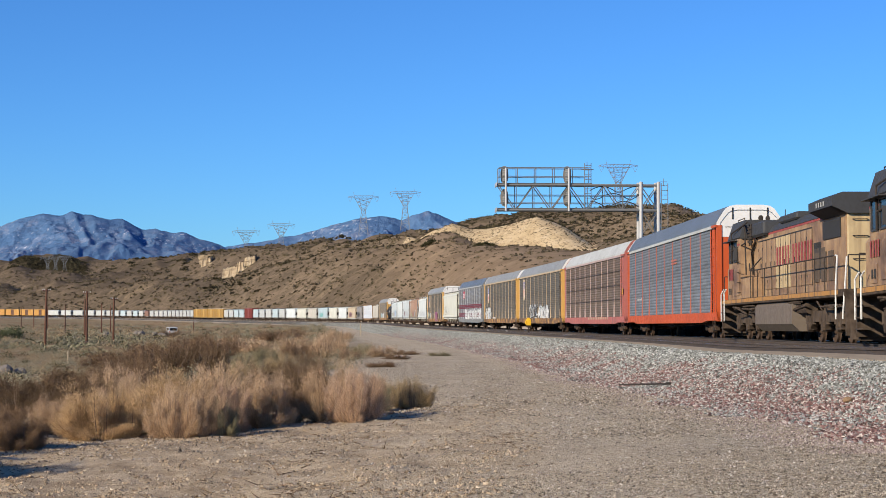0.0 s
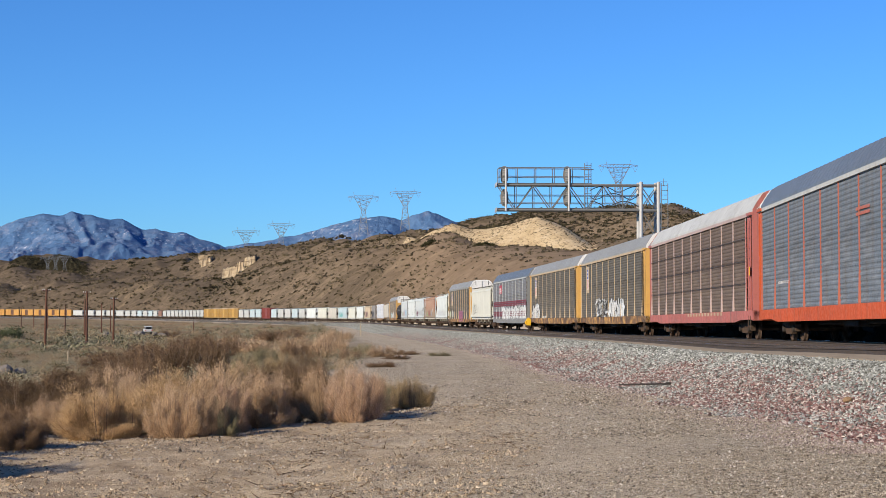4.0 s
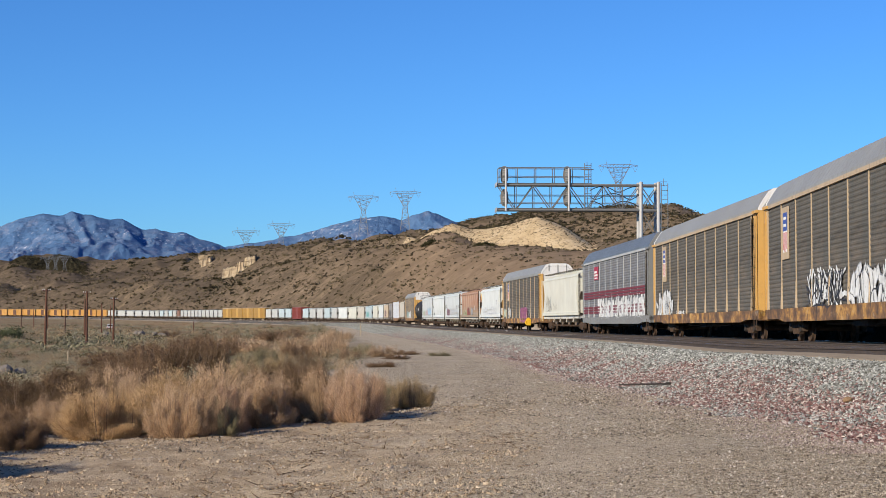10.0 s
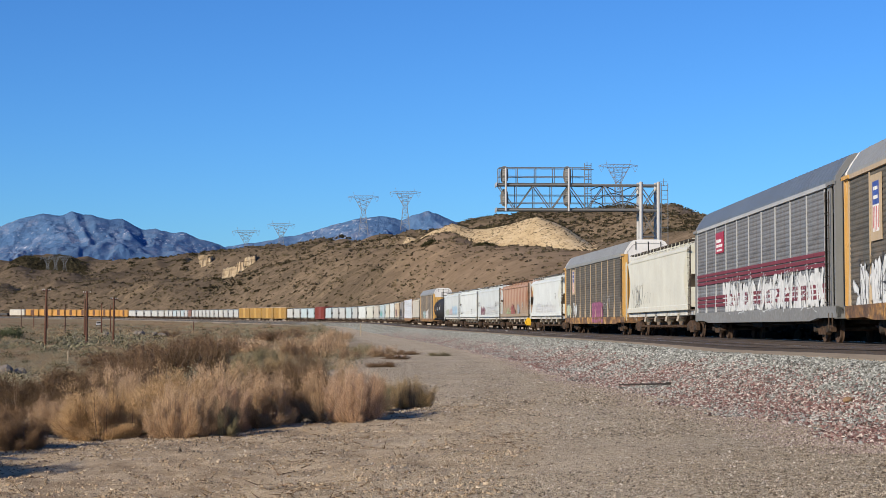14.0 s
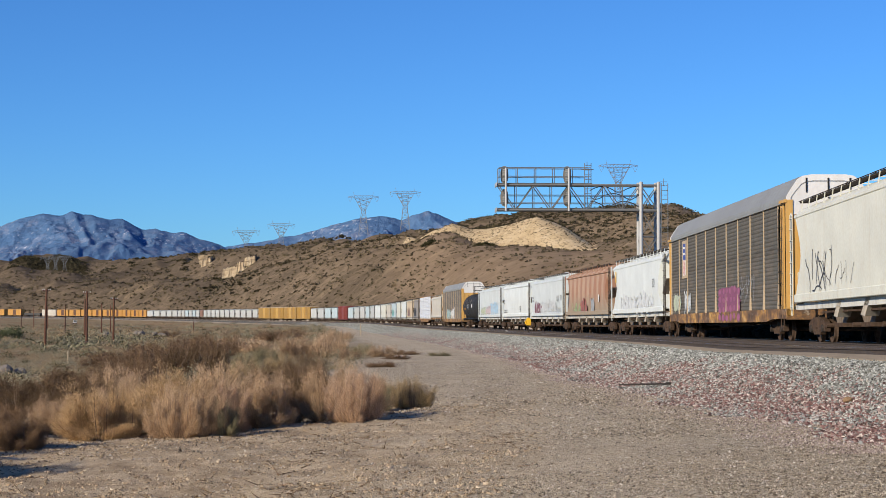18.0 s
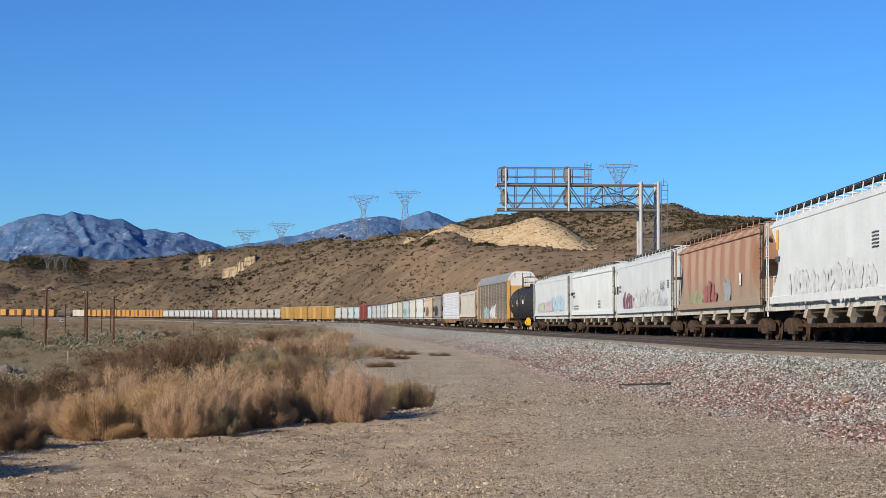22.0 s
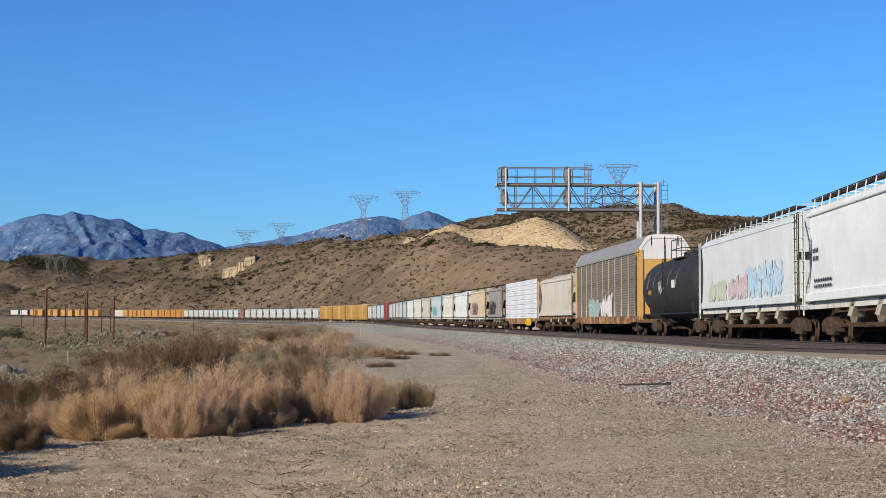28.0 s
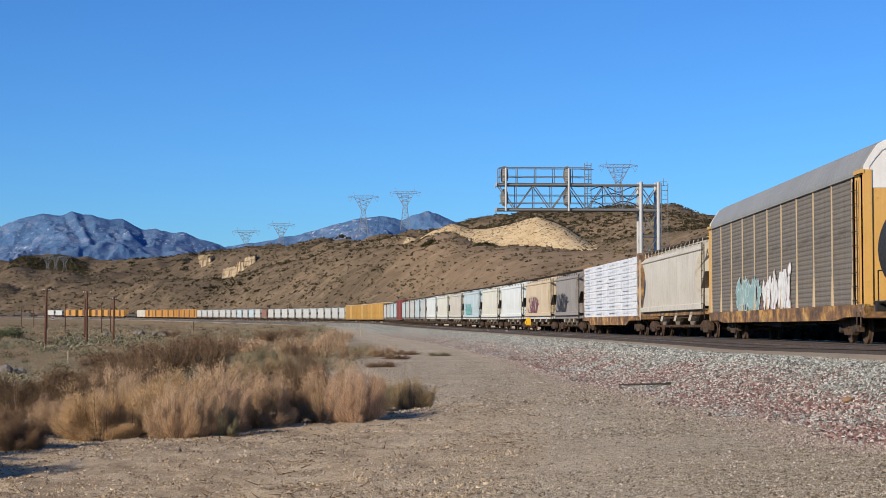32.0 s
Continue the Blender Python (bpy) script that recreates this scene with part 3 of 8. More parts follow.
def signal_bridge():
    gx, gy = 15.9, 125.6
    g = thing("signal_bridge", "silver steel cantilever railway signal bridge over the tracks", "signal bridge",
              at=Matrix.Translation((gx, gy, -1.7)) @ Matrix.Rotation(radians(3.0), 4, "Z"))
    top, bot, rail = 12.35, 10.42, 13.68
    for px in (-0.68, 0.68):
        for py in (-0.6, 0.6):
            c = Geo()
            c.smooth = True
            c.lathe([(0.09, top + 0.28), (0.145, top + 0.22), (0.145, 0.1), (0.24, 0.1), (0.24, 0)][::-1], "z", 14, (px, py, 0))
            part("column", c, M_GANTRY, g)
    for py in (-0.6, 0.6):
        for k in range(6):
            z0, z1 = 0.6 + k * 1.95, 0.6 + (k + 1) * 1.95
            part("cross_brace", Geo().rod((-0.68, py, z0), (0.68, py, z1), 0.04).rod((0.68, py, z0), (-0.68, py, z1), 0.04).rod((-0.68, py, z1), (0.68, py, z1), 0.045), M_GANTRY_DARK, g)
    for px in (-0.68, 0.68):
        for k in range(6):
            z0, z1 = 0.6 + k * 1.95, 0.6 + (k + 1) * 1.95
            part("cross_brace", Geo().rod((px, -0.6, z0), (px, 0.6, z1), 0.035).rod((px, -0.6, z1), (px, 0.6, z1), 0.04), M_GANTRY_DARK, g)
    x0, x1 = -11.85, 0.9
    for py in (-0.6, 0.6):
        for z in (bot, top):
            b = Geo()
            b.smooth = True
            b.rod((x0, py, z), (x1 - 0.3, py, z), 0.080 if py < 0 else 0.065, 12)
            part("chord", b, M_CHORD, g)
            part("chord_flange", Geo().lathe([(0.19, 0), (0.19, 0.05)], "x", 12, (x0 - 0.02, py, z)), M_GANTRY, g)
        xs = [x0 + 0.15 + i * 1.37 for i in range(9)]
        for i, (a, b) in enumerate(zip(xs, xs[1:])):
            lo, hi = (bot, top) if i % 2 else (top, bot)
            part("diagonal", Geo().rod((a, py, lo), (b, py, hi), 0.038).rod((b, py, bot), (b, py, top), 0.032), M_GANTRY_DARK, g)
        for z in (bot + 0.55, bot + 1.15):
            part("mid_rail", Geo().rod((x0 + 0.3, py, z), (-0.9, py, z), 0.028), M_GANTRY_DARK, g)
    part("walkway", Geo().box(x0 + 0.1, -0.55, bot + 0.11, -0.7, 0.55, bot + 0.15), M_GANTRY_DARK, g, "steel grating walkway")
    part("walkway", Geo().box(x0 + 0.1, -0.55, top + 0.11, x0 + 7.4, 0.55, top + 0.15), M_GANTRY_DARK, g, "steel grating walkway")
    # hand rail along the upper walkway
    for py in (-0.6, 0.6):
        hr = Geo().rod((x0 + 0.2, py, rail), (x0 + 7.3, py, rail), 0.035).rod((x0 + 0.2, py, (rail + top) / 2), (x0 + 7.3, py, (rail + top) / 2 - 0.02), 0.028)
        part("handrail", hr, M_GANTRY_DARK, g)
        for i in range(6):
            xx = x0 + 0.2 + i * 1.42
            part("handrail_post", Geo().rod((xx, py, top), (xx, py, rail), 0.032), M_GANTRY_DARK, g)
    # signal heads on their masts
    for hx in (-11.1, -6.25):
        mast = Geo()
        mast.smooth = True
        mast.rod((hx - 0.03, -0.78, bot - 0.1), (hx - 0.03, -0.78, rail - 0.05), 0.085, 12)
        part("signal_mast", mast, M_GANTRY, g)
        for hz in (rail - 0.55, bot + 0.95):
            h = Geo()
            h.smooth = True
            n = 20
            rim = [(hx - 0.12 + 0.31 * math.copysign(abs(math.cos(t)) ** 0.8, math.cos(t)), hz + 0.68 * math.copysign(abs(math.sin(t)) ** 0.9, math.sin(t))) for t in [2 * math.pi * i / n for i in range(n)]]
            h.prism(rim, -0.42, -0.38, "y")
            head = part("signal_head", h, M_HEADPLATE, g, "grey oval signal backing plate")
            part("lamp_case", Geo().box(hx - 0.26, -0.56, hz - 0.52, hx + 0.02, -0.43, hz + 0.52, 0.04), M_HEADGREY, head)
            for i in range(8):
                part("rib", Geo().box(hx - 0.31, -0.585, hz - 0.50 + i * 0.135, hx + 0.07, -0.562, hz - 0.465 + i * 0.135), M_GANTRY_DARK, head)
            for i in range(3):
                part("hood", Geo().lathe([(0.13, -0.38), (0.13, -0.08), (0.12, -0.08), (0.12, -0.37)], "y", 12, (hx - 0.12, 0, hz + (i - 1) * 0.42)), M_BLACK, head)
    # access ladder with its cage beside the columns, and the ladder on the arm
    for lx0, lz0, lz1 in ((1.15, 0.6, top + 0.15), (-4.8, bot, rail + 0.35)):
        lad = Geo()
        for e in (-0.25, 0.25):
            lad.rod((lx0 + e, -0.62, lz0), (lx0 + e, -0.62, lz1), 0.03)
        z = lz0 + 0.2
        while z < lz1:
            lad.rod((lx0 - 0.25, -0.62, z), (lx0 + 0.25, -0.62, z), 0.02)
            z += 0.36
        part("ladder", lad, M_GANTRY_DARK, g)
    part("antenna", Geo().rod((1.15, -0.2, top), (1.15, -0.2, top + 0.55), 0.022).rod((0.85, -0.2, top + 0.3), (1.5, -0.2, top + 0.3), 0.018), M_GANTRY_DARK, g)
    part("antenna", Geo().rod((-4.8, -0.2, rail), (-4.8, -0.2, rail + 0.5), 0.025).rod((-5.2, -0.2, rail - 0.1), (-4.3, -0.2, rail - 0.1), 0.03), M_GANTRY_DARK, g)
    # drooping cables into the tower
    for k, dz in ((0, 0.15), (1, 0.75), (2, 1.3)):
        pts = [(-4.6 + 0.35 * i, -0.5 + 0.1 * k, bot + dz + 0.55 * abs(math.cos(i * 0.42 + k))) for i in range(12)]
        part("cable", Geo().rail(pts, 0.035, 5), M_BLACK, g)


signal_bridge()


# ---------------------------------------------------------------- yellow trackside box
M_YELLOW = paint("safety_yellow", (0.80, 0.47, 0.02), 0.15)


def trackside_box():
    x, y, z, a = line(72.0, -2.35)
    b = thing("trackside_box", "small yellow equipment box on a short post between the tracks", "equipment box", at=Matrix.LocRotScale((x, y, z - 0.2), Euler((0, 0, a)), (1.0, 1.0, 1.0)))
    part("post", Geo().rod((0, 0, 0), (0, 0, 0.78), 0.05), M_DARK, b)
    part("case", Geo().box(-0.2, -0.16, 0.72, 0.2, 0.16, 1.28, 0.03), M_YELLOW, b)
    part("lid", Geo().box(-0.15, -0.13, 1.28, 0.10, 0.13, 1.40, 0.03), M_YELLOW, b)
    part("door", Geo().box(-0.32, -0.18, 0.82, -0.202, 0.10, 1.15, 0.02), M_YELLOW, b)


trackside_box()

# ---------------------------------------------------------------- old line poles
M_POLE = plain("creosoted_wood_pole", (0.105, 0.048, 0.03), 0.9, 0.0, 0.3)
M_INSUL = plain("grey_insulator", (0.55, 0.56, 0.55), 0.3)


def line_pole(x, y, h, lean, arm):
    z = float(ground_z(x, y)) - 0.3
    p = thing("utility_pole", "weathered dark brown wooden line pole standing in scrub", "utility pole", "line poles", at=Matrix.Translation((x, y, z)) @ Matrix.Rotation(radians(lean), 4, "Y") @ Matrix.Rotation(0.35, 4, "Z"))
    c = Geo()
    c.smooth = True
    c.rod((0, 0, 0), (0, 0, h), 0.19, 10, 0.13)
    part("pole", c, M_POLE, p)
    if arm:
        for k, az in enumerate((h - 0.25,)):
            part("crossarm", Geo().box(-0.55, -0.06, az - 0.07, 0.55, 0.06, az + 0.07, 0.01), M_POLE, p)
            for ix in (-0.5, -0.25, 0.25, 0.5):
                part("insulator", Geo().lathe([(0.03, 0), (0.05, 0.04), (0.06, 0.12), (0.03, 0.16)], "z", 8, (ix, 0, az + 0.07)), M_INSUL, p)


for row in ((-52.6, 215, 8.1, 1.2, 1), (-51.5, 235, 8.1, 0.4, 1), (-53.7, 265, 7.6, 0.6, 1), (-81.8, 400, 7.3, 0.3, 0), (-88.2, 420, 8.0, 0.2, 0), (-109.2, 470, 8.0, 0, 0), (-166.0, 640, 8.3, 0, 0), (-151.0, 600, 8.2, 0, 0), (-136.1, 560, 8.1, -0.5, 0), (-72.7, 330, 7.9, 0.2, 0), (-73.6, 480, 3.1, 0, 0)):
    line_pole(*row)

# ---------------------------------------------------------------- high-voltage pylons
M_PYLON = plain("grey_lattice_tower_steel", (0.25, 0.265, 0.285), 0.55, 0.4, 0.1)


def pylon_mesh(h, arm, body):
    """Waisted lattice tower with a wide horizontal crossarm."""
    r = 0.19
    legs, cross = Geo(), Geo()
    wz, bz = h * 0.58, h * 0.86
    bw, ww, tw = h * 0.11, h * 0.045, h * 0.20

    def lev(z):
        if z < wz:
            return bw + (ww - bw) * z / wz
        return ww + (tw - ww) * (z - wz) / (bz - wz)
    for sx in (-1, 1):
        for sy in (-1, 1):
            legs.rod((sx * bw, sy * bw, 0), (sx * ww, sy * ww, wz), r * 1.6, 4)
            legs.rod((sx * ww, sy * ww, wz), (sx * tw, sy * ww * 0.8, bz), r * 1.3, 4)
            legs.rod((sx * ww, sy * ww, wz), (sx * tw * 0.45, sy * ww * 0.8, bz), r, 4)
    zs = [0, h * 0.16, h * 0.3, h * 0.42, h * 0.51, wz, h * 0.68, h * 0.77, bz]
    for a, b in zip(zs, zs[1:]):
        for sy in (-1, 1):
            la, lb = lev(a), lev(b)
            ya, yb = min(la, ww if a > wz else la), min(lb, ww if b > wz else lb)
            cross.rod((-la, sy * ya, a), (lb, sy * yb, b), r * 0.8, 4).rod((la, sy * ya, a), (-lb, sy * yb, b), r * 0.8, 4)
            cross.rod((-lb, sy * yb, b), (lb, sy * yb, b), r * 0.8, 4)
        if a < wz:
            for sx in (-1, 1):
                cross.rod((sx * lev(a), -lev(a), a), (sx * lev(b), lev(b), b), r * 0.7, 4)
    beam = Geo()
    for sy in (-1, 1):
        y = sy * ww * 0.7
        beam.rod((-arm, 0, bz + h * 0.02), (-tw, y, bz), r, 4).rod((arm, 0, bz + h * 0.02), (tw, y, bz), r, 4).rod((-tw, y, bz), (tw, y, bz), r, 4)
        beam.rod((-arm, 0, bz + h * 0.03), (-tw, y, bz + h * 0.055), r, 4).rod((arm, 0, bz + h * 0.03), (tw, y, bz + h * 0.055), r, 4).rod((-tw, y, bz + h * 0.055), (tw, y, bz + h * 0.055), r, 4)
        n = 12
        for i in range(n):
            xa, xb = -arm + 2 * arm * i / n, -arm + 2 * arm * (i + 1) / n
            beam.rod((xa, y * 0.8, bz + 0.01 * h), (xb, y * 0.8, bz + 0.05 * h), r * 0.6, 4)
    for sx in (-1, 1):
        beam.rod((sx * tw, 0, bz), (sx * tw * 1.15, 0, h), r, 4)
    ins = []
    for ix in (-arm * 0.86, 0, arm * 0.86):
        ins.append(Geo().rod((ix - arm * 0.12, 0, bz), (ix, 0, bz - h * 0.09), 0.16, 4).rod((ix + arm * 0.12, 0, bz), (ix, 0, bz - h * 0.09), 0.16, 4))
    return [g.mesh(n) for g, n in ((legs, "tower_frame"), (cross, "bracing"), (beam, "crossarm"))] + [g.mesh("insulator") for g in ins]


PM = pylon_mesh(50.0, 18.0, 0)
for x, y, top, k, turn in ((-256.4, 2113, 99.36, 1.0, 8), (-210.8, 2113, 108.17, 1.0, 8), (-92.3, 1883, 129.31, 1.0, 5), (-43.9, 1883, 134.55, 1.0, 5), (159.9, 1479, 131.6, 1.0, 5), (-425.9, 1750, 52.2, 0.46, 12), (-417.4, 1750, 53.4, 0.46, 12), (-407.7, 1750, 52.8, 0.46, 12), (-451.5, 1750, 40.0, 0.26, 12)):
    z = top - 50.0 * k
    p = thing("transmission_tower", "tall grey steel lattice power transmission tower on the hills", "transmission tower", "power line towers", at=Matrix.LocRotScale((x, y, z), Euler((0, 0, radians(turn))), (k, k, k)))
    for me, n in zip(PM, ("tower_frame", "bracing", "crossarm", "insulator", "insulator", "insulator")):
        part(n, me, M_PYLON, p)
# ---------------------------------------------------------------- rolling stock
ROLLING = []      # (thing, middle at 0 s, half truck spacing)
WHEELS = []       # wheelsets


def cached(store={}):
    return store


def truck_meshes():
    st = cached()
    if "truck" in st:
        return st["truck"]
    side = [(-1.22, 0.36), (-1.28, 0.62), (-1.0, 0.74), (-0.45, 0.84), (0.45, 0.84), (1.0, 0.74), (1.28, 0.62), (1.22, 0.36), (0.98, 0.40), (0.72, 0.50), (0.50, 0.26), (-0.50, 0.26), (-0.72, 0.50), (-0.98, 0.40)]
    fr = Geo().prism(side, -0.085, 0.085, "y")
    bol = Geo().box(-0.24, -1.13, 0.46, 0.24, 1.13, 0.80, 0.03)
    spring = Geo()
    for sy in (-1.03, 1.03):
        for sx in (-0.22, 0.0, 0.22):
            spring.rod((sx, sy, 0.28), (sx, sy, 0.46), 0.09, 8)
    box = Geo()
    box.lathe([(0.13, -0.09), (0.15, 0.0), (0.13, 0.09)], "y", 10)
    w = Geo()
    w.smooth = True
    for sg in (-1, 1):
        w.lathe([(0.10, sg * 0.64), (0.20, sg * 0.70), (0.36, sg * 0.72), (0.40, sg * 0.685), (0.485, sg * 0.69), (0.47, sg * 0.715), (0.455, sg * 0.73), (0.455, sg * 0.81), (0.40, sg * 0.815), (0.37, sg * 0.78), (0.20, sg * 0.76), (0.13, sg * 0.84)], "y", 24)
    w.rod((0, -0.95, 0), (0, 0.95, 0), 0.085, 10)
    # bolt heads and wear marks round the hub, so that the rolling shows
    for sg in (-1, 1):
        for k in range(3):
            t = 2 * math.pi * k / 3
            w.rod((0.28 * math.cos(t), sg * 0.76, 0.28 * math.sin(t)), (0.28 * math.cos(t), sg * 0.79, 0.28 * math.sin(t)), 0.035, 6)
    st["truck"] = [g.mesh(n) for g, n in ((fr, "sideframe"), (bol, "bolster"), (spring, "springs"), (box, "bearing"), (w, "wheelset"))]
    return st["truck"]


def truck(car, x):
    fr, bol, spring, box, w = truck_meshes()
    t = part("truck", bol, M_TRUCK, car, "rust-brown cast steel bogie", (x, 0, 0))
    for sy in (-1.015, 1.015):
        part("sideframe", fr, M_TRUCK, t, "", (0, sy, 0))
    part("springs", spring, M_TRUCK, t)
    for sx in (-0.89, 0.89):
        for sy in (-1.06, 1.06):
            part("bearing", box, M_DARK, t, "", (sx, sy, 0.46))
    for sx in (-0.89, 0.89):
        ws = part("wheelset", w, M_WHEEL, t, "", (sx, 0, 0.455))
        WHEELS.append((ws, sx))


def coupler(car, x):
    st = cached()
    if "coupler" not in st:
        st["coupler"] = Geo().box(-0.55, -0.10, 0.78, 0.30, 0.10, 0.98, 0.02).box(0.22, -0.17, 0.74, 0.47, 0.14, 1.02, 0.04).rod((0.1, -0.35, 0.55), (0.45, -0.3, 0.45), 0.03).mesh("coupler")
    part("coupler", st["coupler"], M_TRUCK, car, "", pose(x, 0, 0, 0, 0, 0 if x > 0 else 180))


def ladder_mesh(h, w=0.42, step=0.36):
    g = Geo()
    for e in (-w / 2, w / 2):
        g.rod((e, 0, 0), (e, 0, h), 0.018, 5)
    z = 0.12
    while z < h:
        g.rod((-w / 2, -0.03, z), (w / 2, -0.03, z), 0.016, 5)
        z += step
    return g.mesh("ladder")


def strokes(wide, high, n, seed, thick=0.10):
    """Sprayed scrawl: overlapping bent strokes, in the x-z plane, facing -y."""
    r = random.Random(seed)
    out = []
    count = max(2, int(wide / (high * 0.55)))
    k = 0
    for i in range(count):
        cx = -wide / 2 + (i + 0.5) * wide / count
        for _ in range(n):
            x, z = cx + r.uniform(-0.4, 0.4) * wide / count, r.uniform(0.02, 0.35) * high
            a = r.choice((1.57, 1.57, 1.3, 1.85, 0.4, 2.7))
            pts = [(x, z)]
            for _ in range(5):
                a += r.uniform(-0.55, 0.55)
                x += math.cos(a) * high * 0.19
                z += math.sin(a) * high * 0.19
                pts.append((x, min(max(z, 0.0), high * r.uniform(0.88, 1.0))))
            w = thick * r.uniform(0.5, 1.3)
            y = -0.004 - 0.0006 * (k % 9)
            k += 1
            v = []
            for j, (px, pz) in enumerate(pts):
                qa, qb = pts[max(0, j - 1)], pts[min(5, j + 1)]
                d = math.hypot(qb[0] - qa[0], qb[1] - qa[1]) or 1
                nx, nz = -(qb[1] - qa[1]) / d * w / 2, (qb[0] - qa[0]) / d * w / 2
                v += [(px - nx, y, pz - nz), (px + nx, y, pz + nz)]
            out.append(Geo().add(v, [(2 * j, 2 * j + 2, 2 * j + 3, 2 * j + 1) for j in range(5)]))
    return out


def spray(name, c):
    m = Mat(name, 0.55)
    f = m.noise(3, 5)
    m.color(m.mix(m.span(f, 0.4, 0.7), c, tone(c, 0.7)))
    return m.m


SPRAY = {"pale blue": spray("pale_blue_spray_paint", (0.42, 0.62, 0.78)), "pale green": spray("pale_green_spray_paint", (0.50, 0.56, 0.40)), "pale pink": spray("pale_pink_spray_paint", (0.58, 0.46, 0.47)), "dull teal": spray("dull_teal_spray_paint", (0.26, 0.42, 0.42)), "pale grey": spray("pale_grey_spray_paint", (0.60, 0.635, 0.64)), "white": spray("white_spray_paint", (0.72, 0.735, 0.72)), "pink": spray("pink_spray_paint", (0.25, 0.075, 0.15)), "blue": spray("light_blue_spray_paint", (0.22, 0.50, 0.78)),
         "black": spray("black_spray_paint", (0.03, 0.03, 0.035)), "green": spray("dull_green_spray_paint", (0.35, 0.42, 0.22)), "red": spray("dull_red_spray_paint", (0.36, 0.13, 0.10)),
         "teal": spray("teal_spray_paint", (0.18, 0.46, 0.44)), "maroon": spray("maroon_spray_paint", (0.20, 0.08, 0.11)), "faint grey": spray("faint_grey_spray_paint", (0.655, 0.685, 0.69)), "magenta": spray("pale_magenta_spray_paint", (0.35, 0.115, 0.215)), "grey": spray("grey_spray_paint", (0.34, 0.36, 0.38))}


def scrawl(car, x, z, wide, high, tint, y, n=4, seed=1, thick=0.1):
    """Graffiti on the side at y, a layer at a time."""
    for g in strokes(wide, high, int(n * 1.5), seed, thick * 0.75):
        part("graffiti", g, SPRAY[tint], car, tint + " spray-painted graffiti", (x, y, z))


def letters(car, x, z, wide, high, fill, edge, y, n, seed):
    """Sprayed tangle: crossing bent strokes with a thin outline, slipping past each other, with drips; no writing."""
    r = random.Random(seed)
    step = wide / n
    for i in range(n):
        x0, z0 = i * step - wide / 2 + r.uniform(-0.08, 0.08) * step, high * r.uniform(0.0, 0.08)
        w, h, lean = step * r.uniform(0.75, 1.0), high * r.uniform(0.78, 0.95), r.uniform(-0.15, 0.2)
        th = min(step * 0.33, high * 0.19) * r.uniform(0.8, 1.2)
        d = 0.004 + 0.003 * (i % 2)
        inner, outer = Geo(), Geo()
        for k in range(7):
            up = k < 5
            ax, az = r.uniform(-0.25, 1.1), r.uniform(0.0, 0.35) if up else r.uniform(0.1, 0.95)
            bx, bz = ax + (r.uniform(-0.4, 0.4) if up else r.choice((-1, 1)) * r.uniform(0.5, 1.0)), r.uniform(0.65, 1.0) if up else az + r.uniform(-0.3, 0.3)
            pts, bow = [], r.uniform(-0.45, 0.45)
            for k in range(6):
                t = k / 5
                px, pz = ax + (bx - ax) * t, az + (bz - az) * t
                px += bow * math.sin(math.pi * t) * (0.4 + abs(bz - az))
                pts.append((x0 + px * w + lean * pz * h * 0.4, z0 + pz * h + r.uniform(-0.02, 0.02) * high))
            for g, q, dd in ((outer, th * 0.5 + min(0.05, th * 0.25), d), (inner, th * 0.5, d + 0.0025)):
                v = []
                for k, (px, pz) in enumerate(pts):
                    a, b = pts[max(0, k - 1)], pts[min(5, k + 1)]
                    m = math.hypot(b[0] - a[0], b[1] - a[1]) or 1
                    nx, nz = -(b[1] - a[1]) / m, (b[0] - a[0]) / m
                    e = q * (1 - 0.25 * abs(k - 2.5) / 2.5 + 0.12 * math.sin(k * 1.7 + seed))
                    v += [(px - nx * e, -dd - 0.0002 * k, pz - nz * e), (px + nx * e, -dd - 0.0002 * k, pz + nz * e)]
                g.add(v, [(2 * k, 2 * k + 2, 2 * k + 3, 2 * k + 1) for k in range(5)])
        for _ in range(2):
            dx, top = x0 + w * r.uniform(0.1, 0.9), z0 + h * r.uniform(0.1, 0.35)
            inner.add([(dx, -d, top - high * r.uniform(0.1, 0.25)), (dx + 0.02, -d, top - high * 0.1), (dx + 0.025, -d, top), (dx - 0.015, -d, top)], [(0, 1, 2, 3)])
        body = part("graffiti", inner, SPRAY[fill], car, fill + " spray-painted tangle", (x, y, z))
        part("outline", outer, SPRAY[edge], body)


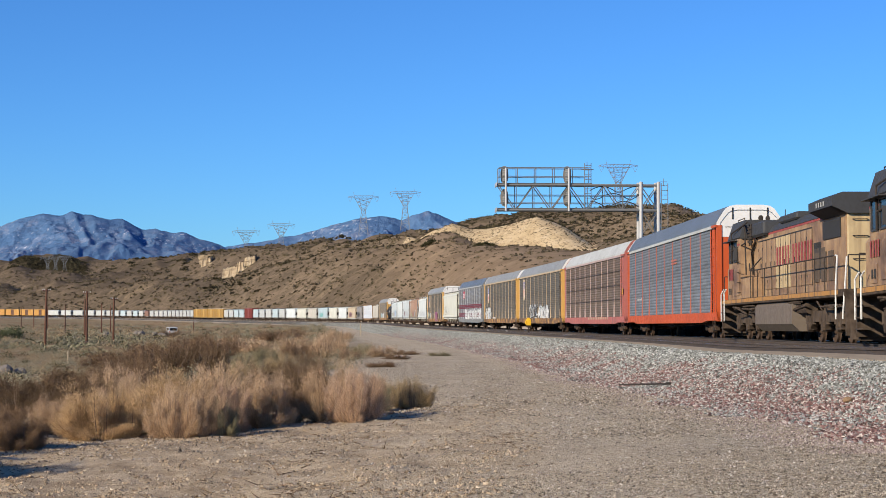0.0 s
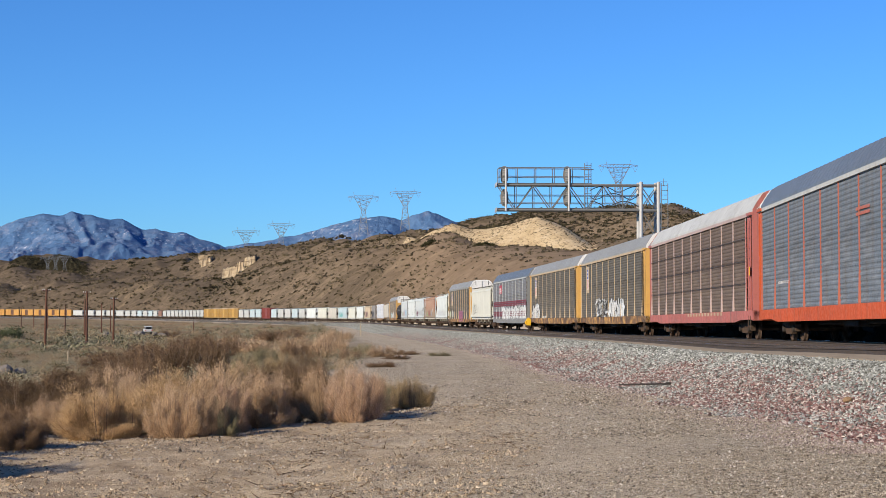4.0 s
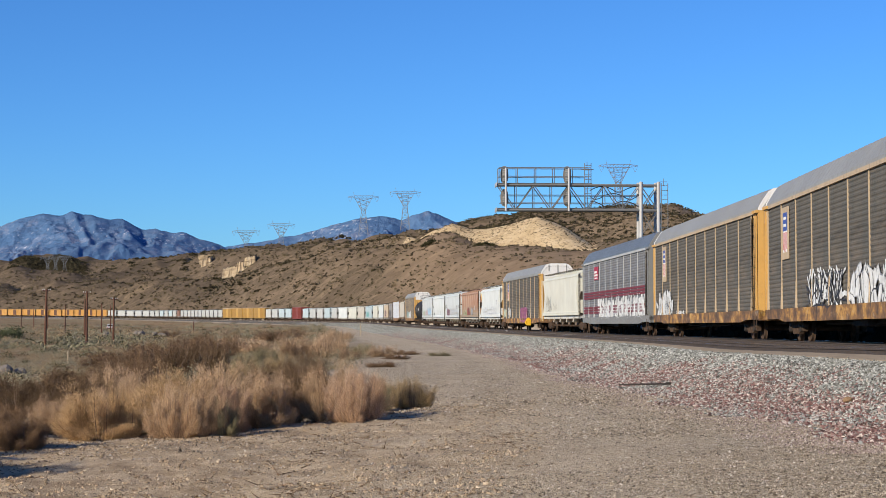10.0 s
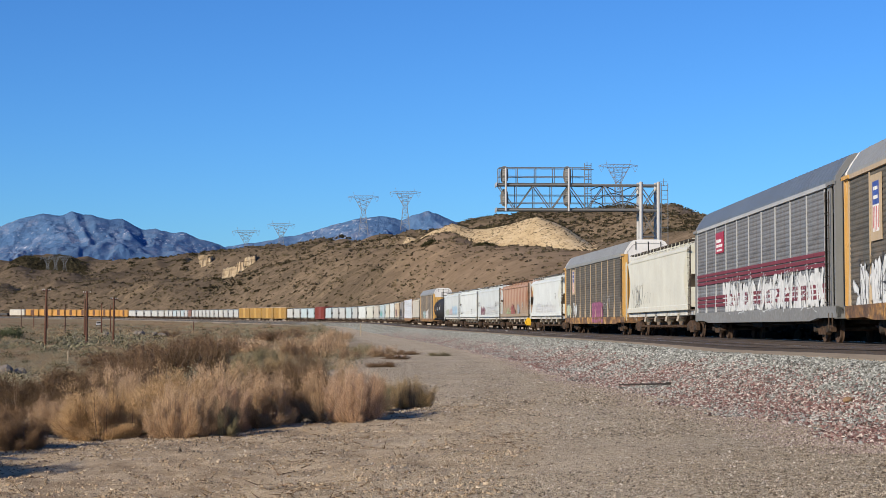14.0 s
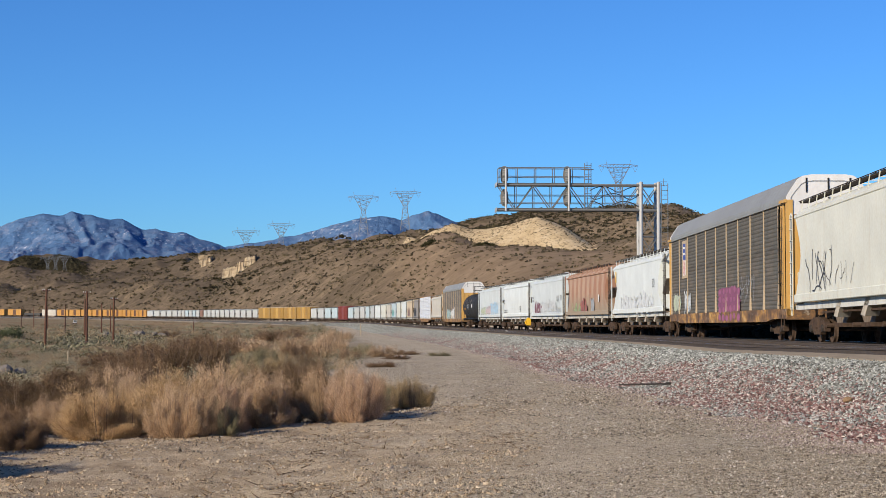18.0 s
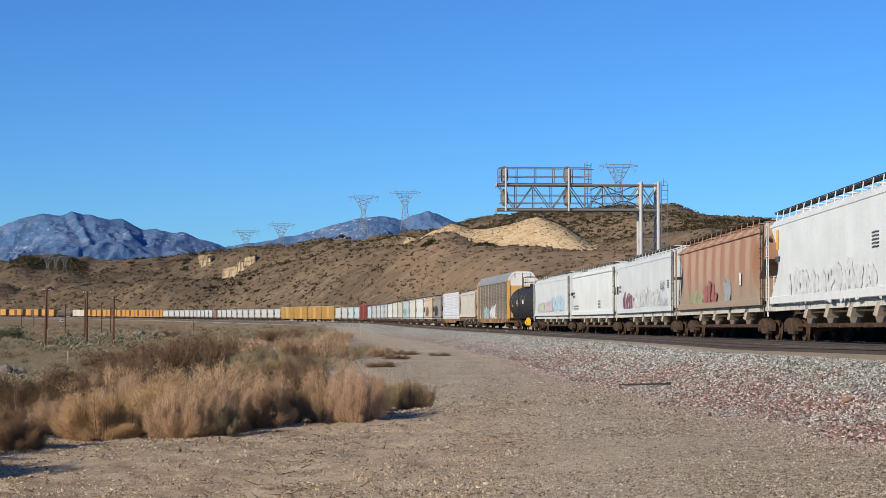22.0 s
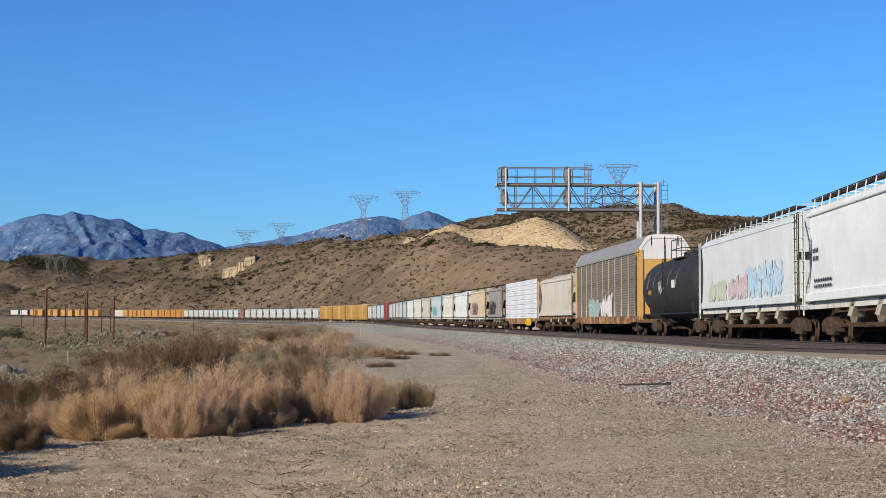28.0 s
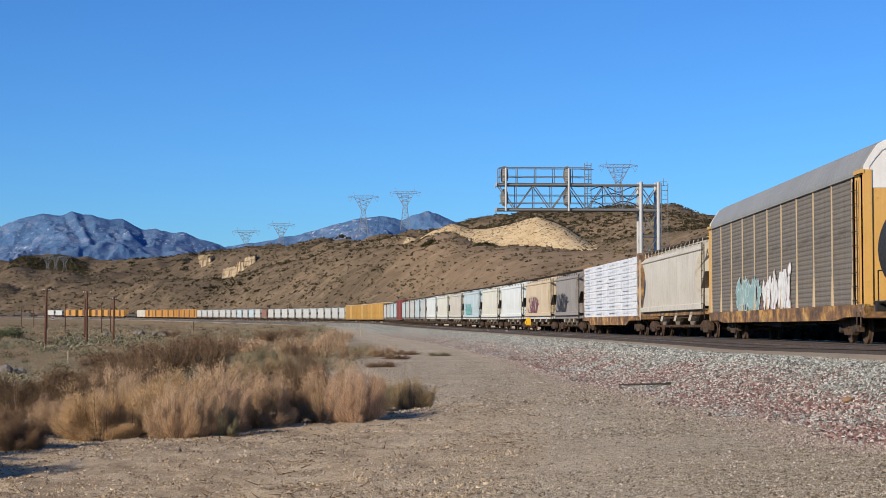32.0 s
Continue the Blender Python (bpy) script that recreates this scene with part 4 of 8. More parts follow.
def bubbles(car, x, z, wide, high, fill, light, edge, y, cols, rows, seed):
    """A solid sprayed patch with a ragged outline, filled with round blobs; no writing."""
    r = random.Random(seed)
    rim = []
    for i in range(40):
        a = 2 * math.pi * i / 40
        c, q = math.cos(a), math.sin(a)
        k = (abs(c) ** 5 + abs(q) ** 5) ** -0.2 * r.uniform(0.94, 1.05)
        rim.append((c * k * wide / 2, 0.0, high / 2 + q * k * high / 2))
    patch = part("graffiti", Geo().add(rim, [tuple(range(40))]), SPRAY[fill], car, fill + " sprayed patch with round blobs", (x, y, z))
    dark, pale = Geo(), Geo()
    for i in range(cols):
        for j in range(rows):
            cx = (i + 0.5 + r.uniform(-0.12, 0.12)) * wide / cols - wide / 2
            cz = (j + 0.5 + r.uniform(-0.15, 0.15)) * high / rows
            w, h, lean = wide / cols * r.uniform(0.34, 0.47), high / rows * r.uniform(0.36, 0.52), r.uniform(-0.3, 0.3)
            for g, q, d in ((dark, 1.0, 0.0015), (pale, 0.80, 0.003)):
                v = [(cx + w * q * math.cos(t * 0.449) + lean * h * math.sin(t * 0.449) * q, -d, cz + h * q * math.sin(t * 0.449)) for t in range(14)]
                g.add(v, [tuple(range(14))])
    part("outline", dark, SPRAY[edge], patch)
    part("blobs", pale, SPRAY[light], patch)


def bars(car, x, z, wide, high, n, mat, y, rows=1, name="lettering"):
    """Unreadable lettering: a row of small plain bars."""
    g = Geo()
    for r in range(rows):
        for i in range(n):
            w = wide / n
            x0 = x - wide / 2 + i * w
            zz = z - r * high * 1.7
            g.add([(x0 + 0.22 * w, y, zz), (x0 + 0.76 * w, y, zz), (x0 + 0.76 * w, y, zz + high), (x0 + 0.22 * w, y, zz + high)], [(0, 1, 2, 3)])
    return part(name, g, mat, car)


M_BAR_DARK = plain("dark_stencil_paint", (0.05, 0.05, 0.055), 0.6)
M_BAR_WHITE = plain("white_stencil_paint", (0.75, 0.75, 0.72), 0.6)
M_BAR_BLUE = plain("blue_emblem_paint", (0.05, 0.09, 0.32), 0.5)
M_BAR_RED = plain("red_emblem_paint", (0.42, 0.04, 0.035), 0.5)


def perforated(name, c, dust=(0.20, 0.165, 0.13)):
    """Corrugated, perforated side sheets, dusty."""
    m = Mat(name, 0.85, 0.0, 0.2)
    dots = m.voronoi(14, None, "Distance")
    st = m.noise(1.0, 4, 0.6, m.scaled(2.2, 2.2, 0.16))
    big = m.noise(0.5, 4)
    col = m.mix(m.span(big, 0.3, 0.7), tone(c, 0.85), tone(c, 1.12))
    col = m.mix(m.math("MULTIPLY", m.span(st, 0.42, 0.72), 0.6), col, (0.13, 0.105, 0.082))
    runs = m.noise(1.0, 5, 0.7, m.scaled(5.5, 5.5, 0.10))
    col = m.mix(m.span(runs, 0.55, 0.72, 0.0, 0.55), col, tone(c, 0.5))
    col = m.mix(m.math("MULTIPLY", m.span(dots, 0.34, 0.16), 0.6), col, tone(c, 0.18))
    col = m.mix(m.span(m.noise(1.0, 6, 0.7, m.scaled(0.5, 0.5, 2.2)), 0.56, 0.75, 0, 0.35), col, tone(c, 1.7))
    # level bands, dust and old wash marks by default; rust wandering up from the sill
    wash = m.noise(1.0, 6, 0.72, m.scaled(0.22, 0.22, 1.7))
    col = m.mix(m.span(wash, 0.48, 0.64, 0.0, 0.6), col, dust)
    col = m.mix(m.span(m.noise(1.0, 5, 0.7, m.scaled(0.35, 0.35, 2.6)), 0.56, 0.68, 0.0, 0.55), col, tone(c, 0.42))
    col = m.mix(m.span(m.noise(0.8, 7, 0.75), 0.60, 0.70, 0.0, 0.6), col, (0.16, 0.085, 0.045))
    m.color(col)
    m.bump(m.noise(8, 4), 0.15, 0.02)
    return m.m


def autorack(name_label, sill, panel, post, endc, cap, roof, group_posts=10, seed=1, lines=None, ladder=None, cap_white=True, post_w=0.06):
    """Tri-level enclosed auto carrier, 27.3 m long."""
    car = thing("autorack_wagon", name_label, "autorack", "autorack wagons of the train")
    L, W = 13.65, 1.50
    z0, z1, zt = 1.16, 4.90, 5.93
    # side sill with a deeper middle
    for sg in (-1, 1):
        poly = [(-L, 0.80), (-L + 2.4, 0.80), (-L + 3.6, 0.70), (L - 3.6, 0.70), (L - 2.4, 0.80), (L, 0.80), (L, z0), (-L, z0)]
        part("side_sill", Geo().prism(poly, sg * (W + 0.02), sg * (W - 0.14), "y"), sill, car)
    part("deck", Geo().box(-L + 0.1, -W + 0.14, 0.98, L - 0.1, W - 0.14, 1.12), M_DARK, car)
    part("centre_sill", Geo().box(-L + 0.6, -0.35, 0.62, L - 0.6, 0.35, 1.05, 0.03).rod((-6, -0.9, 0.62), (5, -0.9, 0.62), 0.05).rod((-3, -1.1, 0.70), (7, -1.1, 0.70), 0.03).box(-1.2, -1.2, 0.5, 0.6, -0.5, 0.95, 0.04), M_DARK, car)
    # posts and ribbed panels
    xs = [-L + 0.55 + (2 * L - 2.0) * i / group_posts for i in range(group_posts + 1)]
    pw = xs[1] - xs[0]
    pg, n, rows = Geo(), 24, []
    for i in range(n):
        a, b = z0 + (z1 - z0) * i / n, z0 + (z1 - z0) * (i + 1) / n
        h = b - a
        rows += [(0.0, a), (-0.018, a + h * 0.22), (-0.018, a + h * 0.58), (0.0, a + h * 0.8)]
    rows.append((0.0, z1))
    pg.add([q for d, z in rows for q in ((0, d, z), (pw, d, z))], [(2 * i, 2 * i + 1, 2 * i + 3, 2 * i + 2) for i in range(len(rows) - 1)])
    pm = pg.mesh("side_panel")
    pm.materials.append(panel)
    w = post_w / 2
    qg = Geo().box(-w, -0.038, z0 - 0.22, w, 0.0, z1 + 0.03)
    qg.add([(-w * 1.0, -0.042, z0 + 0.95), (w, -0.042, z0 + 0.95), (w * 2.4, -0.075, z0), (-w * 1.0, -0.075, z0), (-w, 0, z0 + 0.95), (w, 0, z0 + 0.95), (w * 2.8, 0, z0), (-w, 0, z0)],
           [(0, 1, 2, 3), (0, 3, 7, 4), (1, 5, 6, 2), (3, 2, 6, 7), (0, 4, 5, 1)])
    qm = qg.mesh("side_post")
    qm.materials.append(post)
    for sg in (-1, 1):
        for i, x in enumerate(xs):
            mpos = pose(x, sg * (W - 0.03), 0, 0, 0, 0 if sg < 0 else 180)
            part("side_post", qm, post, car, "", mpos)
            if i < group_posts:
                part("side_panel", pm, panel, car, "", pose(x if sg < 0 else x + pw, sg * (W - 0.04), 0, 0, 0, 0 if sg < 0 else 180))
        part("top_rail", Geo().box(-L + 0.1, sg * W - 0.05, z1, L - 0.1, sg * W + 0.05, z1 + 0.13), cap, car)
        if lines:
            for z in (2.25, 3.15, 4.05):
                part("cable_rail", Geo().rod((-L + 0.6, sg * (W + 0.03), z), (L - 1.4, sg * (W + 0.03), z), 0.014, 5), lines, car)
    # roof: arched, cross-ribbed, tapering at the ends
    prof = [(-1.50, z1 + 0.10), (-1.48, z1 + 0.26), (-1.30, z1 + 0.56), (-1.08, z1 + 0.87), (-0.90, zt - 0.05), (-0.6, zt), (0.6, zt), (0.90, zt - 0.05), (1.08, z1 + 0.87), (1.30, z1 + 0.56), (1.48, z1 + 0.26), (1.50, z1 + 0.10)]
    ribs = 44
    st = []
    for i in range(ribs + 1):
        x = -L + 0.35 + (2 * L - 0.7) * i / ribs
        st += [(x - 0.07, 0.0), (x - 0.045, 0.011), (x + 0.045, 0.011), (x + 0.07, 0.0)] if 0 < i < ribs else [(x, 0.0)]
    st = [(-L + 0.02, -0.30), (-L + 0.12, -0.12)] + st + [(L - 0.12, -0.12), (L - 0.02, -0.30)]
    v, f, k = [], [], len(prof)
    for x, d in st:
        for y, z in prof:
            q = 1 + d * 0.35
            v.append((x, y * q, z1 + 0.1 + (z - z1 - 0.1) * (1 + d * 0.9)))
    for i in range(len(st) - 1):
        for j in range(k - 1):
            f.append((i * k + j, i * k + j + 1, (i + 1) * k + j + 1, (i + 1) * k + j))
    rg = Geo().add(v, f)
    part("roof", rg, roof, car, "ribbed galvanised arched roof")
    # ends: corner posts, doors and the cap panel
    for sx in (-1, 1):
        e = sx * L
        for sy in (-1, 1):
            part("corner_post", Geo().box(min(e, e - sx * 0.13), min(sy * 1.52, sy * 1.40), 0.92, max(e, e - sx * 0.13), max(sy * 1.52, sy * 1.40), z1 + 0.12).box(min(e, e - sx * 0.10), min(sy * 1.40, sy * 1.28), 0.92, max(e, e - sx * 0.10), max(sy * 1.40, sy * 1.28), z1 + 0.12), endc, car)
        for sy in (-1, 1):
            d = Geo().box(min(e - sx * 0.12, e - sx * 0.06), min(sy * 0.03, sy * 1.28), 1.25, max(e - sx * 0.12, e - sx * 0.06), max(sy * 0.03, sy * 1.28), 4.55)
            part("end_door", d, endc, car)
        capo = [(y * 0.995, z) for y, z in prof] + [(1.47, 4.5), (-1.47, 4.5)]
        capo = [(y, 4.5 + (z - 4.5) * 0.998) for y, z in capo]
        part("end_cap", Geo().prism(capo, e - sx * 0.16, e - sx * 0.04, "x"), CAPWHITE if cap_white else endc, car, "white panel above the end doors" if cap_white else "")
        for sy in (-1, 1):
            if sx * sy > 0:
                part("end_frame", Geo().box(min(e - sx * 0.26, e - sx * 0.46), min(sy * 1.50, sy * 1.40), 1.0, max(e - sx * 0.26, e - sx * 0.46), max(sy * 1.50, sy * 1.40), z1 + 0.06), endc, car)
            part("top_bracket", Geo().box(min(e + sx * 0.02, e - sx * 0.85), min(sy * 1.50, sy * 1.60), z1 + 0.02, max(e + sx * 0.02, e - sx * 0.85), max(sy * 1.50, sy * 1.60), z1 + 0.13), endc, car)
        part("door_bar", Geo().rod((e - sx * 0.02, 0.0, 1.3), (e - sx * 0.02, 0.0, 5.3), 0.035, 6), M_DARK, car)
        sl = Geo()
        for yy in (-0.78, 0.0, 0.78):
            sl.box(min(e - sx * 0.04, e - sx * 0.02), yy - 0.03, 5.28, max(e - sx * 0.04, e - sx * 0.02), yy + 0.03, 5.80)
        part("vent_slots", sl, M_BLACK, car)
        part("end_beam", Geo().box(min(e, e - sx * 0.35), -1.5, 0.76, max(e, e - sx * 0.35), 1.5, 1.14, 0.02), sill, car)
        coupler(car, sx * (L + 0.12))
        truck(car, sx * 10.05)
    # the end bay with its ladder
    lm = cached().setdefault("rack_ladder", ladder_mesh(3.6, 0.46, 0.40))
    for sx, sy in ((1, -1), (-1, 1)):
        bx = sx * (L - 0.72)
        b0, b1, b2 = sx * (L - 1.16), sx * (L - 0.62), sx * (L - 0.10)
        part("end_bay_panel", Geo().box(min(b0, b1), min(sy * (W - 0.06), sy * (W - 0.02)), z0 - 0.05, max(b0, b1), max(sy * (W - 0.06), sy * (W - 0.02)), z1), endc, car)
        part("end_recess", Geo().box(min(b1, b2), min(sy * (W - 0.36), sy * (W - 0.30)), z0 - 0.05, max(b1, b2), max(sy * (W - 0.36), sy * (W - 0.30)), z1), endc, car)
        bx = sx * (L - 1.02)
        part("ladder", lm, ladder or M_DARK, car, "", pose(bx + 0.12 * sx, sy * (W + 0.05), z0, 0, 0, 0 if sy < 0 else 180))
        part("corner_step", Geo().rail([(bx + 0.1, sy * 1.52, 0.95), (bx + 0.1, sy * 1.52, 0.5), (bx + 0.55, sy * 1.52, 0.5), (bx + 0.55, sy * 1.52, 0.95)], 0.02, 5), M_TRUCK, car)
    return car


def words(parent, text, size, mat, at):
    """Stencilled words as a thin mesh."""
    cu = bpy.data.curves.new("words", "FONT")
    cu.body, cu.size, cu.align_x = text, size, "CENTER"
    ob = bpy.data.objects.new("words", cu)
    me = bpy.data.meshes.new_from_object(ob)
    bpy.data.objects.remove(ob)
    return part("stencil", me, mat, parent, "", at)


CAPWHITE = paint("white_end_paint", (0.74, 0.73, 0.70), 0.15)


M_CHUTE = paint("brown_grimy_chute_paint", (0.19, 0.145, 0.105), 0.6, 0.8, 0.9, (0.06, 0.045, 0.032))
M_BAFFLE = paint("dusty_baffle_paint", (0.46, 0.41, 0.33), 0.7, 0.7, 0.9, (0.14, 0.105, 0.075))


def hopper(label, L, body_m, frame_m, bays=4, z_top=4.60, pinch=0.75, ribs=0, seed=1, end_m=None, flat=False):
    """Covered hopper wagon; L is its length over the end sills."""
    car = thing("hopper_wagon", label, "hopper wagon", "covered hopper wagons of the train")
    H, zb = L / 2, 1.50
    be = H - 0.85 if end_m is None else H - 1.2
    # dark end_m on far wagons paints the shade between them into the ends
    end_m = end_m or body_m
    prof = []
    for i in range(13):
        t = i / 12
        z = zb + (z_top - 0.42 - zb) * t
        prof.append((1.555 - (0.0 if flat else 0.05 * (1 - math.sin(math.pi * min(1, t * 1.05)))), z))
    for a in (25, 50, 75, 90):
        prof.append((1.50 * math.cos(radians(a)) ** 0.65, z_top - 0.42 + 0.42 * math.sin(radians(a))))
    prof[-1] = (0.0, z_top)
    sec = [(-y, z) for y, z in prof] + [(y, z) for y, z in reversed(prof[:-1])]
    n = 8 if not ribs else ribs * 4
    v, f, k = [], [], len(sec)
    for i in range(n + 1):
        for y, z in sec:
            t = (z - zb) / (z_top - zb)
            xe = be - pinch * max(0.0, math.sin(math.pi * min(1, t * 1.12))) ** (1.3 if end_m is body_m else 0.75) if t < 0.893 else be
            yy = y * (1 + (0.012 * (1 if (i // 2) % 2 else -1) if ribs and 0.03 < t < 0.86 else 0))
            v.append((-xe + 2 * xe * i / n, yy, z))
    for i in range(n):
        for j in range(k - 1):
            f.append((i * k + j, i * k + j + 1, (i + 1) * k + j + 1, (i + 1) * k + j))
        f.append((i * k + k - 1, i * k, (i + 1) * k, (i + 1) * k + k - 1))
    f += [tuple(range(k)), tuple(reversed(range(n * k, (n + 1) * k)))]
    bg = Geo().add(v, f)
    bg.smooth = True
    part("body", bg, body_m, car)
    for sy in (-1, 1):
        part("side_sill", Geo().box(-be - 0.1, min(sy * 1.45, sy * 1.585), 1.34, be + 0.1, max(sy * 1.45, sy * 1.585), 1.62, 0.02), body_m, car)
        part("top_chord", Geo().box(-be, min(sy * 1.44, sy * 1.585), z_top - 0.50, be, max(sy * 1.44, sy * 1.585), z_top - 0.38, 0.02), body_m, car)
        part("end_sill", Geo().box(-H, sy * 1.2 - 0.18, 1.10, H, sy * 1.2 + 0.18, 1.34), frame_m, car)
    part("centre_sill", Geo().box(-H, -0.32, 0.72, H, 0.32, 1.25, 0.02), M_DARK, car)
    # hopper chutes with their gates
    span = 2 * (H - 3.6)
    bw = span / bays
    ch = cached()
    key = ("chute", round(bw, 2))
    if key not in ch:
        cg = Geo()
        for sy in (-1, 1):
            cg.prism([(-bw * 0.48, 1.5), (bw * 0.48, 1.5), (bw * 0.17, 0.62), (-bw * 0.17, 0.62)], sy * 0.30, sy * 1.02, "y")
        ch[key] = cg.mesh("chute")
        gg = Geo()
        for sy in (-1, 1):
            gg.box(-bw * 0.26, min(sy * 0.3, sy * 1.2), 0.50, bw * 0.26, max(sy * 0.3, sy * 1.2), 0.63)
            gg.box(-bw * 0.5, min(sy * 1.20, sy * 1.26), 0.96, bw * 0.5, max(sy * 1.20, sy * 1.26), 1.02)
            gg.rod((-bw * 0.1, sy * 1.18, 0.55), (-bw * 0.1, sy * 1.42, 0.55), 0.08, 8)
        ch[key + (1,)] = gg.mesh("gate")
        ch[key + (2,)] = Geo().prism([(bw * 0.50, 1.42), (bw * 0.36, 1.42), (bw * 0.13, 0.84), (bw * 0.28, 0.80)], -0.98, -1.38, "y").mesh("baffle")
    for b in range(bays):
        x = -span / 2 + (b + 0.5) * bw
        hp = part("chute", ch[key], M_CHUTE, car, "", (x, 0, 0))
        part("gate", ch[key + (1,)], M_TRUCK, hp)
        for turn in (0, 180):
            part("baffle", ch[key + (2,)], M_BAFFLE, hp, "pale slanted plate", pose(0, 0, 0, 0, 0, turn))
    # roof walkway on brackets, hatch rail
    wk = Geo().box(-be, -0.36, z_top + 0.13, be, 0.36, z_top + 0.17)
    part("running_board", wk, M_DARK, car, "dark steel grating walkway")
    hat = Geo()
    x = -be + 0.5
    while x < be:
        hat.rod((x - 0.10, -1.42, z_top - 0.34), (x + 0.10, -1.40, z_top + 0.09), 0.020, 4).rod((x - 0.10, 1.42, z_top - 0.34), (x + 0.10, 1.40, z_top + 0.09), 0.020, 4)
        hat.rod((x, -1.2, z_top + 0.14), (x, 1.2, z_top + 0.14), 0.02, 4)
        x += 1.15
    part("walkway_frame", hat, body_m if end_m is body_m else end_m, car)
    for sy in (-1, 1):
        part("walkway_side", Geo().box(-be, sy * 1.22 - 0.16, z_top + 0.03, be, sy * 1.22 + 0.16, z_top + 0.075), M_DARK, car, "dark walkway grating and its brackets")
    for sy in (-1, 1):
        part("walkway_edge", Geo().rod((-be, sy * 1.40, z_top + 0.09), (be, sy * 1.40, z_top + 0.09), 0.018, 4), M_DARK, car)
    part("hatch", Geo().box(-be + 1, -0.5, z_top - 0.02, be - 1, 0.5, z_top + 0.10, 0.04), body_m, car)
    lm = ch.setdefault("hopper_ladder", ladder_mesh(3.3, 0.34, 0.38))
    for sx in (-1, 1):
        e = sx * H
        # platform and slope sheet take dark paint for the shade in the open end
        part("end_platform", Geo().box(min(e, e - sx * 1.3), -1.45, 1.30, max(e, e - sx * 1.3), 1.45, 1.36), M_CHUTE if end_m is body_m else end_m, car)
        # slope sheet behind the open end
        part("slope_sheet", Geo().prism([(e - sx * 0.7, 3.1), (e - sx * 3.2, 1.4), (e - sx * 3.4, 1.4), (e - sx * 0.9, 3.1)], -1.35, 1.35, "y"), M_CHUTE if end_m is body_m else end_m, car)
        for sy in (-1, 1) if end_m is body_m else ():
            part("corner_post", Geo().box(min(e - sx * 0.05, e - sx * 0.09), min(sy * 1.51, sy * 1.55), 0.9, max(e - sx * 0.05, e - sx * 0.09), max(sy * 1.51, sy * 1.55), z_top - 0.25), end_m if sx < 0 else M_DARK, car)
        for sy in (-1, 1):
            part("ladder", lm, end_m if sx < 0 else M_DARK, car, "", pose(e - sx * 0.30, sy * 1.57, 1.1, 0, 0, 0 if sy < 0 else 180))
        hr = Geo().rail([(e - sx * 0.1, -1.3, 1.36), (e - sx * 0.1, -1.3, 2.4), (e - sx * 0.1, 1.3, 2.4), (e - sx * 0.1, 1.3, 1.36)], 0.022, 5)
        hr.rod((e - sx * 0.1, -1.3, 1.9), (e - sx * 0.1, 1.3, 1.9), 0.02, 5)
        part("end_rail", hr, end_m, car)
        part("strut", Geo().rod((e - sx * 0.12, -0.6, 1.36), (e - sx * 1.0, -0.6, z_top - 0.6), 0.05).rod((e - sx * 0.12, 0.6, 1.36), (e - sx * 1.0, 0.6, z_top - 0.6), 0.05), end_m, car)
        coupler(car, sx * (H + 0.1))
        truck(car, sx * (H - 2.1))
    br = Geo().lathe([(0.02, 0.0), (0.27, 0.02), (0.27, 0.05), (0.02, 0.06)], "x", 14, (H - 0.02, 0.4, 2.5))
    part("brake_wheel", br, M_TRUCK, car)
    return car


M_TANPATCH = plain("pale_tan_primer", (0.42, 0.33, 0.22), 0.7)
M_HANDW = plain("white_rail_paint", (0.62, 0.61, 0.58), 0.5)


M_PLAC = plain("dull_orange_placard", (0.40, 0.20, 0.03), 0.6)


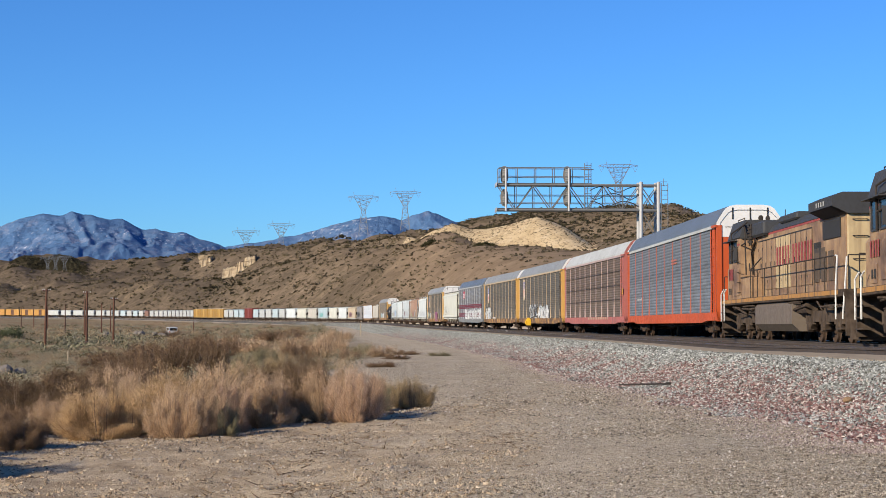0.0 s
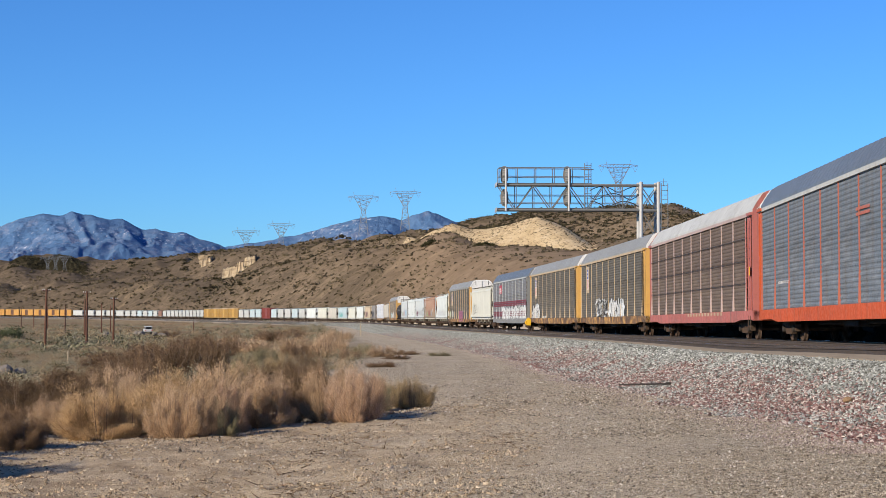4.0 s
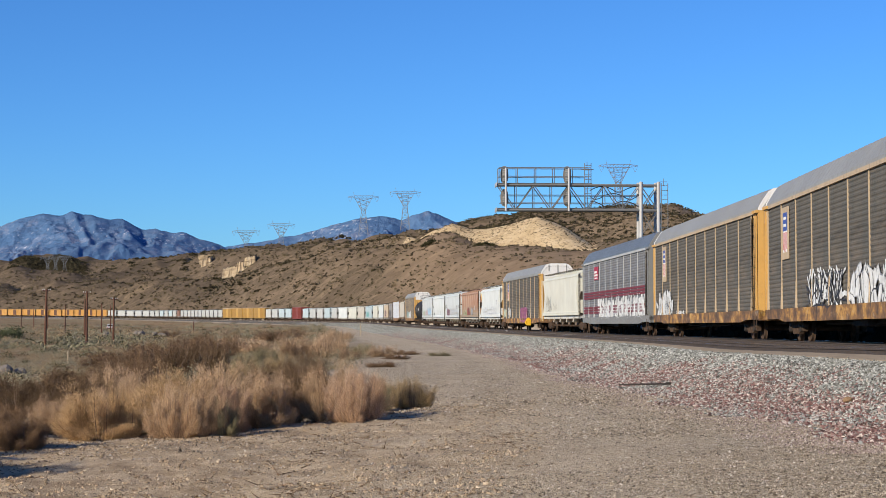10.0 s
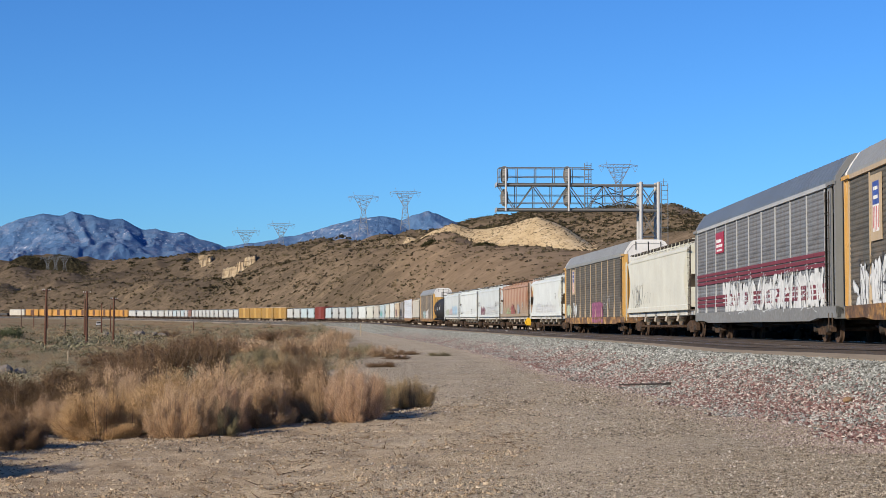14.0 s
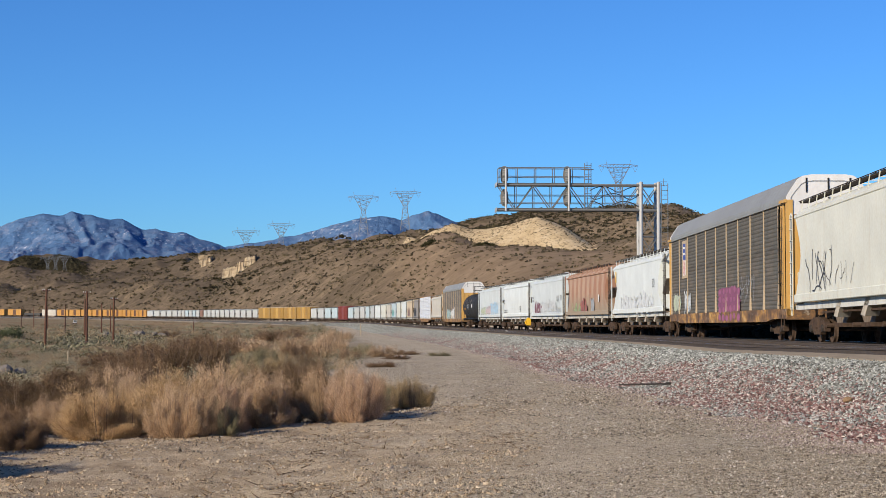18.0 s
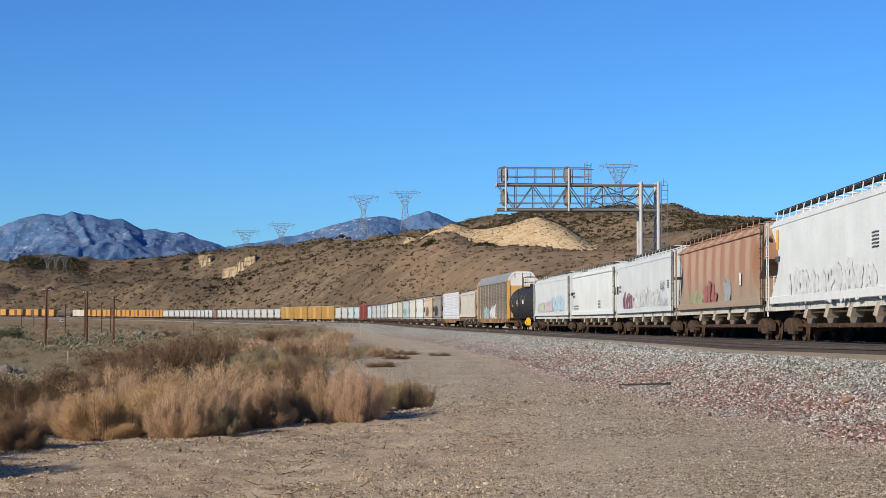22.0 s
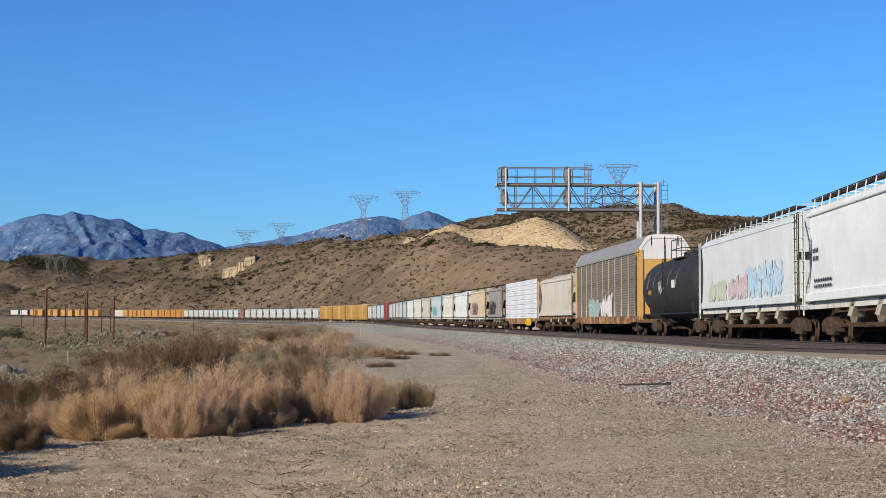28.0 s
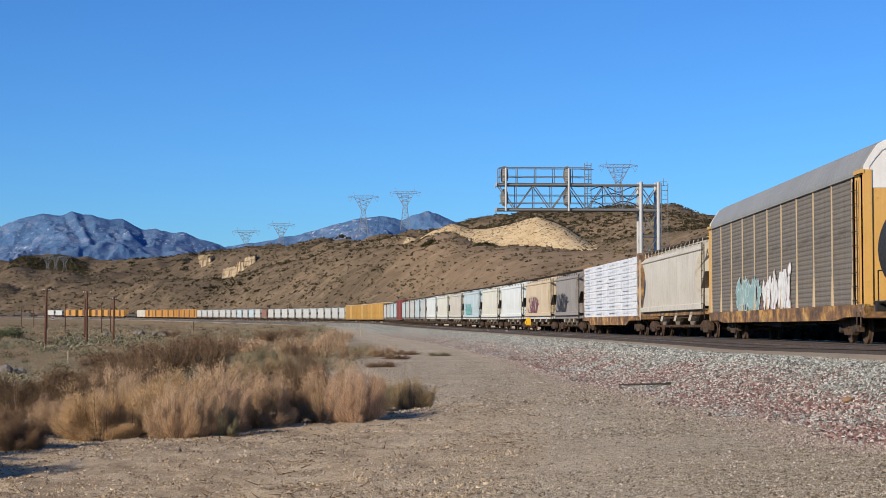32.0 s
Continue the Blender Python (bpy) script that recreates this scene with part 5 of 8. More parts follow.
def tank_wagon(label, L, paint_m):
    car = thing("tank_wagon", label, "tank wagon")
    H = L / 2 - 0.4
    r = 1.64
    g = Geo()
    g.smooth = True
    prof = [(0.02, -H)] + [(r * math.sin(radians(a)), -H + 1.0 * (1 - math.cos(radians(a)))) for a in (15, 30, 45, 60, 75, 90)]
    prof += [(r, -H / 3), (r, H / 3)] + [(p, -x) for p, x in reversed(prof)]
    g.lathe(prof, "x", 40, (0, 0, 2.62))
    part("tank", g, paint_m, car)
    for x in (-H * 0.62, -H * 0.2, H * 0.2, H * 0.62):
        part("weld_band", Geo().lathe([(r + 0.012, x - 0.05), (r + 0.012, x + 0.05)], "x", 40, (0, 0, 2.62)), paint_m, car)
    part("manway", Geo().lathe([(0.6, 0.0), (0.6, 0.35), (0.5, 0.42), (0.1, 0.45)], "z", 20, (0, 0, 4.05)), paint_m, car)
    part("top_platform", Geo().box(-1.5, -1.0, 4.10, 1.5, 1.0, 4.15), M_DARK, car)
    hr = Geo()
    for x in (-1.5, 0, 1.5):
        for y in (-1.0, 1.0):
            hr.rod((x, y, 4.12), (x, y, 5.1), 0.022, 5)
    for z in (4.6, 5.1):
        hr.rail([(-1.5, -1, z), (1.5, -1, z), (1.5, 1, z), (-1.5, 1, z), (-1.5, -1, z)], 0.022, 5)
    part("platform_rail", hr, M_BLACK, car)
    part("ladder", ladder_mesh(2.9), M_BLACK, car, "", (0.0, -1.70, 1.2))
    for sx in (-1, 1):
        e = sx * (H + 0.2)
        part("bolster_saddle", Geo().prism([(-1.3, 1.15), (1.3, 1.15), (1.42, 2.1), (1.0, 1.75), (-1.0, 1.75), (-1.42, 2.1)], sx * (H - 2.3), sx * (H - 1.6), "x"), M_BLACK, car)
        part("end_sill", Geo().box(min(e, e - sx * 3.2), -0.35, 0.75, max(e, e - sx * 3.2), 0.35, 1.15).box(min(e, e - sx * 0.25), -1.45, 0.95, max(e, e - sx * 0.25), 1.45, 1.25), M_BLACK, car)
        er = Geo().rail([(e, -1.35, 1.2), (e, -1.35, 2.1), (e, 1.35, 2.1), (e, 1.35, 1.2)], 0.022, 5)
        part("end_rail", er, M_BLACK, car)
        coupler(car, sx * (H + 0.45))
        truck(car, sx * (H - 1.95))
    for k, x in enumerate((-5.6, -3.6, -1.6, 0.9, 3.4)):
        g = Geo().add([(x + e, -(r + 0.016) * math.cos(a), 2.62 + (r + 0.016) * math.sin(a)) for a in [0.0 + 0.08 * i for i in range(8)] for e in (-0.045, 0.045)], [(2 * i, 2 * i + 1, 2 * i + 3, 2 * i + 2) for i in range(7)])
        part("weld_patch", g, M_TANPATCH, car, "pale tan vertical test patch")
    part("placard", Geo().box(-5.2, -1.67, 2.30, -4.5, -1.60, 2.5), M_PLAC, car, "yellow warning placard")
    part("placard", Geo().box(2.2, -1.665, 2.5, 3.1, -1.645, 2.9), M_HANDW, car, "white data panel")
    part("side_walk", Geo().rod((-H, -1.4, 1.2), (H, -1.4, 1.2), 0.04, 5).rod((-H, 1.4, 1.2), (H, 1.4, 1.2), 0.04, 5), M_BLACK, car)
    return car


def lumber_wagon(label, L, frame_m, wrap_m, line_m):
    car = thing("centerbeam_wagon", label, "flat wagon")
    H = L / 2 - 0.6
    part("deck", Geo().box(-H, -1.48, 0.95, H, 1.48, 1.12, 0.02), frame_m, car)
    for sy in (-1, 1):
        part("side_sill", Geo().prism([(-H, 0.9), (-H + 3, 0.9), (-H + 4, 0.62), (H - 4, 0.62), (H - 3, 0.9), (H, 0.9), (H, 1.16), (-H, 1.16)], sy * 1.40, sy * 1.52, "y"), frame_m, car)
    part("centre_beam", Geo().box(-H + 0.3, -0.08, 1.1, H - 0.3, 0.08, 4.75), frame_m, car)
    for sx in (-1, 1):
        part("bulkhead", Geo().box(min(sx * H, sx * (H - 0.35)), -1.45, 1.1, max(sx * H, sx * (H - 0.35)), 1.45, 4.85, 0.03), frame_m, car, "yellow steel end bulkhead")
        coupler(car, sx * (H + 0.35))
        truck(car, sx * (H - 2.2))
    rows, cols = 8, 4
    w = (2 * H - 1.0) / cols
    h = 3.55 / rows
    pk = Geo().box(0.008, -0.66, 0.012, w - 0.008, 0.66, h - 0.008, 0.04).mesh("lumber_pack")
    pk.materials.append(wrap_m)
    ln = Geo()
    r = random.Random(4)
    for k in range(4):
        a, b = r.uniform(0.05, 0.3) * w, r.uniform(0.5, 0.95) * w
        z = h * (0.3 + 0.4 * r.random())
        ln.add([(a, -0.664, z), (b, -0.664, z), (b, -0.664, z + 0.05), (a, -0.664, z + 0.05)], [(0, 1, 2, 3)])
    lm = ln.mesh("printed_bars")
    for c in range(cols):
        for k in range(rows):
            for sy in (-1, 1):
                p = part("lumber_pack", pk, wrap_m, car, "white plastic wrapped lumber pack", (-H + 0.5 + c * w, sy * 0.80, 1.13 + k * h))
                if sy < 0:
                    part("printed_bars", lm, line_m, p)
    st = Geo().box(-0.012, -1.48, 1.12, 0.012, -1.47, 4.70).mesh("tie_strap")
    for c in range(2 * cols + 1):
        part("tie_strap", st, M_PALEPRINT, car, "", (-H + 0.5 + c * w / 2, 0, 0))
    return car


def boxcar(label, L, body_m, roof_m, door_m, H_top=4.75, ribs=14, wide_door=True, rib_m=None):
    car = thing("boxcar", label, "boxcar", "boxcars of the train")
    H = L / 2 - 0.8
    b = Geo().box(-H, -1.45, 1.05, H, 1.45, H_top - 0.15)
    part("body", b, body_m, car)
    part("roof", Geo().prism([(-1.5, H_top - 0.15), (1.5, H_top - 0.15), (1.4, H_top - 0.05), (0, H_top), (-1.4, H_top - 0.05)], -H - 0.02, H + 0.02, "x"), roof_m, car)
    rib = Geo().box(-0.09, -0.13, 1.0, 0.09, 0.0, H_top - 0.16).mesh("side_rib")
    rib.materials.append(rib_m or body_m)
    for sy in (-1, 1):
        for i in range(ribs + 1):
            x = -H + 0.06 + (2 * H - 0.12) * i / ribs
            if abs(x) > 2.0:
                part("side_rib", rib, rib_m or body_m, car, "", pose(x, sy * 1.45, 0, 0, 0, 0 if sy < 0 else 180))
        part("door", Geo().box(-1.9, min(sy * 1.46, sy * 1.53), 1.1, 1.9, max(sy * 1.46, sy * 1.53), H_top - 0.22, 0.01), door_m, car, "sliding plug door")
        part("side_sill", Geo().box(-H, min(sy * 1.3, sy * 1.5), 0.82, H, max(sy * 1.3, sy * 1.5), 1.06), body_m, car)
    for sx in (-1, 1):
        coupler(car, sx * (H + 0.2))
        truck(car, sx * (H - 2.2))
    part("centre_sill", Geo().box(-H, -0.3, 0.7, H, 0.3, 1.05), M_DARK, car)
    return car


def gondola(label, L, m, z=2.0):
    car = thing("gondola_wagon", label, "gondola wagon", "low wagons of the train")
    H = L / 2 - 0.45
    part("floor", Geo().box(-H, -1.4, 1.0, H, 1.4, 1.12), m, car)
    for sy in (-1, 1):
        part("side", Geo().box(-H, min(sy * 1.38, sy * 1.48), 0.95, H, max(sy * 1.38, sy * 1.48), z), m, car)
    for sx in (-1, 1):
        part("end", Geo().box(min(sx * H, sx * (H - 0.1)), -1.38, 1.0, max(sx * H, sx * (H - 0.1)), 1.38, z), m, car)
        coupler(car, sx * (H + 0.2))
        truck(car, sx * (H - 2.0))
    ribs = Geo()
    for i in range(15):
        x = -H + 2 * H * i / 14
        ribs.box(x - 0.05, -1.54, 1.0, x + 0.05, -1.47, z)
    part("side_ribs", ribs, m, car)
    part("centre_sill", Geo().box(-H, -0.3, 0.7, H, 0.3, 1.0), M_DARK, car)
    return car
# ---------------------------------------------------------------- locomotive


def grimy_hood():
    """Faded yellow paint under exhaust soot and brake dust."""
    m = Mat("faded_orange_yellow_hood", 0.7)
    a = m.noise(0.55, 6, 0.66)
    col = m.ramp(a, [(0.30, (0.085, 0.054, 0.038)), (0.42, (0.20, 0.120, 0.073)), (0.54, (0.325, 0.205, 0.110)), (0.70, (0.46, 0.325, 0.18))])
    run = m.noise(1.0, 5, 0.7, m.scaled(4.0, 4.0, 0.35))
    col = m.mix(m.span(run, 0.52, 0.72, 0.0, 0.6), col, (0.10, 0.068, 0.048))
    col = m.mix(m.span(m.noise(4.5, 6, 0.75), 0.55, 0.68, 0.0, 0.45), col, (0.17, 0.105, 0.06))
    m.color(col)
    m.bump(m.noise(20, 4), 0.12, 0.01)
    return m.m


M_LYELLOW = grimy_hood()
M_LSTRIPE = paint("orange_yellow_sill_stripe", (0.40, 0.20, 0.055), 0.95, 0.7, 1.0, (0.13, 0.09, 0.062))
M_LCREAM = paint("pale_yellow_hood_end", (0.52, 0.395, 0.215), 0.5, 0.6, 0.9, (0.17, 0.105, 0.06))
M_LGREY = paint("sooty_grey_roof", (0.04, 0.041, 0.043), 0.4, 0.65, 0.5, (0.02, 0.018, 0.016))
M_LUNDER = plain("dusty_underframe", (0.078, 0.058, 0.044), 0.95, 0.0, 0.5, 3.0, 0.1)
M_LTANK = paint("dusty_grey_fuel_tank", (0.155, 0.122, 0.092), 0.6, 0.6, 0.9, (0.08, 0.062, 0.047))
M_LRED = plain("red_stripe_paint", (0.30, 0.06, 0.05), 0.6)
M_WINDOW = plain("dark_cab_glass", (0.015, 0.017, 0.02), 0.08)
M_PALEGREY = plain("dusty_pale_grey_paint", (0.36, 0.36, 0.34), 0.7)
M_LOUVRE = plain("sooty_brown_louvres", (0.10, 0.072, 0.05), 0.8)
M_GRILLE = plain("dark_radiator_mesh", (0.03, 0.029, 0.028), 0.7)


def locomotive(label):
    """Six-axle diesel running long hood first: radiators at the front, cab at the rear."""
    car = thing("diesel_locomotive", label, "locomotive", "locomotives of the train")
    H = 10.9
    part("underframe", Geo().box(-H, -1.55, 1.42, H, 1.55, 1.66, 0.02), M_LUNDER, car)
    for sy in (-1, 1):
        part("frame_stripe", Geo().box(-H + 0.4, min(sy * 1.55, sy * 1.565), 1.50, H - 0.8, max(sy * 1.55, sy * 1.565), 1.64), M_LSTRIPE, car, "dirty yellow sill stripe")
    # fuel tank with sloped lower edges
    part("fuel_tank", Geo().prism([(-1.40, 1.40), (1.40, 1.40), (1.50, 1.28), (1.50, 0.62), (1.22, 0.36), (-1.22, 0.36), (-1.50, 0.62), (-1.50, 1.28)], -3.4, 3.3, "x"), M_LTANK, car, "dust-covered grey fuel tank")
    part("air_reservoir", Geo().rod((3.5, -1.2, 1.15), (5.0, -1.2, 1.15), 0.22, 12), M_LUNDER, car)
    part("air_reservoir", Geo().rod((-5.2, -1.2, 1.2), (-3.7, -1.2, 1.2), 0.2, 12), M_LUNDER, car)
    pip = Geo()
    r = random.Random(3)
    for k in range(16):
        x = r.uniform(-9, 8)
        pip.rod((x, -1.45, r.uniform(1.0, 1.38)), (x + r.uniform(0.5, 2.4), -1.45, r.uniform(1.0, 1.38)), r.uniform(0.02, 0.05), 5)
    part("pipework", pip, M_LUNDER, car)
    # long hood
    hood = Geo().prism([(-0.98, 1.66), (0.98, 1.66), (0.98, 4.05), (0.80, 4.30), (-0.80, 4.30), (-0.98, 4.05)], -6.4, 8.9, "x")
    part("hood", hood, M_LYELLOW, car, "faded dusty yellow engine hood")
    part("hood_top", Geo().prism([(-1.0, 4.08), (-0.82, 4.33), (0.82, 4.33), (1.0, 4.08)], -6.0, 5.9, "x"), M_LGREY, car)
    for sy in (-1, 1):
        part("red_stripe", Geo().box(-6.4, min(sy * 0.985, sy * 0.99), 4.00, 8.9, max(sy * 0.985, sy * 0.99), 4.07), M_LRED, car)
        dm = cached().setdefault("hood_door", Geo().box(0.03, -0.02, 0.0, 0.80, 0.0, 1.85, 0.012).mesh("hood_door"))
        hm = cached().setdefault("door_handle", Geo().box(0.68, -0.035, 0.85, 0.74, -0.02, 1.02).box(0.06, -0.03, 0.25, 0.11, -0.02, 0.36).box(0.06, -0.03, 1.5, 0.11, -0.02, 1.61).mesh("door_handle"))
        sm = cached().setdefault("door_seam", Geo().box(0.805, -0.012, -0.03, 0.855, -0.004, 1.88).box(0.0, -0.012, 1.86, 0.84, -0.004, 1.90).mesh("door_seam"))
        for i in range(11):
            x = -5.3 + i * 0.87
            d = part("hood_door", dm, M_LCREAM if 4 <= i <= 6 else M_LYELLOW, car, "", pose(x if sy < 0 else x + 0.8, sy * 0.985, 1.95, 0, 0, 0 if sy < 0 else 180))
            part("door_handle", hm, M_GRILLE, d)
            part("door_seam", sm, M_GRILLE, d)
        lg = Geo()
        for i in range(9):
            lg.box(4.5 + i * 0.12, min(sy * 0.985, sy * 1.0), 2.1, 4.56 + i * 0.12, max(sy * 0.985, sy * 1.0), 3.3)
        part("louvres", lg, M_GRILLE, car)
        for i in range(3):
            part("vent_grille", Geo().box(3.6 + i * 0.9, min(sy * 0.985, sy * 0.998), 2.1, 4.3 + i * 0.9, max(sy * 0.985, sy * 0.998), 3.1, 0.004), M_LOUVRE, car)
        # red lettering on the hood, as plain bars
        bars(car, -0.5, 2.78, 2.5, 0.66, 5, M_LRED, sy * 1.02)
        bars(car, 2.75, 2.78, 3.3, 0.66, 7, M_LRED, sy * 1.02)
    # radiator section that overhangs the hood, dark mesh beneath
    rad = [(-1.0, 3.98), (-1.48, 4.20), (-1.48, 4.48), (-1.15, 4.62), (1.15, 4.62), (1.48, 4.48), (1.48, 4.20), (1.0, 3.98)]
    part("radiator_cowl", Geo().prism(rad, 5.9, 9.2, "x"), M_LGREY, car, "dark grey overhanging radiator cowl")
    for sy in (-1, 1):
        part("radiator_mesh", Geo().add([(6.2, sy * 1.03, 3.96), (9.0, sy * 1.03, 3.96), (9.0, sy * 1.50, 4.17), (6.2, sy * 1.50, 4.17)], [(0, 1, 2, 3)]).add([(6.2, sy * 1.01, 3.98), (9.0, sy * 1.01, 3.98), (9.0, sy * 1.48, 4.19), (6.2, sy * 1.48, 4.19)], [(0, 1, 2, 3)]), M_GRILLE, car)
        bars(car, 7.6, 4.26, 1.3, 0.15, 4, M_PALEGREY, sy * 1.495)
    # soot-dark hatches, lifting eyes and pipes along the hood roof
    for k in range(6):
        part("roof_hatch", Geo().box(-2.9 + k * 1.05, -0.7, 4.30, -2.0 + k * 1.05, 0.7, 4.40, 0.03), M_LGREY, car)
    for sy in (-1, 1):
        part("roof_rail", Geo().rail([(-9.0, sy * 1.1, 4.47), (-9.0, sy * 1.1, 4.60), (-7.6, sy * 1.1, 4.60), (-7.6, sy * 1.1, 4.47)], 0.02, 5), M_DARK, car)
        part("conduit", Geo().rail([(-6.3, sy * 1.02, 2.6), (-6.3, sy * 1.06, 3.5), (-5.5, sy * 1.06, 3.9), (-5.5, sy * 1.0, 4.2)], 0.045, 6), M_DARK, car)
    part("exhaust_hatch", Geo().box(-1.5, -0.95, 4.3, 1.6, 0.95, 4.56, 0.06), M_LGREY, car)
    part("intake_housing", Geo().box(-5.8, -1.2, 4.0, -3.2, 1.2, 4.55, 0.08), M_LGREY, car)
    part("hood_end", Geo().box(8.9, -0.96, 1.66, 9.05, 0.96, 4.05, 0.02), M_LCREAM, car, "pale yellow hood end")
    for z in (2.6, 3.3, 3.8):
        part("grab_iron", Geo().rail([(9.05, -0.8, z), (9.13, -0.8, z), (9.13, -0.35, z), (9.05, -0.35, z)], 0.016, 5), M_DARK, car)
    part("number_board", Geo().box(9.0, -0.6, 4.05, 9.12, 0.6, 4.35), M_BAR_WHITE, car)
    # cab at the rear
    part("cab", Geo().prism([(-1.53, 1.66), (1.53, 1.66), (1.53, 3.75), (1.28, 4.45), (-1.28, 4.45), (-1.53, 3.75)], -9.0, -6.4, "x"), M_LYELLOW, car)
    part("cab_roof", Geo().prism([(-1.56, 3.85), (-1.33, 4.47), (1.33, 4.47), (1.56, 3.85), (1.50, 3.80), (-1.50, 3.80)], -9.1, -6.3, "x"), M_LGREY, car)
    part("nose", Geo().prism([(-1.35, 1.66), (1.35, 1.66), (1.35, 2.8), (1.0, 3.15), (-1.0, 3.15), (-1.35, 2.8)], -10.3, -9.0, "x"), M_LYELLOW, car)
    for sy in (-1, 1):
        for x0, x1 in ((-8.75, -8.05), (-7.8, -7.0)):
            w = part("window", Geo().box(x0, min(sy * 1.531, sy * 1.545), 3.0, x1, max(sy * 1.531, sy * 1.545), 3.72), M_WINDOW, car)
            part("window_frame", Geo().rail([(x0, sy * 1.55, 3.0), (x1, sy * 1.55, 3.0), (x1, sy * 1.55, 3.72), (x0, sy * 1.55, 3.72), (x0, sy * 1.55, 3.0)], 0.03, 4), M_LGREY, w)
        bars(car, -8.4, 2.42, 1.15, 0.46, 4, M_LRED, sy * 1.556)
    for sy in (-1, 1):
        part("red_stripe", Geo().box(-9.0, min(sy * 1.532, sy * 1.54), 3.76, -6.4, max(sy * 1.532, sy * 1.54), 3.83), M_LRED, car)
        part("cab_panel", Geo().box(-7.75, min(sy * 1.532, sy * 1.56), 1.78, -6.5, max(sy * 1.532, sy * 1.56), 2.85, 0.012), M_LYELLOW, car, "plain dusty yellow side panel")
        part("sill_step", Geo().box(-6.4, min(sy * 1.0, sy * 1.52), 2.45, -5.2, max(sy * 1.0, sy * 1.52), 2.50), M_LUNDER, car)
        for k in range(3):
            part("louvre_door", Geo().box(4.6 + k * 1.0, min(sy * 0.985, sy * 1.005), 2.0, 5.3 + k * 1.0, max(sy * 0.985, sy * 1.005), 2.95, 0.004), M_LOUVRE, car)
        part("angled_grille", Geo().box(5.9, min(sy * 0.985, sy * 1.02), 3.32, 8.3, max(sy * 0.985, sy * 1.02), 3.90), M_GRILLE, car, "dark radiator intake grille")
    # guard frame and cable runs beside the cab and the hood's end
    for sy in (-1, 1):
        g = Geo().rail([(-7.95, sy * 1.60, 2.98), (-7.95, sy * 1.60, 4.05), (-5.6, sy * 1.35, 4.35)], 0.03, 5)
        g.rod((-7.95, sy * 1.60, 3.42), (-5.7, sy * 1.42, 3.62), 0.026, 5).rod((-6.75, sy * 1.56, 2.9), (-6.9, sy * 1.45, 4.25), 0.026, 5).rod((-5.75, sy * 1.40, 2.5), (-6.25, sy * 1.36, 4.3), 0.032, 5)
        part("guard_frame", g, M_DARK, car)
        st = Geo()
        for k in range(2):
            for i in range(5):
                st.rod((-5.95 + k * 0.32, sy * 1.22, 3.82 + i * 0.13), (-5.95 + k * 0.32, sy * 1.22, 3.90 + i * 0.13), 0.085, 8)
            st.rod((-5.95 + k * 0.32, sy * 1.22, 3.72), (-5.95 + k * 0.32, sy * 1.22, 4.55), 0.04, 6)
        part("cable_stack", st, M_DARK, car, "dark ribbed cable stacks")
        part("cable", Geo().rail([(-5.6, sy * 1.3, 3.0), (-5.2, sy * 1.35, 2.72), (-4.7, sy * 1.3, 2.85), (-4.6, sy * 1.0, 3.2)], 0.03, 5), M_DARK, car)
    part("windscreen", Geo().box(-9.06, -1.2, 3.2, -9.0, 1.2, 3.9), M_WINDOW, car)
    # cab side door, its grab irons, louvred box and latch plates
    for sy in (-1, 1):
        d = part("cab_door", Geo().box(-8.9, min(sy * 1.531, sy * 1.55), 1.72, -8.2, max(sy * 1.531, sy * 1.55), 2.25, 0.01), M_LYELLOW, car)
        part("latch", Geo().box(-8.75, min(sy * 1.551, sy * 1.57), 1.85, -8.6, max(sy * 1.551, sy * 1.57), 2.1), M_GRILLE, d)
        part("latch", Geo().box(-8.45, min(sy * 1.551, sy * 1.57), 1.85, -8.3, max(sy * 1.551, sy * 1.57), 2.1), M_GRILLE, d)
        part("sunshade", Geo().box(-8.95, min(sy * 1.53, sy * 1.80), 3.74, -6.9, max(sy * 1.53, sy * 1.80), 3.77), M_LGREY, car)
        part("mirror", Geo().box(-6.95, min(sy * 1.56, sy * 1.70), 3.05, -6.90, max(sy * 1.56, sy * 1.70), 3.5), M_LGREY, car)
        for i in range(4):
            part("grab_iron", Geo().rail([(-6.6, sy * 1.54, 1.9 + i * 0.4), (-6.6, sy * 1.62, 1.9 + i * 0.4), (-6.25, sy * 1.62, 1.9 + i * 0.4), (-6.25, sy * 1.54, 1.9 + i * 0.4)], 0.014, 5), M_DARK, car)
    # bell, horns and aerials on the cab roof
    part("horn", Geo().lathe([(0.03, 0.0), (0.05, 0.3), (0.11, 0.42)], "x", 10, (-8.2, -0.4, 4.62)).lathe([(0.03, 0.0), (0.05, 0.25), (0.10, 0.36)], "x", 10, (-8.2, -0.1, 4.62)).box(-8.3, -0.5, 4.46, -8.1, 0.1, 4.58), M_DARK, car)
    part("aerial", Geo().rod((-7.2, 0.5, 4.45), (-7.2, 0.5, 4.9), 0.02, 5).box(-7.6, 0.2, 4.46, -6.9, 0.8, 4.54), M_DARK, car)
    # equipment boxes on the walkway beside the hood
    part("battery_box", Geo().box(-6.3, -1.5, 1.66, -4.4, -1.0, 2.45, 0.02), M_LYELLOW, car)
    part("battery_box", Geo().box(-6.3, 1.0, 1.66, -4.4, 1.5, 2.45, 0.02), M_LYELLOW, car)
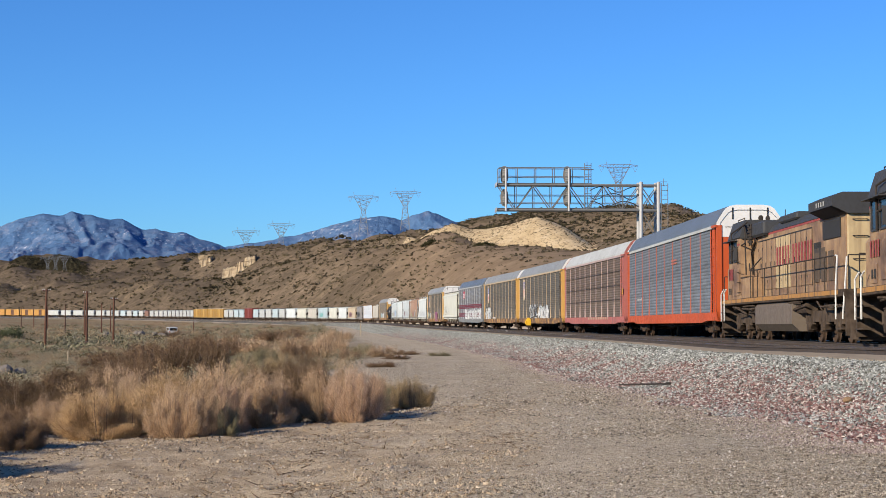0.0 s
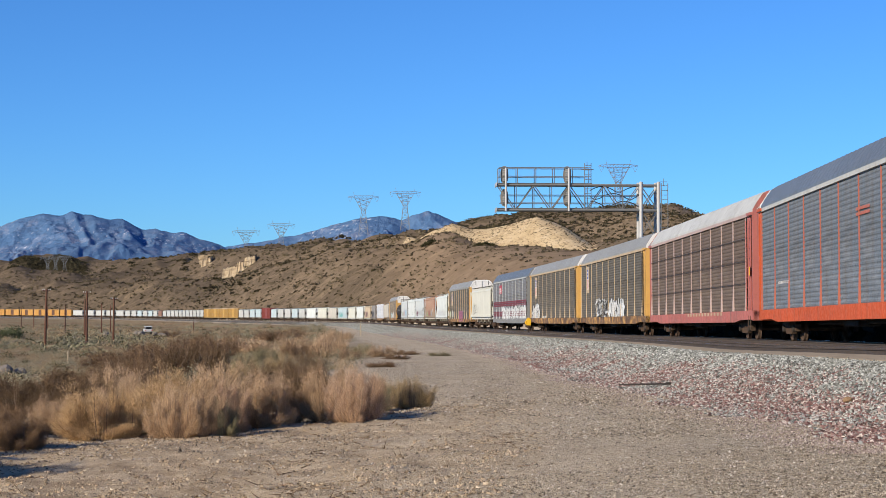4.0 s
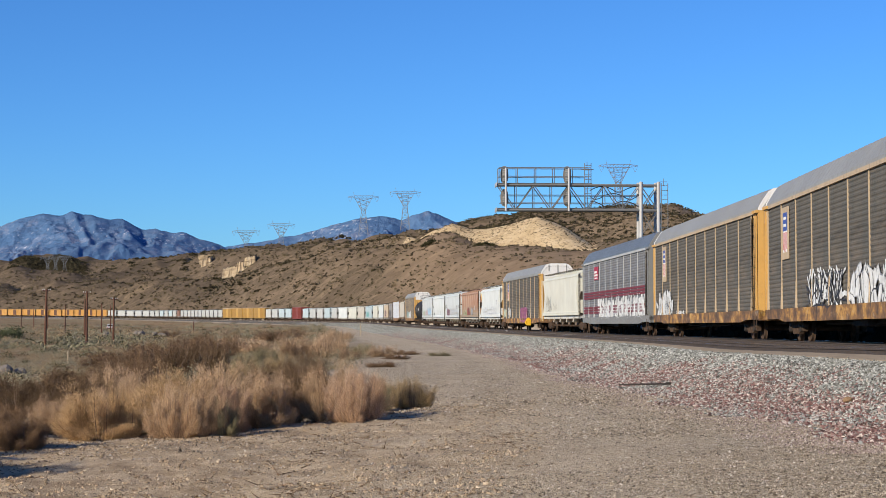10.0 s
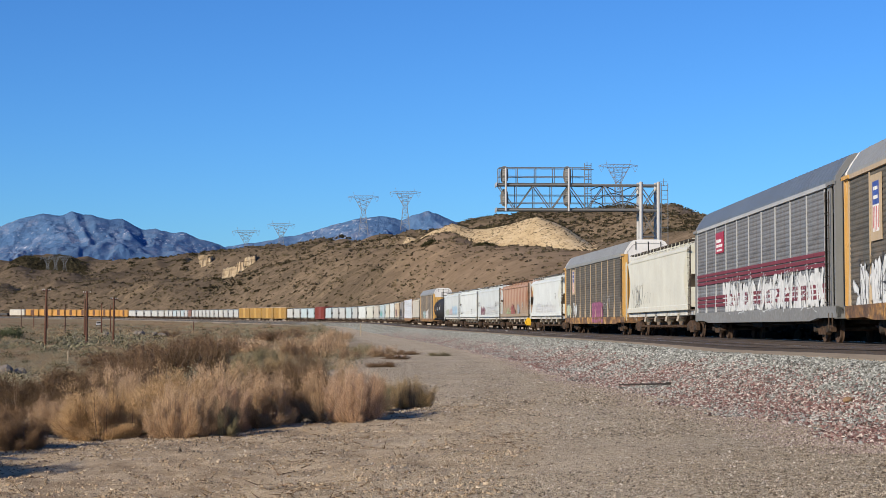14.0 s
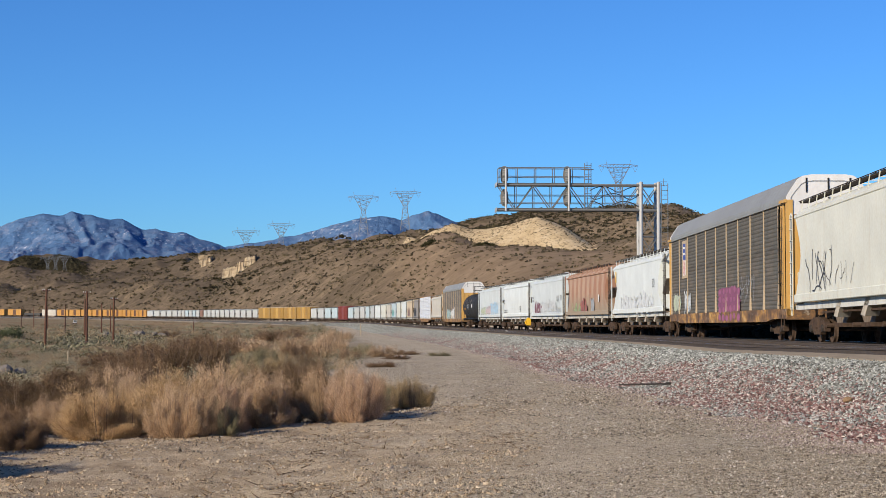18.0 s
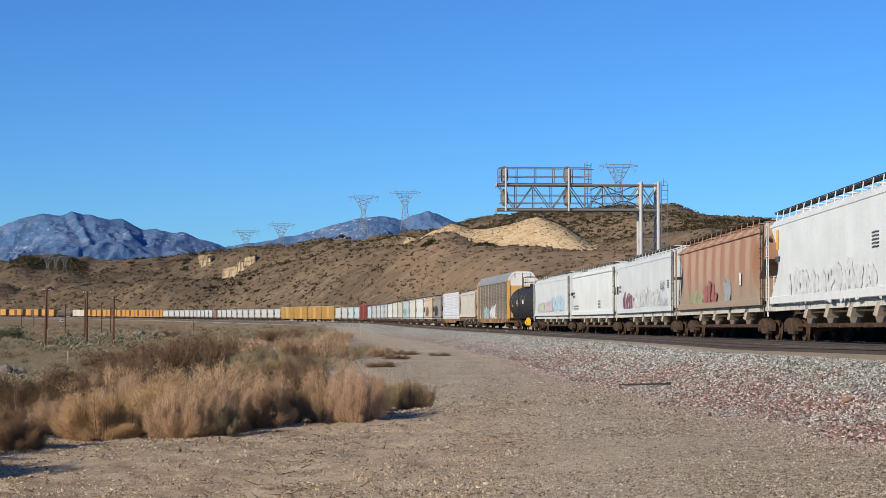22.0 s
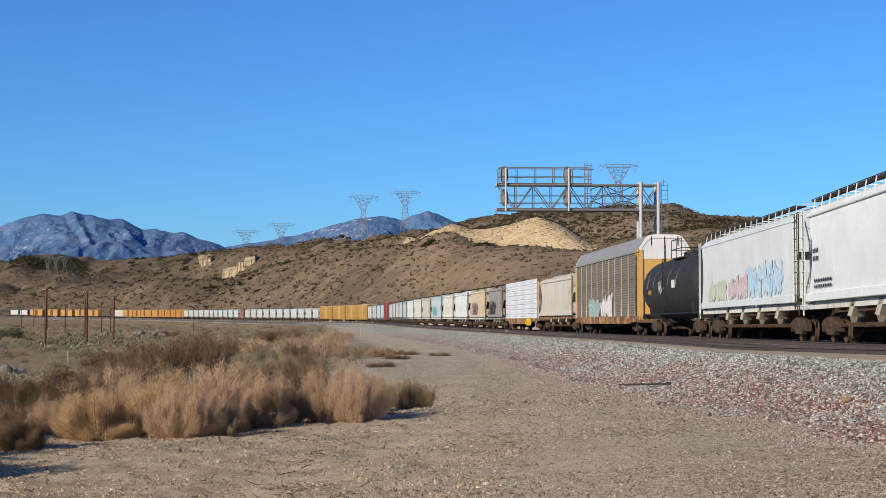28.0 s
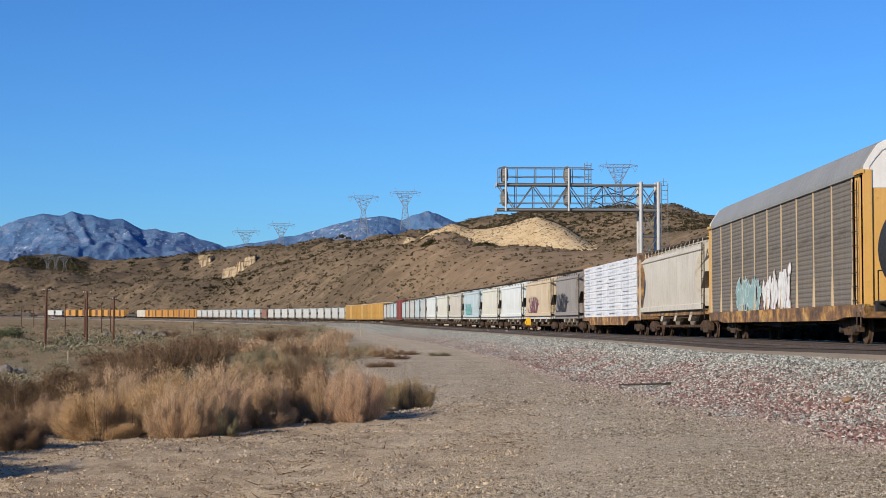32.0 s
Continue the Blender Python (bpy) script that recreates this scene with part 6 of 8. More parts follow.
    # walkway handrails
    for sy in (-1, 1):
        g = Geo().rod((-4.3, sy * 1.5, 2.68), (9.6, sy * 1.5, 2.68), 0.022, 5)
        for i in range(11):
            x = -4.3 + i * 1.39
            g.rod((x, sy * 1.5, 1.66), (x, sy * 1.5, 2.68), 0.02, 5)
        part("handrail", g, M_DARK, car)
        for e in (1, -1):
            if e < 0:
                part("step_handrail", Geo().rail([(-9.7, sy * 1.54, 2.1), (-9.95, sy * 1.58, 1.95), (-9.95, sy * 1.58, 0.75)], 0.03, 6), M_HANDW, car, "white step handrail")
                part("step_handrail", Geo().rail([(-10.5, sy * 1.5, 2.1), (-10.7, sy * 1.58, 1.9), (-10.7, sy * 1.58, 0.75)], 0.03, 6), M_HANDW, car, "white step handrail")
                part("steps", Geo().box(-10.8, min(sy * 1.2, sy * 1.58), 0.45, -10.0, max(sy * 1.2, sy * 1.58), 0.49).box(-10.8, min(sy * 1.2, sy * 1.58), 0.78, -10.0, max(sy * 1.2, sy * 1.58), 0.82).box(-10.8, min(sy * 1.2, sy * 1.58), 1.11, -10.0, max(sy * 1.2, sy * 1.58), 1.15), M_LUNDER, car)
                continue
            s = Geo().rail([(e * 9.65, sy * 1.5, 2.68), (e * 9.95, sy * 1.52, 2.66), (e * 10.0, sy * 1.55, 2.4), (e * 9.95, sy * 1.58, 1.7), (e * 9.95, sy * 1.58, 0.75)], 0.028, 6)
            part("step_handrail", s, M_HANDW, car, "white step handrail")
            s = Geo().rail([(e * 10.85, sy * 1.45, 2.6), (e * 10.85, sy * 1.5, 1.9), (e * 10.8, sy * 1.58, 0.75)], 0.028, 6)
            part("step_handrail", s, M_HANDW, car, "white step handrail")
            st = Geo()
            for k in range(4):
                st.box(min(e * 10.0, e * 10.8), min(sy * 1.2, sy * 1.58), 0.45 + k * 0.33, max(e * 10.0, e * 10.8), max(sy * 1.2, sy * 1.58), 0.49 + k * 0.33)
            st.box(min(e * 10.0, e * 10.8), min(sy * 1.18, sy * 1.2), 0.45, max(e * 10.0, e * 10.8), max(sy * 1.18, sy * 1.2), 1.6)
            part("steps", st, M_LUNDER, car)
    for e in (1, -1):
        part("pilot", Geo().prism([(-1.5, 0.25), (1.5, 0.25), (1.5, 1.45), (-1.5, 1.45)], e * 10.8, e * 10.95, "x"), M_LUNDER, car)
        part("plow", Geo().prism([(e * 10.95, 0.75), (e * 11.25, 0.14), (e * 10.95, 0.14)], -1.4, 1.4, "y"), M_LUNDER, car)
        g = Geo().rail([(e * 10.85, -1.4, 1.66), (e * 10.85, -1.4, 2.65), (e * 10.85, -0.4, 2.65), (e * 10.85, -0.4, 1.66)], 0.022, 5).rail([(e * 10.85, 1.4, 1.66), (e * 10.85, 1.4, 2.65), (e * 10.85, 0.4, 2.65), (e * 10.85, 0.4, 1.66)], 0.022, 5)
        part("end_rail", g, M_DARK, car)
        coupler(car, e * 11.0)
        loco_truck(car, e * 6.6)
    # the superstructure stands tall over the deck
    done = cached().setdefault("raised", set())
    for o in car.children_recursive:
        if o.data.name in done or o.name.startswith(("truck", "wheelset", "coupler")):
            continue
        done.add(o.data.name)
        z = o.matrix_basis.translation.z + (o.parent.matrix_basis.translation.z if o.parent is not car else 0.0)
        tall = 0.14 if o.name.split(".")[0] in ("cab", "cab_roof", "window", "window_frame", "windscreen", "nose", "sunshade", "mirror", "guard_frame", "horn", "aerial", "roof_rail") else 0.035
        for v in o.data.vertices:
            v.co.z += max(0.0, v.co.z + z - 1.66) * tall
    return car


def loco_truck(car, x):
    st = cached()
    w = truck_meshes()[4]
    if "ltruck" not in st:
        g = Geo()
        for sy in (-1.08, 1.08):
            poly = [(-2.5, 0.75), (-2.35, 1.05), (2.35, 1.05), (2.5, 0.75), (2.3, 0.42), (1.9, 0.42), (1.6, 0.68), (0.35, 0.68), (0.2, 0.42), (-0.2, 0.42), (-0.35, 0.68), (-1.6, 0.68), (-1.9, 0.42), (-2.3, 0.42)]
            g.prism(poly, sy - 0.1, sy + 0.1, "y")
            for bx in (-2.05, 0, 2.05):
                g.lathe([(0.17, -0.16), (0.2, 0.0), (0.15, 0.16)], "y", 10, (bx, sy, 0.52))
                g.rod((bx - 0.45, sy - 0.02, 0.6), (bx - 0.45, sy - 0.02, 0.95), 0.11, 8).rod((bx + 0.45, sy - 0.02, 0.6), (bx + 0.45, sy - 0.02, 0.95), 0.11, 8)
        g.box(-0.3, -1.1, 0.7, 0.3, 1.1, 1.3)
        st["ltruck"] = g.mesh("loco_truck")
    t = part("truck", st["ltruck"], M_LUNDER, car, "dusty three-axle power truck", (x, 0, 0))
    for sx in (-2.05, 0.0, 2.05):
        ws = part("wheelset", w, M_WHEEL, t, "", pose(sx, 0, 0.455))
        WHEELS.append((ws, sx))
# ---------------------------------------------------------------- the train, front to rear
M_ORANGE = paint("bright_orange_red_steel", (0.52, 0.085, 0.018), 0.45, 0.5, 0.9, (0.17, 0.05, 0.025), 0.4)
# blue and silver panels pass pale blue-grey for their level bands
M_BLUEGREY = perforated("blue_grey_panels", (0.135, 0.168, 0.208), (0.25, 0.28, 0.31))
M_REDSILL = paint("faded_red_steel", (0.42, 0.13, 0.11), 0.7, 0.6, 0.9, (0.15, 0.10, 0.08), 0.5)
M_BROWNPAN = perforated("brown_grey_panels", (0.125, 0.095, 0.083))
M_GREYPAN = perforated("warm_grey_panels", (0.100, 0.100, 0.092))
M_LTGREYPAN = perforated("light_grey_panels", (0.165, 0.156, 0.142))
M_SILVERPAN = perforated("silver_blue_panels", (0.175, 0.192, 0.215), (0.27, 0.29, 0.31))
M_RACKYEL = paint("faded_rack_yellow", (0.62, 0.36, 0.10), 0.35, 0.55, 0.7, (0.16, 0.10, 0.06), 0.35)
M_TANPOST = paint("pale_tan_posts", (0.47, 0.365, 0.24), 0.55, 0.6, 0.9)
M_REDPOST = paint("pale_red_posts", (0.44, 0.33, 0.30), 0.5)
M_GREYPOST = paint("pale_grey_posts", (0.42, 0.43, 0.43), 0.25)


def rusty_sill():
    """Old orange-yellow paint, broken by rust, soot and pale scuffs."""
    m = Mat("rusty_orange_sill", 0.75)
    a = m.noise(1.6, 7, 0.72, m.scaled(0.7, 0.7, 1.0))
    col = m.ramp(a, [(0.31, (0.05, 0.034, 0.025)), (0.43, (0.12, 0.07, 0.04)), (0.52, (0.235, 0.125, 0.05)), (0.60, (0.46, 0.25, 0.065)), (0.72, (0.52, 0.37, 0.19))])
    col = m.mix(m.span(m.noise(3.1, 6, 0.75), 0.60, 0.66, 0.0, 0.8), col, (0.40, 0.36, 0.30))
    col = m.mix(m.span(m.noise(7.0, 5, 0.7, m.scaled(1.0, 1.0, 0.3)), 0.55, 0.66, 0.0, 0.75), col, (0.05, 0.036, 0.026))
    m.color(col)
    m.bump(m.noise(25, 4), 0.15, 0.01)
    return m.m


M_SILL_OR = rusty_sill()
M_GREYSILL = paint("dusty_grey_sill", (0.21, 0.215, 0.21), 0.4)
M_BLUEROOF = paint("blue_grey_roof", (0.115, 0.14, 0.17), 0.25, 0.45)
M_WHITEROOF = paint("pale_grey_roof", (0.47, 0.48, 0.455), 0.45, 0.5, 0.9, (0.20, 0.185, 0.16))
M_DKPIPE = plain("black_rail_paint", (0.03, 0.03, 0.03), 0.6)
M_ORPOST = paint("dull_orange_posts", (0.40, 0.12, 0.075), 0.5)
M_CREAM = paint("cream_hopper_paint", (0.65, 0.655, 0.57), 0.25, 0.45, 0.6, (0.42, 0.29, 0.15))
M_HWHITE = paint("white_hopper_paint", (0.70, 0.745, 0.73), 0.16, 0.4, 0.6, (0.36, 0.33, 0.27))
M_FARWHITE = paint("dusty_white_hopper_paint", (0.50, 0.52, 0.505), 0.45, 0.5, 0.8)
M_HWHITE2 = paint("blue_white_hopper_paint", (0.62, 0.67, 0.67), 0.22, 0.4, 0.6, (0.30, 0.27, 0.22))
M_HGREY = paint("light_grey_hopper_paint", (0.52, 0.53, 0.51), 0.3, 0.5, 0.6)
M_HBLUE = paint("pale_blue_hopper_paint", (0.47, 0.57, 0.60), 0.3, 0.5, 0.6)
M_HDARK = paint("dirty_dark_hopper_paint", (0.27, 0.255, 0.24), 0.5, 0.6, 0.9)
M_HTAN = paint("tan_yellow_hopper_paint", (0.58, 0.475, 0.33), 0.3, 0.5, 0.7)
M_HBEIGE = paint("grey_beige_hopper_paint", (0.55, 0.52, 0.45), 0.35, 0.5, 0.7)
M_WFRAME = paint("white_frame_paint", (0.60, 0.60, 0.56), 0.45, 0.6, 0.8)
M_TANKBLACK = paint("black_tank_paint", (0.016, 0.016, 0.016), 0.25, 0.72, 0.4, (0.05, 0.046, 0.042))
M_BOXYEL = paint("yellow_boxcar_paint", (0.54, 0.33, 0.085), 0.6, 0.5, 0.9, (0.20, 0.12, 0.05))
M_BOXPANEL = paint("olive_gold_boxcar_paint", (0.33, 0.20, 0.055), 0.6, 0.5, 0.9, (0.16, 0.10, 0.045))
M_BOXYEL2 = paint("orange_yellow_boxcar_paint", (0.55, 0.30, 0.08), 0.5, 0.5, 0.8, (0.25, 0.13, 0.06))
M_BOXRED = paint("dark_red_boxcar_paint", (0.22, 0.05, 0.04), 0.3)
M_BOXBROWN = paint("brown_hopper_paint", (0.24, 0.13, 0.09), 0.3)
M_BOXDOOR = plain("dark_brown_door", (0.11, 0.06, 0.04), 0.7)
M_WRAP = Mat("white_plastic_wrap", 0.35)
M_WRAP.color(M_WRAP.mix(M_WRAP.span(M_WRAP.noise(1.2, 5), 0.35, 0.7), (0.80, 0.82, 0.84), (0.62, 0.66, 0.72))).bump(M_WRAP.noise(1.8, 6, 0.65), 0.9, 0.16)
M_WRAP = M_WRAP.m
M_LOWGREY = plain("dark_low_wagon_steel", (0.07, 0.068, 0.065), 0.8)


M_PALEPRINT = plain("pale_grey_print", (0.56, 0.60, 0.66), 0.5)


def rust_stripes():
    """Primer brown with pale rust bands that follow the ribs."""
    m = Mat("rust_brown_hopper_paint", 0.7)
    w = m.n("ShaderNodeTexWave", Scale=0.145, Distortion=0.9, Detail=2.0)
    w.bands_direction = "X"
    m.link(m.co, w.inputs["Vector"])
    sep = m.n("ShaderNodeSeparateXYZ")
    m.link(m.co, sep.inputs["Vector"])
    high = m.math("MULTIPLY", m.span(sep.outputs["Z"], 1.6, 2.9), m.span(m.noise(1.4, 5), 0.3, 0.6, 0.7, 1.0))
    band = m.mix(m.span(w.outputs["Fac"], 0.25, 0.75), (0.33, 0.165, 0.10), (0.42, 0.28, 0.195))
    col = m.mix(high, (0.31, 0.245, 0.175), band)
    col = m.mix(m.span(m.noise(2.5, 6, 0.7), 0.55, 0.8, 0, 0.5), col, (0.20, 0.11, 0.065))
    m.color(col)
    m.bump(m.noise(20, 4), 0.1, 0.01)
    return m.m


M_HBROWN = rust_stripes()


def place(car, front, length, half):
    """Notes the wagon whose front coupling stands at s = front at 0 s."""
    ROLLING.append((car, front + length / 2, half))
    return front + length


s_at = -46.0
s_at = place(locomotive("dirty yellow and grey diesel locomotive at the train's head"), s_at - 0.2, 23.1, 6.6)
s_at = place(locomotive("faded dusty yellow diesel locomotive with dark roof"), -22.95, 22.9, 6.6)
s_at = -0.05
# six auto carriers, one hopper among them
c1 = autorack("orange auto carrier wagon with blue-grey ribbed panels", M_ORANGE, M_BLUEGREY, M_ORPOST, M_ORANGE, M_WHITEROOF, M_BLUEROOF, 10, 1, None, M_ORANGE, True, 0.04)
bars(c1, 2.6, 3.85, 3.0, 0.09, 1, M_ORPOST, -1.505, 2, "emblem")
bars(c1, -9.0, 2.05, 2.0, 0.10, 10, M_HANDW, -1.505)
words(c1, "EXCESS HEIGHT CAR", 0.092, M_BAR_DARK, pose(13.622, -0.68, 4.92, 90, 0, 90))
s_at = place(c1, s_at, 28.58, 10.05)
c2 = autorack("faded red auto carrier wagon with dark dusty panels", M_REDSILL, M_BROWNPAN, M_REDPOST, M_REDSILL, M_REDPOST, M_WHITEROOF, 10, 2, M_DKPIPE, M_REDSILL, False, 0.065)
bars(c2, 13.0, 2.55, 0.6, 0.35, 1, M_YELLOW, -1.535, 1, "reflector_panel")
bars(c2, 3.0, 1.0, 9.0, 0.14, 12, M_TANPOST, -1.53)
s_at = place(c2, s_at, 28.59, 10.05)
for k, (L, panel, post) in enumerate(((28.60, M_GREYPAN, M_TANPOST), (28.61, M_GREYPAN, M_TANPOST))):
    c = autorack("yellow auto carrier wagon with grey ribbed panels and graffiti", M_SILL_OR, panel, post, M_RACKYEL, post, M_GALV, 10, 3 + k, None, M_DARK, True, 0.05)
    p = part("emblem_panel", Geo().box(-10.35, -1.520, 2.9, -9.15, -1.495, 4.75), M_TANPOST, c, "pale panel with a blue and red shield shape")
    part("shield", Geo().prism([(-10.1, 4.55), (-9.4, 4.55), (-9.4, 3.9), (-10.1, 3.9)], -1.526, -1.521, "y"), M_BAR_BLUE, p)
    part("shield_field", Geo().box(-10.1, -1.524, 3.15, -9.4, -1.5205, 3.9), M_BAR_WHITE, p)
    part("shield_stripes", Geo().box(-10.06, -1.528, 3.25, -10.0, -1.521, 3.85).box(-9.88, -1.528, 3.17, -9.82, -1.521, 3.85).box(-9.68, -1.528, 3.17, -9.62, -1.521, 3.85).box(-9.50, -1.528, 3.25, -9.44, -1.521, 3.85), M_BAR_RED, p)
    part("shield_bars", Geo().box(-9.98, -1.532, 4.30, -9.52, -1.527, 4.40).box(-9.98, -1.532, 4.05, -9.52, -1.527, 4.15), M_BAR_WHITE, p)
    if k == 0:
        scrawl(c, -3.5, 1.05, 4.6, 1.35, "white", -1.506, 4, 11, 0.16)
        letters(c, 3.2, 0.9, 6.2, 1.5, "white", "grey", -1.509, 6, 12)
        scrawl(c, -3.5, 1.0, 4.4, 1.3, "black", -1.514, 4, 13, 0.09)
        scrawl(c, 3.2, 1.0, 6.0, 1.3, "black", -1.514, 2, 14, 0.05)
    else:
        letters(c, -9.7, 0.85, 5.0, 1.8, "white", "grey", -1.509, 6, 15)
        scrawl(c, -9.5, 0.95, 5.2, 1.7, "black", -1.514, 2, 16, 0.06)
        scrawl(c, -4.8, 0.85, 2.4, 0.5, "white", -1.492, 4, 17, 0.08)
    s_at = place(c, s_at, L, 10.05)
c5 = autorack("silver-grey auto carrier wagon with maroon stripes and white graffiti", M_GREYSILL, M_SILVERPAN, M_GREYPOST, M_GREYSILL, M_GREYPOST, M_BLUEROOF, 10, 5, None, M_DARK, False)
for z in (1.40, 1.58, 1.76, 2.42, 2.60, 2.78):
    part("stripe", Geo().box(-13.0, -1.518, z, 12.4, -1.515, z + 0.13), plain("maroon_stripe_paint", (0.17, 0.035, 0.05), 0.7), c5)
p5 = part("emblem_panel", Geo().box(-7.9, -1.520, 3.72, -6.0, -1.495, 4.62), plain("maroon_red_panel", (0.36, 0.03, 0.06), 0.5), c5, "maroon red panel with white bars")
part("emblem_bars", Geo().box(-7.7, -1.526, 4.18, -6.5, -1.521, 4.32).box(-7.7, -1.526, 3.98, -6.2, -1.521, 4.10).box(-7.6, -1.526, 3.80, -6.3, -1.521, 3.88), M_BAR_WHITE, p5)
letters(c5, -2.4, 0.95, 6.8, 1.6, "white", "pale grey", -1.509, 9, 21)
letters(c5, 6.9, 0.95, 10.4, 1.65, "white", "pale grey", -1.509, 14, 22)
scrawl(c5, 2.6, 0.95, 16.0, 1.7, "grey", -1.517, 1, 24, 0.08)
scrawl(c5, 2.6, 1.0, 15.0, 1.5, "pale grey", -1.516, 2, 23, 0.05)
s_at = place(c5, s_at, 28.60, 10.05)
h1 = hopper("cream covered hopper wagon with dark roof walkway", 21.1, M_CREAM, M_WFRAME, 4, 4.72, 0.9, 0, 1, flat=True)
scrawl(h1, -5.6, 1.55, 3.6, 1.5, "black", -1.566, 2, 31, 0.06)
scrawl(h1, -2.6, 1.75, 2.2, 0.8, "black", -1.566, 1, 32, 0.05)
s_at = place(h1, s_at, 21.69, 8.45)
c6 = autorack("yellow auto carrier wagon with grey-brown panels and pink graffiti", M_SILL_OR, M_GREYPAN, M_TANPOST, M_RACKYEL, M_GALV, M_GALV, 10, 7, None, M_DARK, True)
p = part("emblem_panel", Geo().box(-9.5, -1.520, 2.9, -8.2, -1.495, 4.75), M_TANPOST, c6, "pale panel with a blue shield shape")
part("shield", Geo().prism([(-9.2, 4.6), (-8.45, 4.6), (-8.45, 3.8), (-9.2, 3.8)], -1.526, -1.521, "y"), M_BAR_BLUE, p)
part("shield_field", Geo().box(-9.2, -1.524, 3.05, -8.45, -1.5205, 3.8), M_BAR_WHITE, p)
part("shield_stripes", Geo().box(-9.16, -1.528, 3.15, -9.10, -1.5245, 3.78).box(-8.98, -1.528, 3.07, -8.92, -1.5245, 3.78).box(-8.80, -1.528, 3.07, -8.74, -1.5245, 3.78).box(-8.62, -1.528, 3.15, -8.56, -1.5245, 3.78), M_BAR_RED, p)
part("shield_bars", Geo().box(-9.1, -1.532, 4.35, -8.55, -1.527, 4.45).box(-9.1, -1.532, 4.05, -8.55, -1.527, 4.15), M_BAR_WHITE, p)
bubbles(c6, 2.7, 0.74, 4.9, 1.45, "pink", "magenta", "maroon", -1.519, 6, 4, 40)
letters(c6, -11.3, 1.28, 2.2, 1.0, "pale green", "grey", -1.497, 4, 42)
letters(c6, -7.9, 1.2, 1.7, 1.1, "pale grey", "grey", -1.497, 4, 43)
scrawl(c6, 6.5, 1.4, 3.4, 1.2, "grey", -1.492, 2, 44, 0.05)
s_at = place(c6, s_at, 28.60, 10.05)
M_PLATE = plain("yellow_placard_paint", (0.75, 0.45, 0.04), 0.5)
h2 = hopper("white covered hopper wagon with faded graffiti", 19.6, M_HWHITE, M_WFRAME, 4, 4.62, 1.5, flat=True)
letters(h2, 0.4, 1.30, 11.6, 1.15, "faint grey", "faint grey", -1.573, 11, 51)
bars(h2, -7.6, 3.3, 0.7, 0.7, 1, M_PLATE, -1.575, 1, "placard")
bars(h2, -7.6, 2.85, 0.9, 0.2, 5, M_BAR_DARK, -1.575)
bars(h2, 6.2, 3.1, 0.8, 0.06, 6, M_BAR_DARK, -1.575, 5)
s_at = place(h2, s_at, 20.15, 7.7)
h3 = hopper("rust-brown ribbed hopper wagon with pale bands", 21.2, M_HBROWN, M_HBEIGE, 4, 4.60, 1.35, 9)
letters(h3, -0.6, 1.45, 2.7, 1.15, "red", "maroon", -1.573, 3, 61)
letters(h3, 3.4, 1.5, 1.7, 1.15, "grey", "grey", -1.573, 2, 62)
scrawl(h3, -3.5, 1.55, 6.0, 0.7, "green", -1.532, 4, 63, 0.10)
bars(h3, 6.4, 2.2, 0.6, 0.5, 1, M_BAR_WHITE, -1.62, 1, "placard")
s_at = place(h3, s_at, 21.82, 8.5)
h4 = hopper("white covered hopper wagon with grey and maroon graffiti", 20.2, M_HWHITE2, M_WFRAME, 4, 4.62, 0.3, 0, 4, flat=True)
letters(h4, -4.7, 1.38, 3.4, 1.35, "maroon", "pale pink", -1.573, 3, 71)
letters(h4, -0.9, 1.55, 3.6, 1.0, "faint grey", "pale grey", -1.573, 4, 70)
letters(h4, 3.4, 1.5, 4.6, 1.2, "faint grey", "pale grey", -1.573, 4, 72)
scrawl(h4, 3.4, 1.5, 9.0, 1.1, "pale grey", -1.605, 2, 73, 0.035)
scrawl(h4, 6.9, 2.4, 1.2, 0.6, "black", -1.605, 3, 74, 0.05)
scrawl(h4, 7.6, 1.55, 2.2, 0.5, "grey", -1.605, 3, 75, 0.03)
bars(h4, 8.6, 2.9, 0.9, 0.05, 1, M_BAR_DARK, -1.575, 5)
bars(h4, -8.2, 2.9, 0.9, 0.16, 6, M_BAR_DARK, -1.575, 2)
s_at = place(h4, s_at, 20.79, 8.0)
h5 = hopper("clean white covered hopper wagon", 20.4, M_HWHITE, M_WFRAME, 4, 4.62, 0.8)
bars(h5, -8.0, 2.9, 0.9, 0.15, 4, M_BAR_DARK, -1.575, 2)
bars(h5, -7.0, 1.95, 2.6, 0.11, 8, M_BAR_DARK, -1.575, 2)
bars(h5, 4.0, 2.2, 1.0, 0.12, 6, M_BAR_DARK, -1.575, 3)
s_at = place(h5, s_at, 21.04, 8.1)
h6 = hopper("white covered hopper wagon with light blue graffiti", 20.7, M_HWHITE2, M_WFRAME, 4, 4.62, 0.3, 0, 6, flat=True)
letters(h6, 4.6, 1.5, 6.2, 1.6, "pale blue", "pale grey", -1.573, 8, 81)
letters(h6, -5.2, 1.5, 4.4, 1.1, "pale green", "faint grey", -1.573, 6, 83)
letters(h6, -0.6, 1.5, 4.4, 1.1, "pale pink", "faint grey", -1.573, 6, 84)
s_at = place(h6, s_at, 21.28, 8.25)
tk = tank_wagon("glossy black tank wagon with end platform", 17.6, M_TANKBLACK)
scrawl(tk, -1.2, 2.25, 1.5, 0.7, "pale grey", -1.655, 3, 99, 0.07)
s_at = place(tk, s_at, 17.93, 6.45)
c7 = autorack("yellow auto carrier wagon with light grey panels and white graffiti", M_SILL_OR, M_LTGREYPAN, M_TANPOST, M_RACKYEL, M_GALV, M_GALV, 10, 9, None, M_DARK, True)
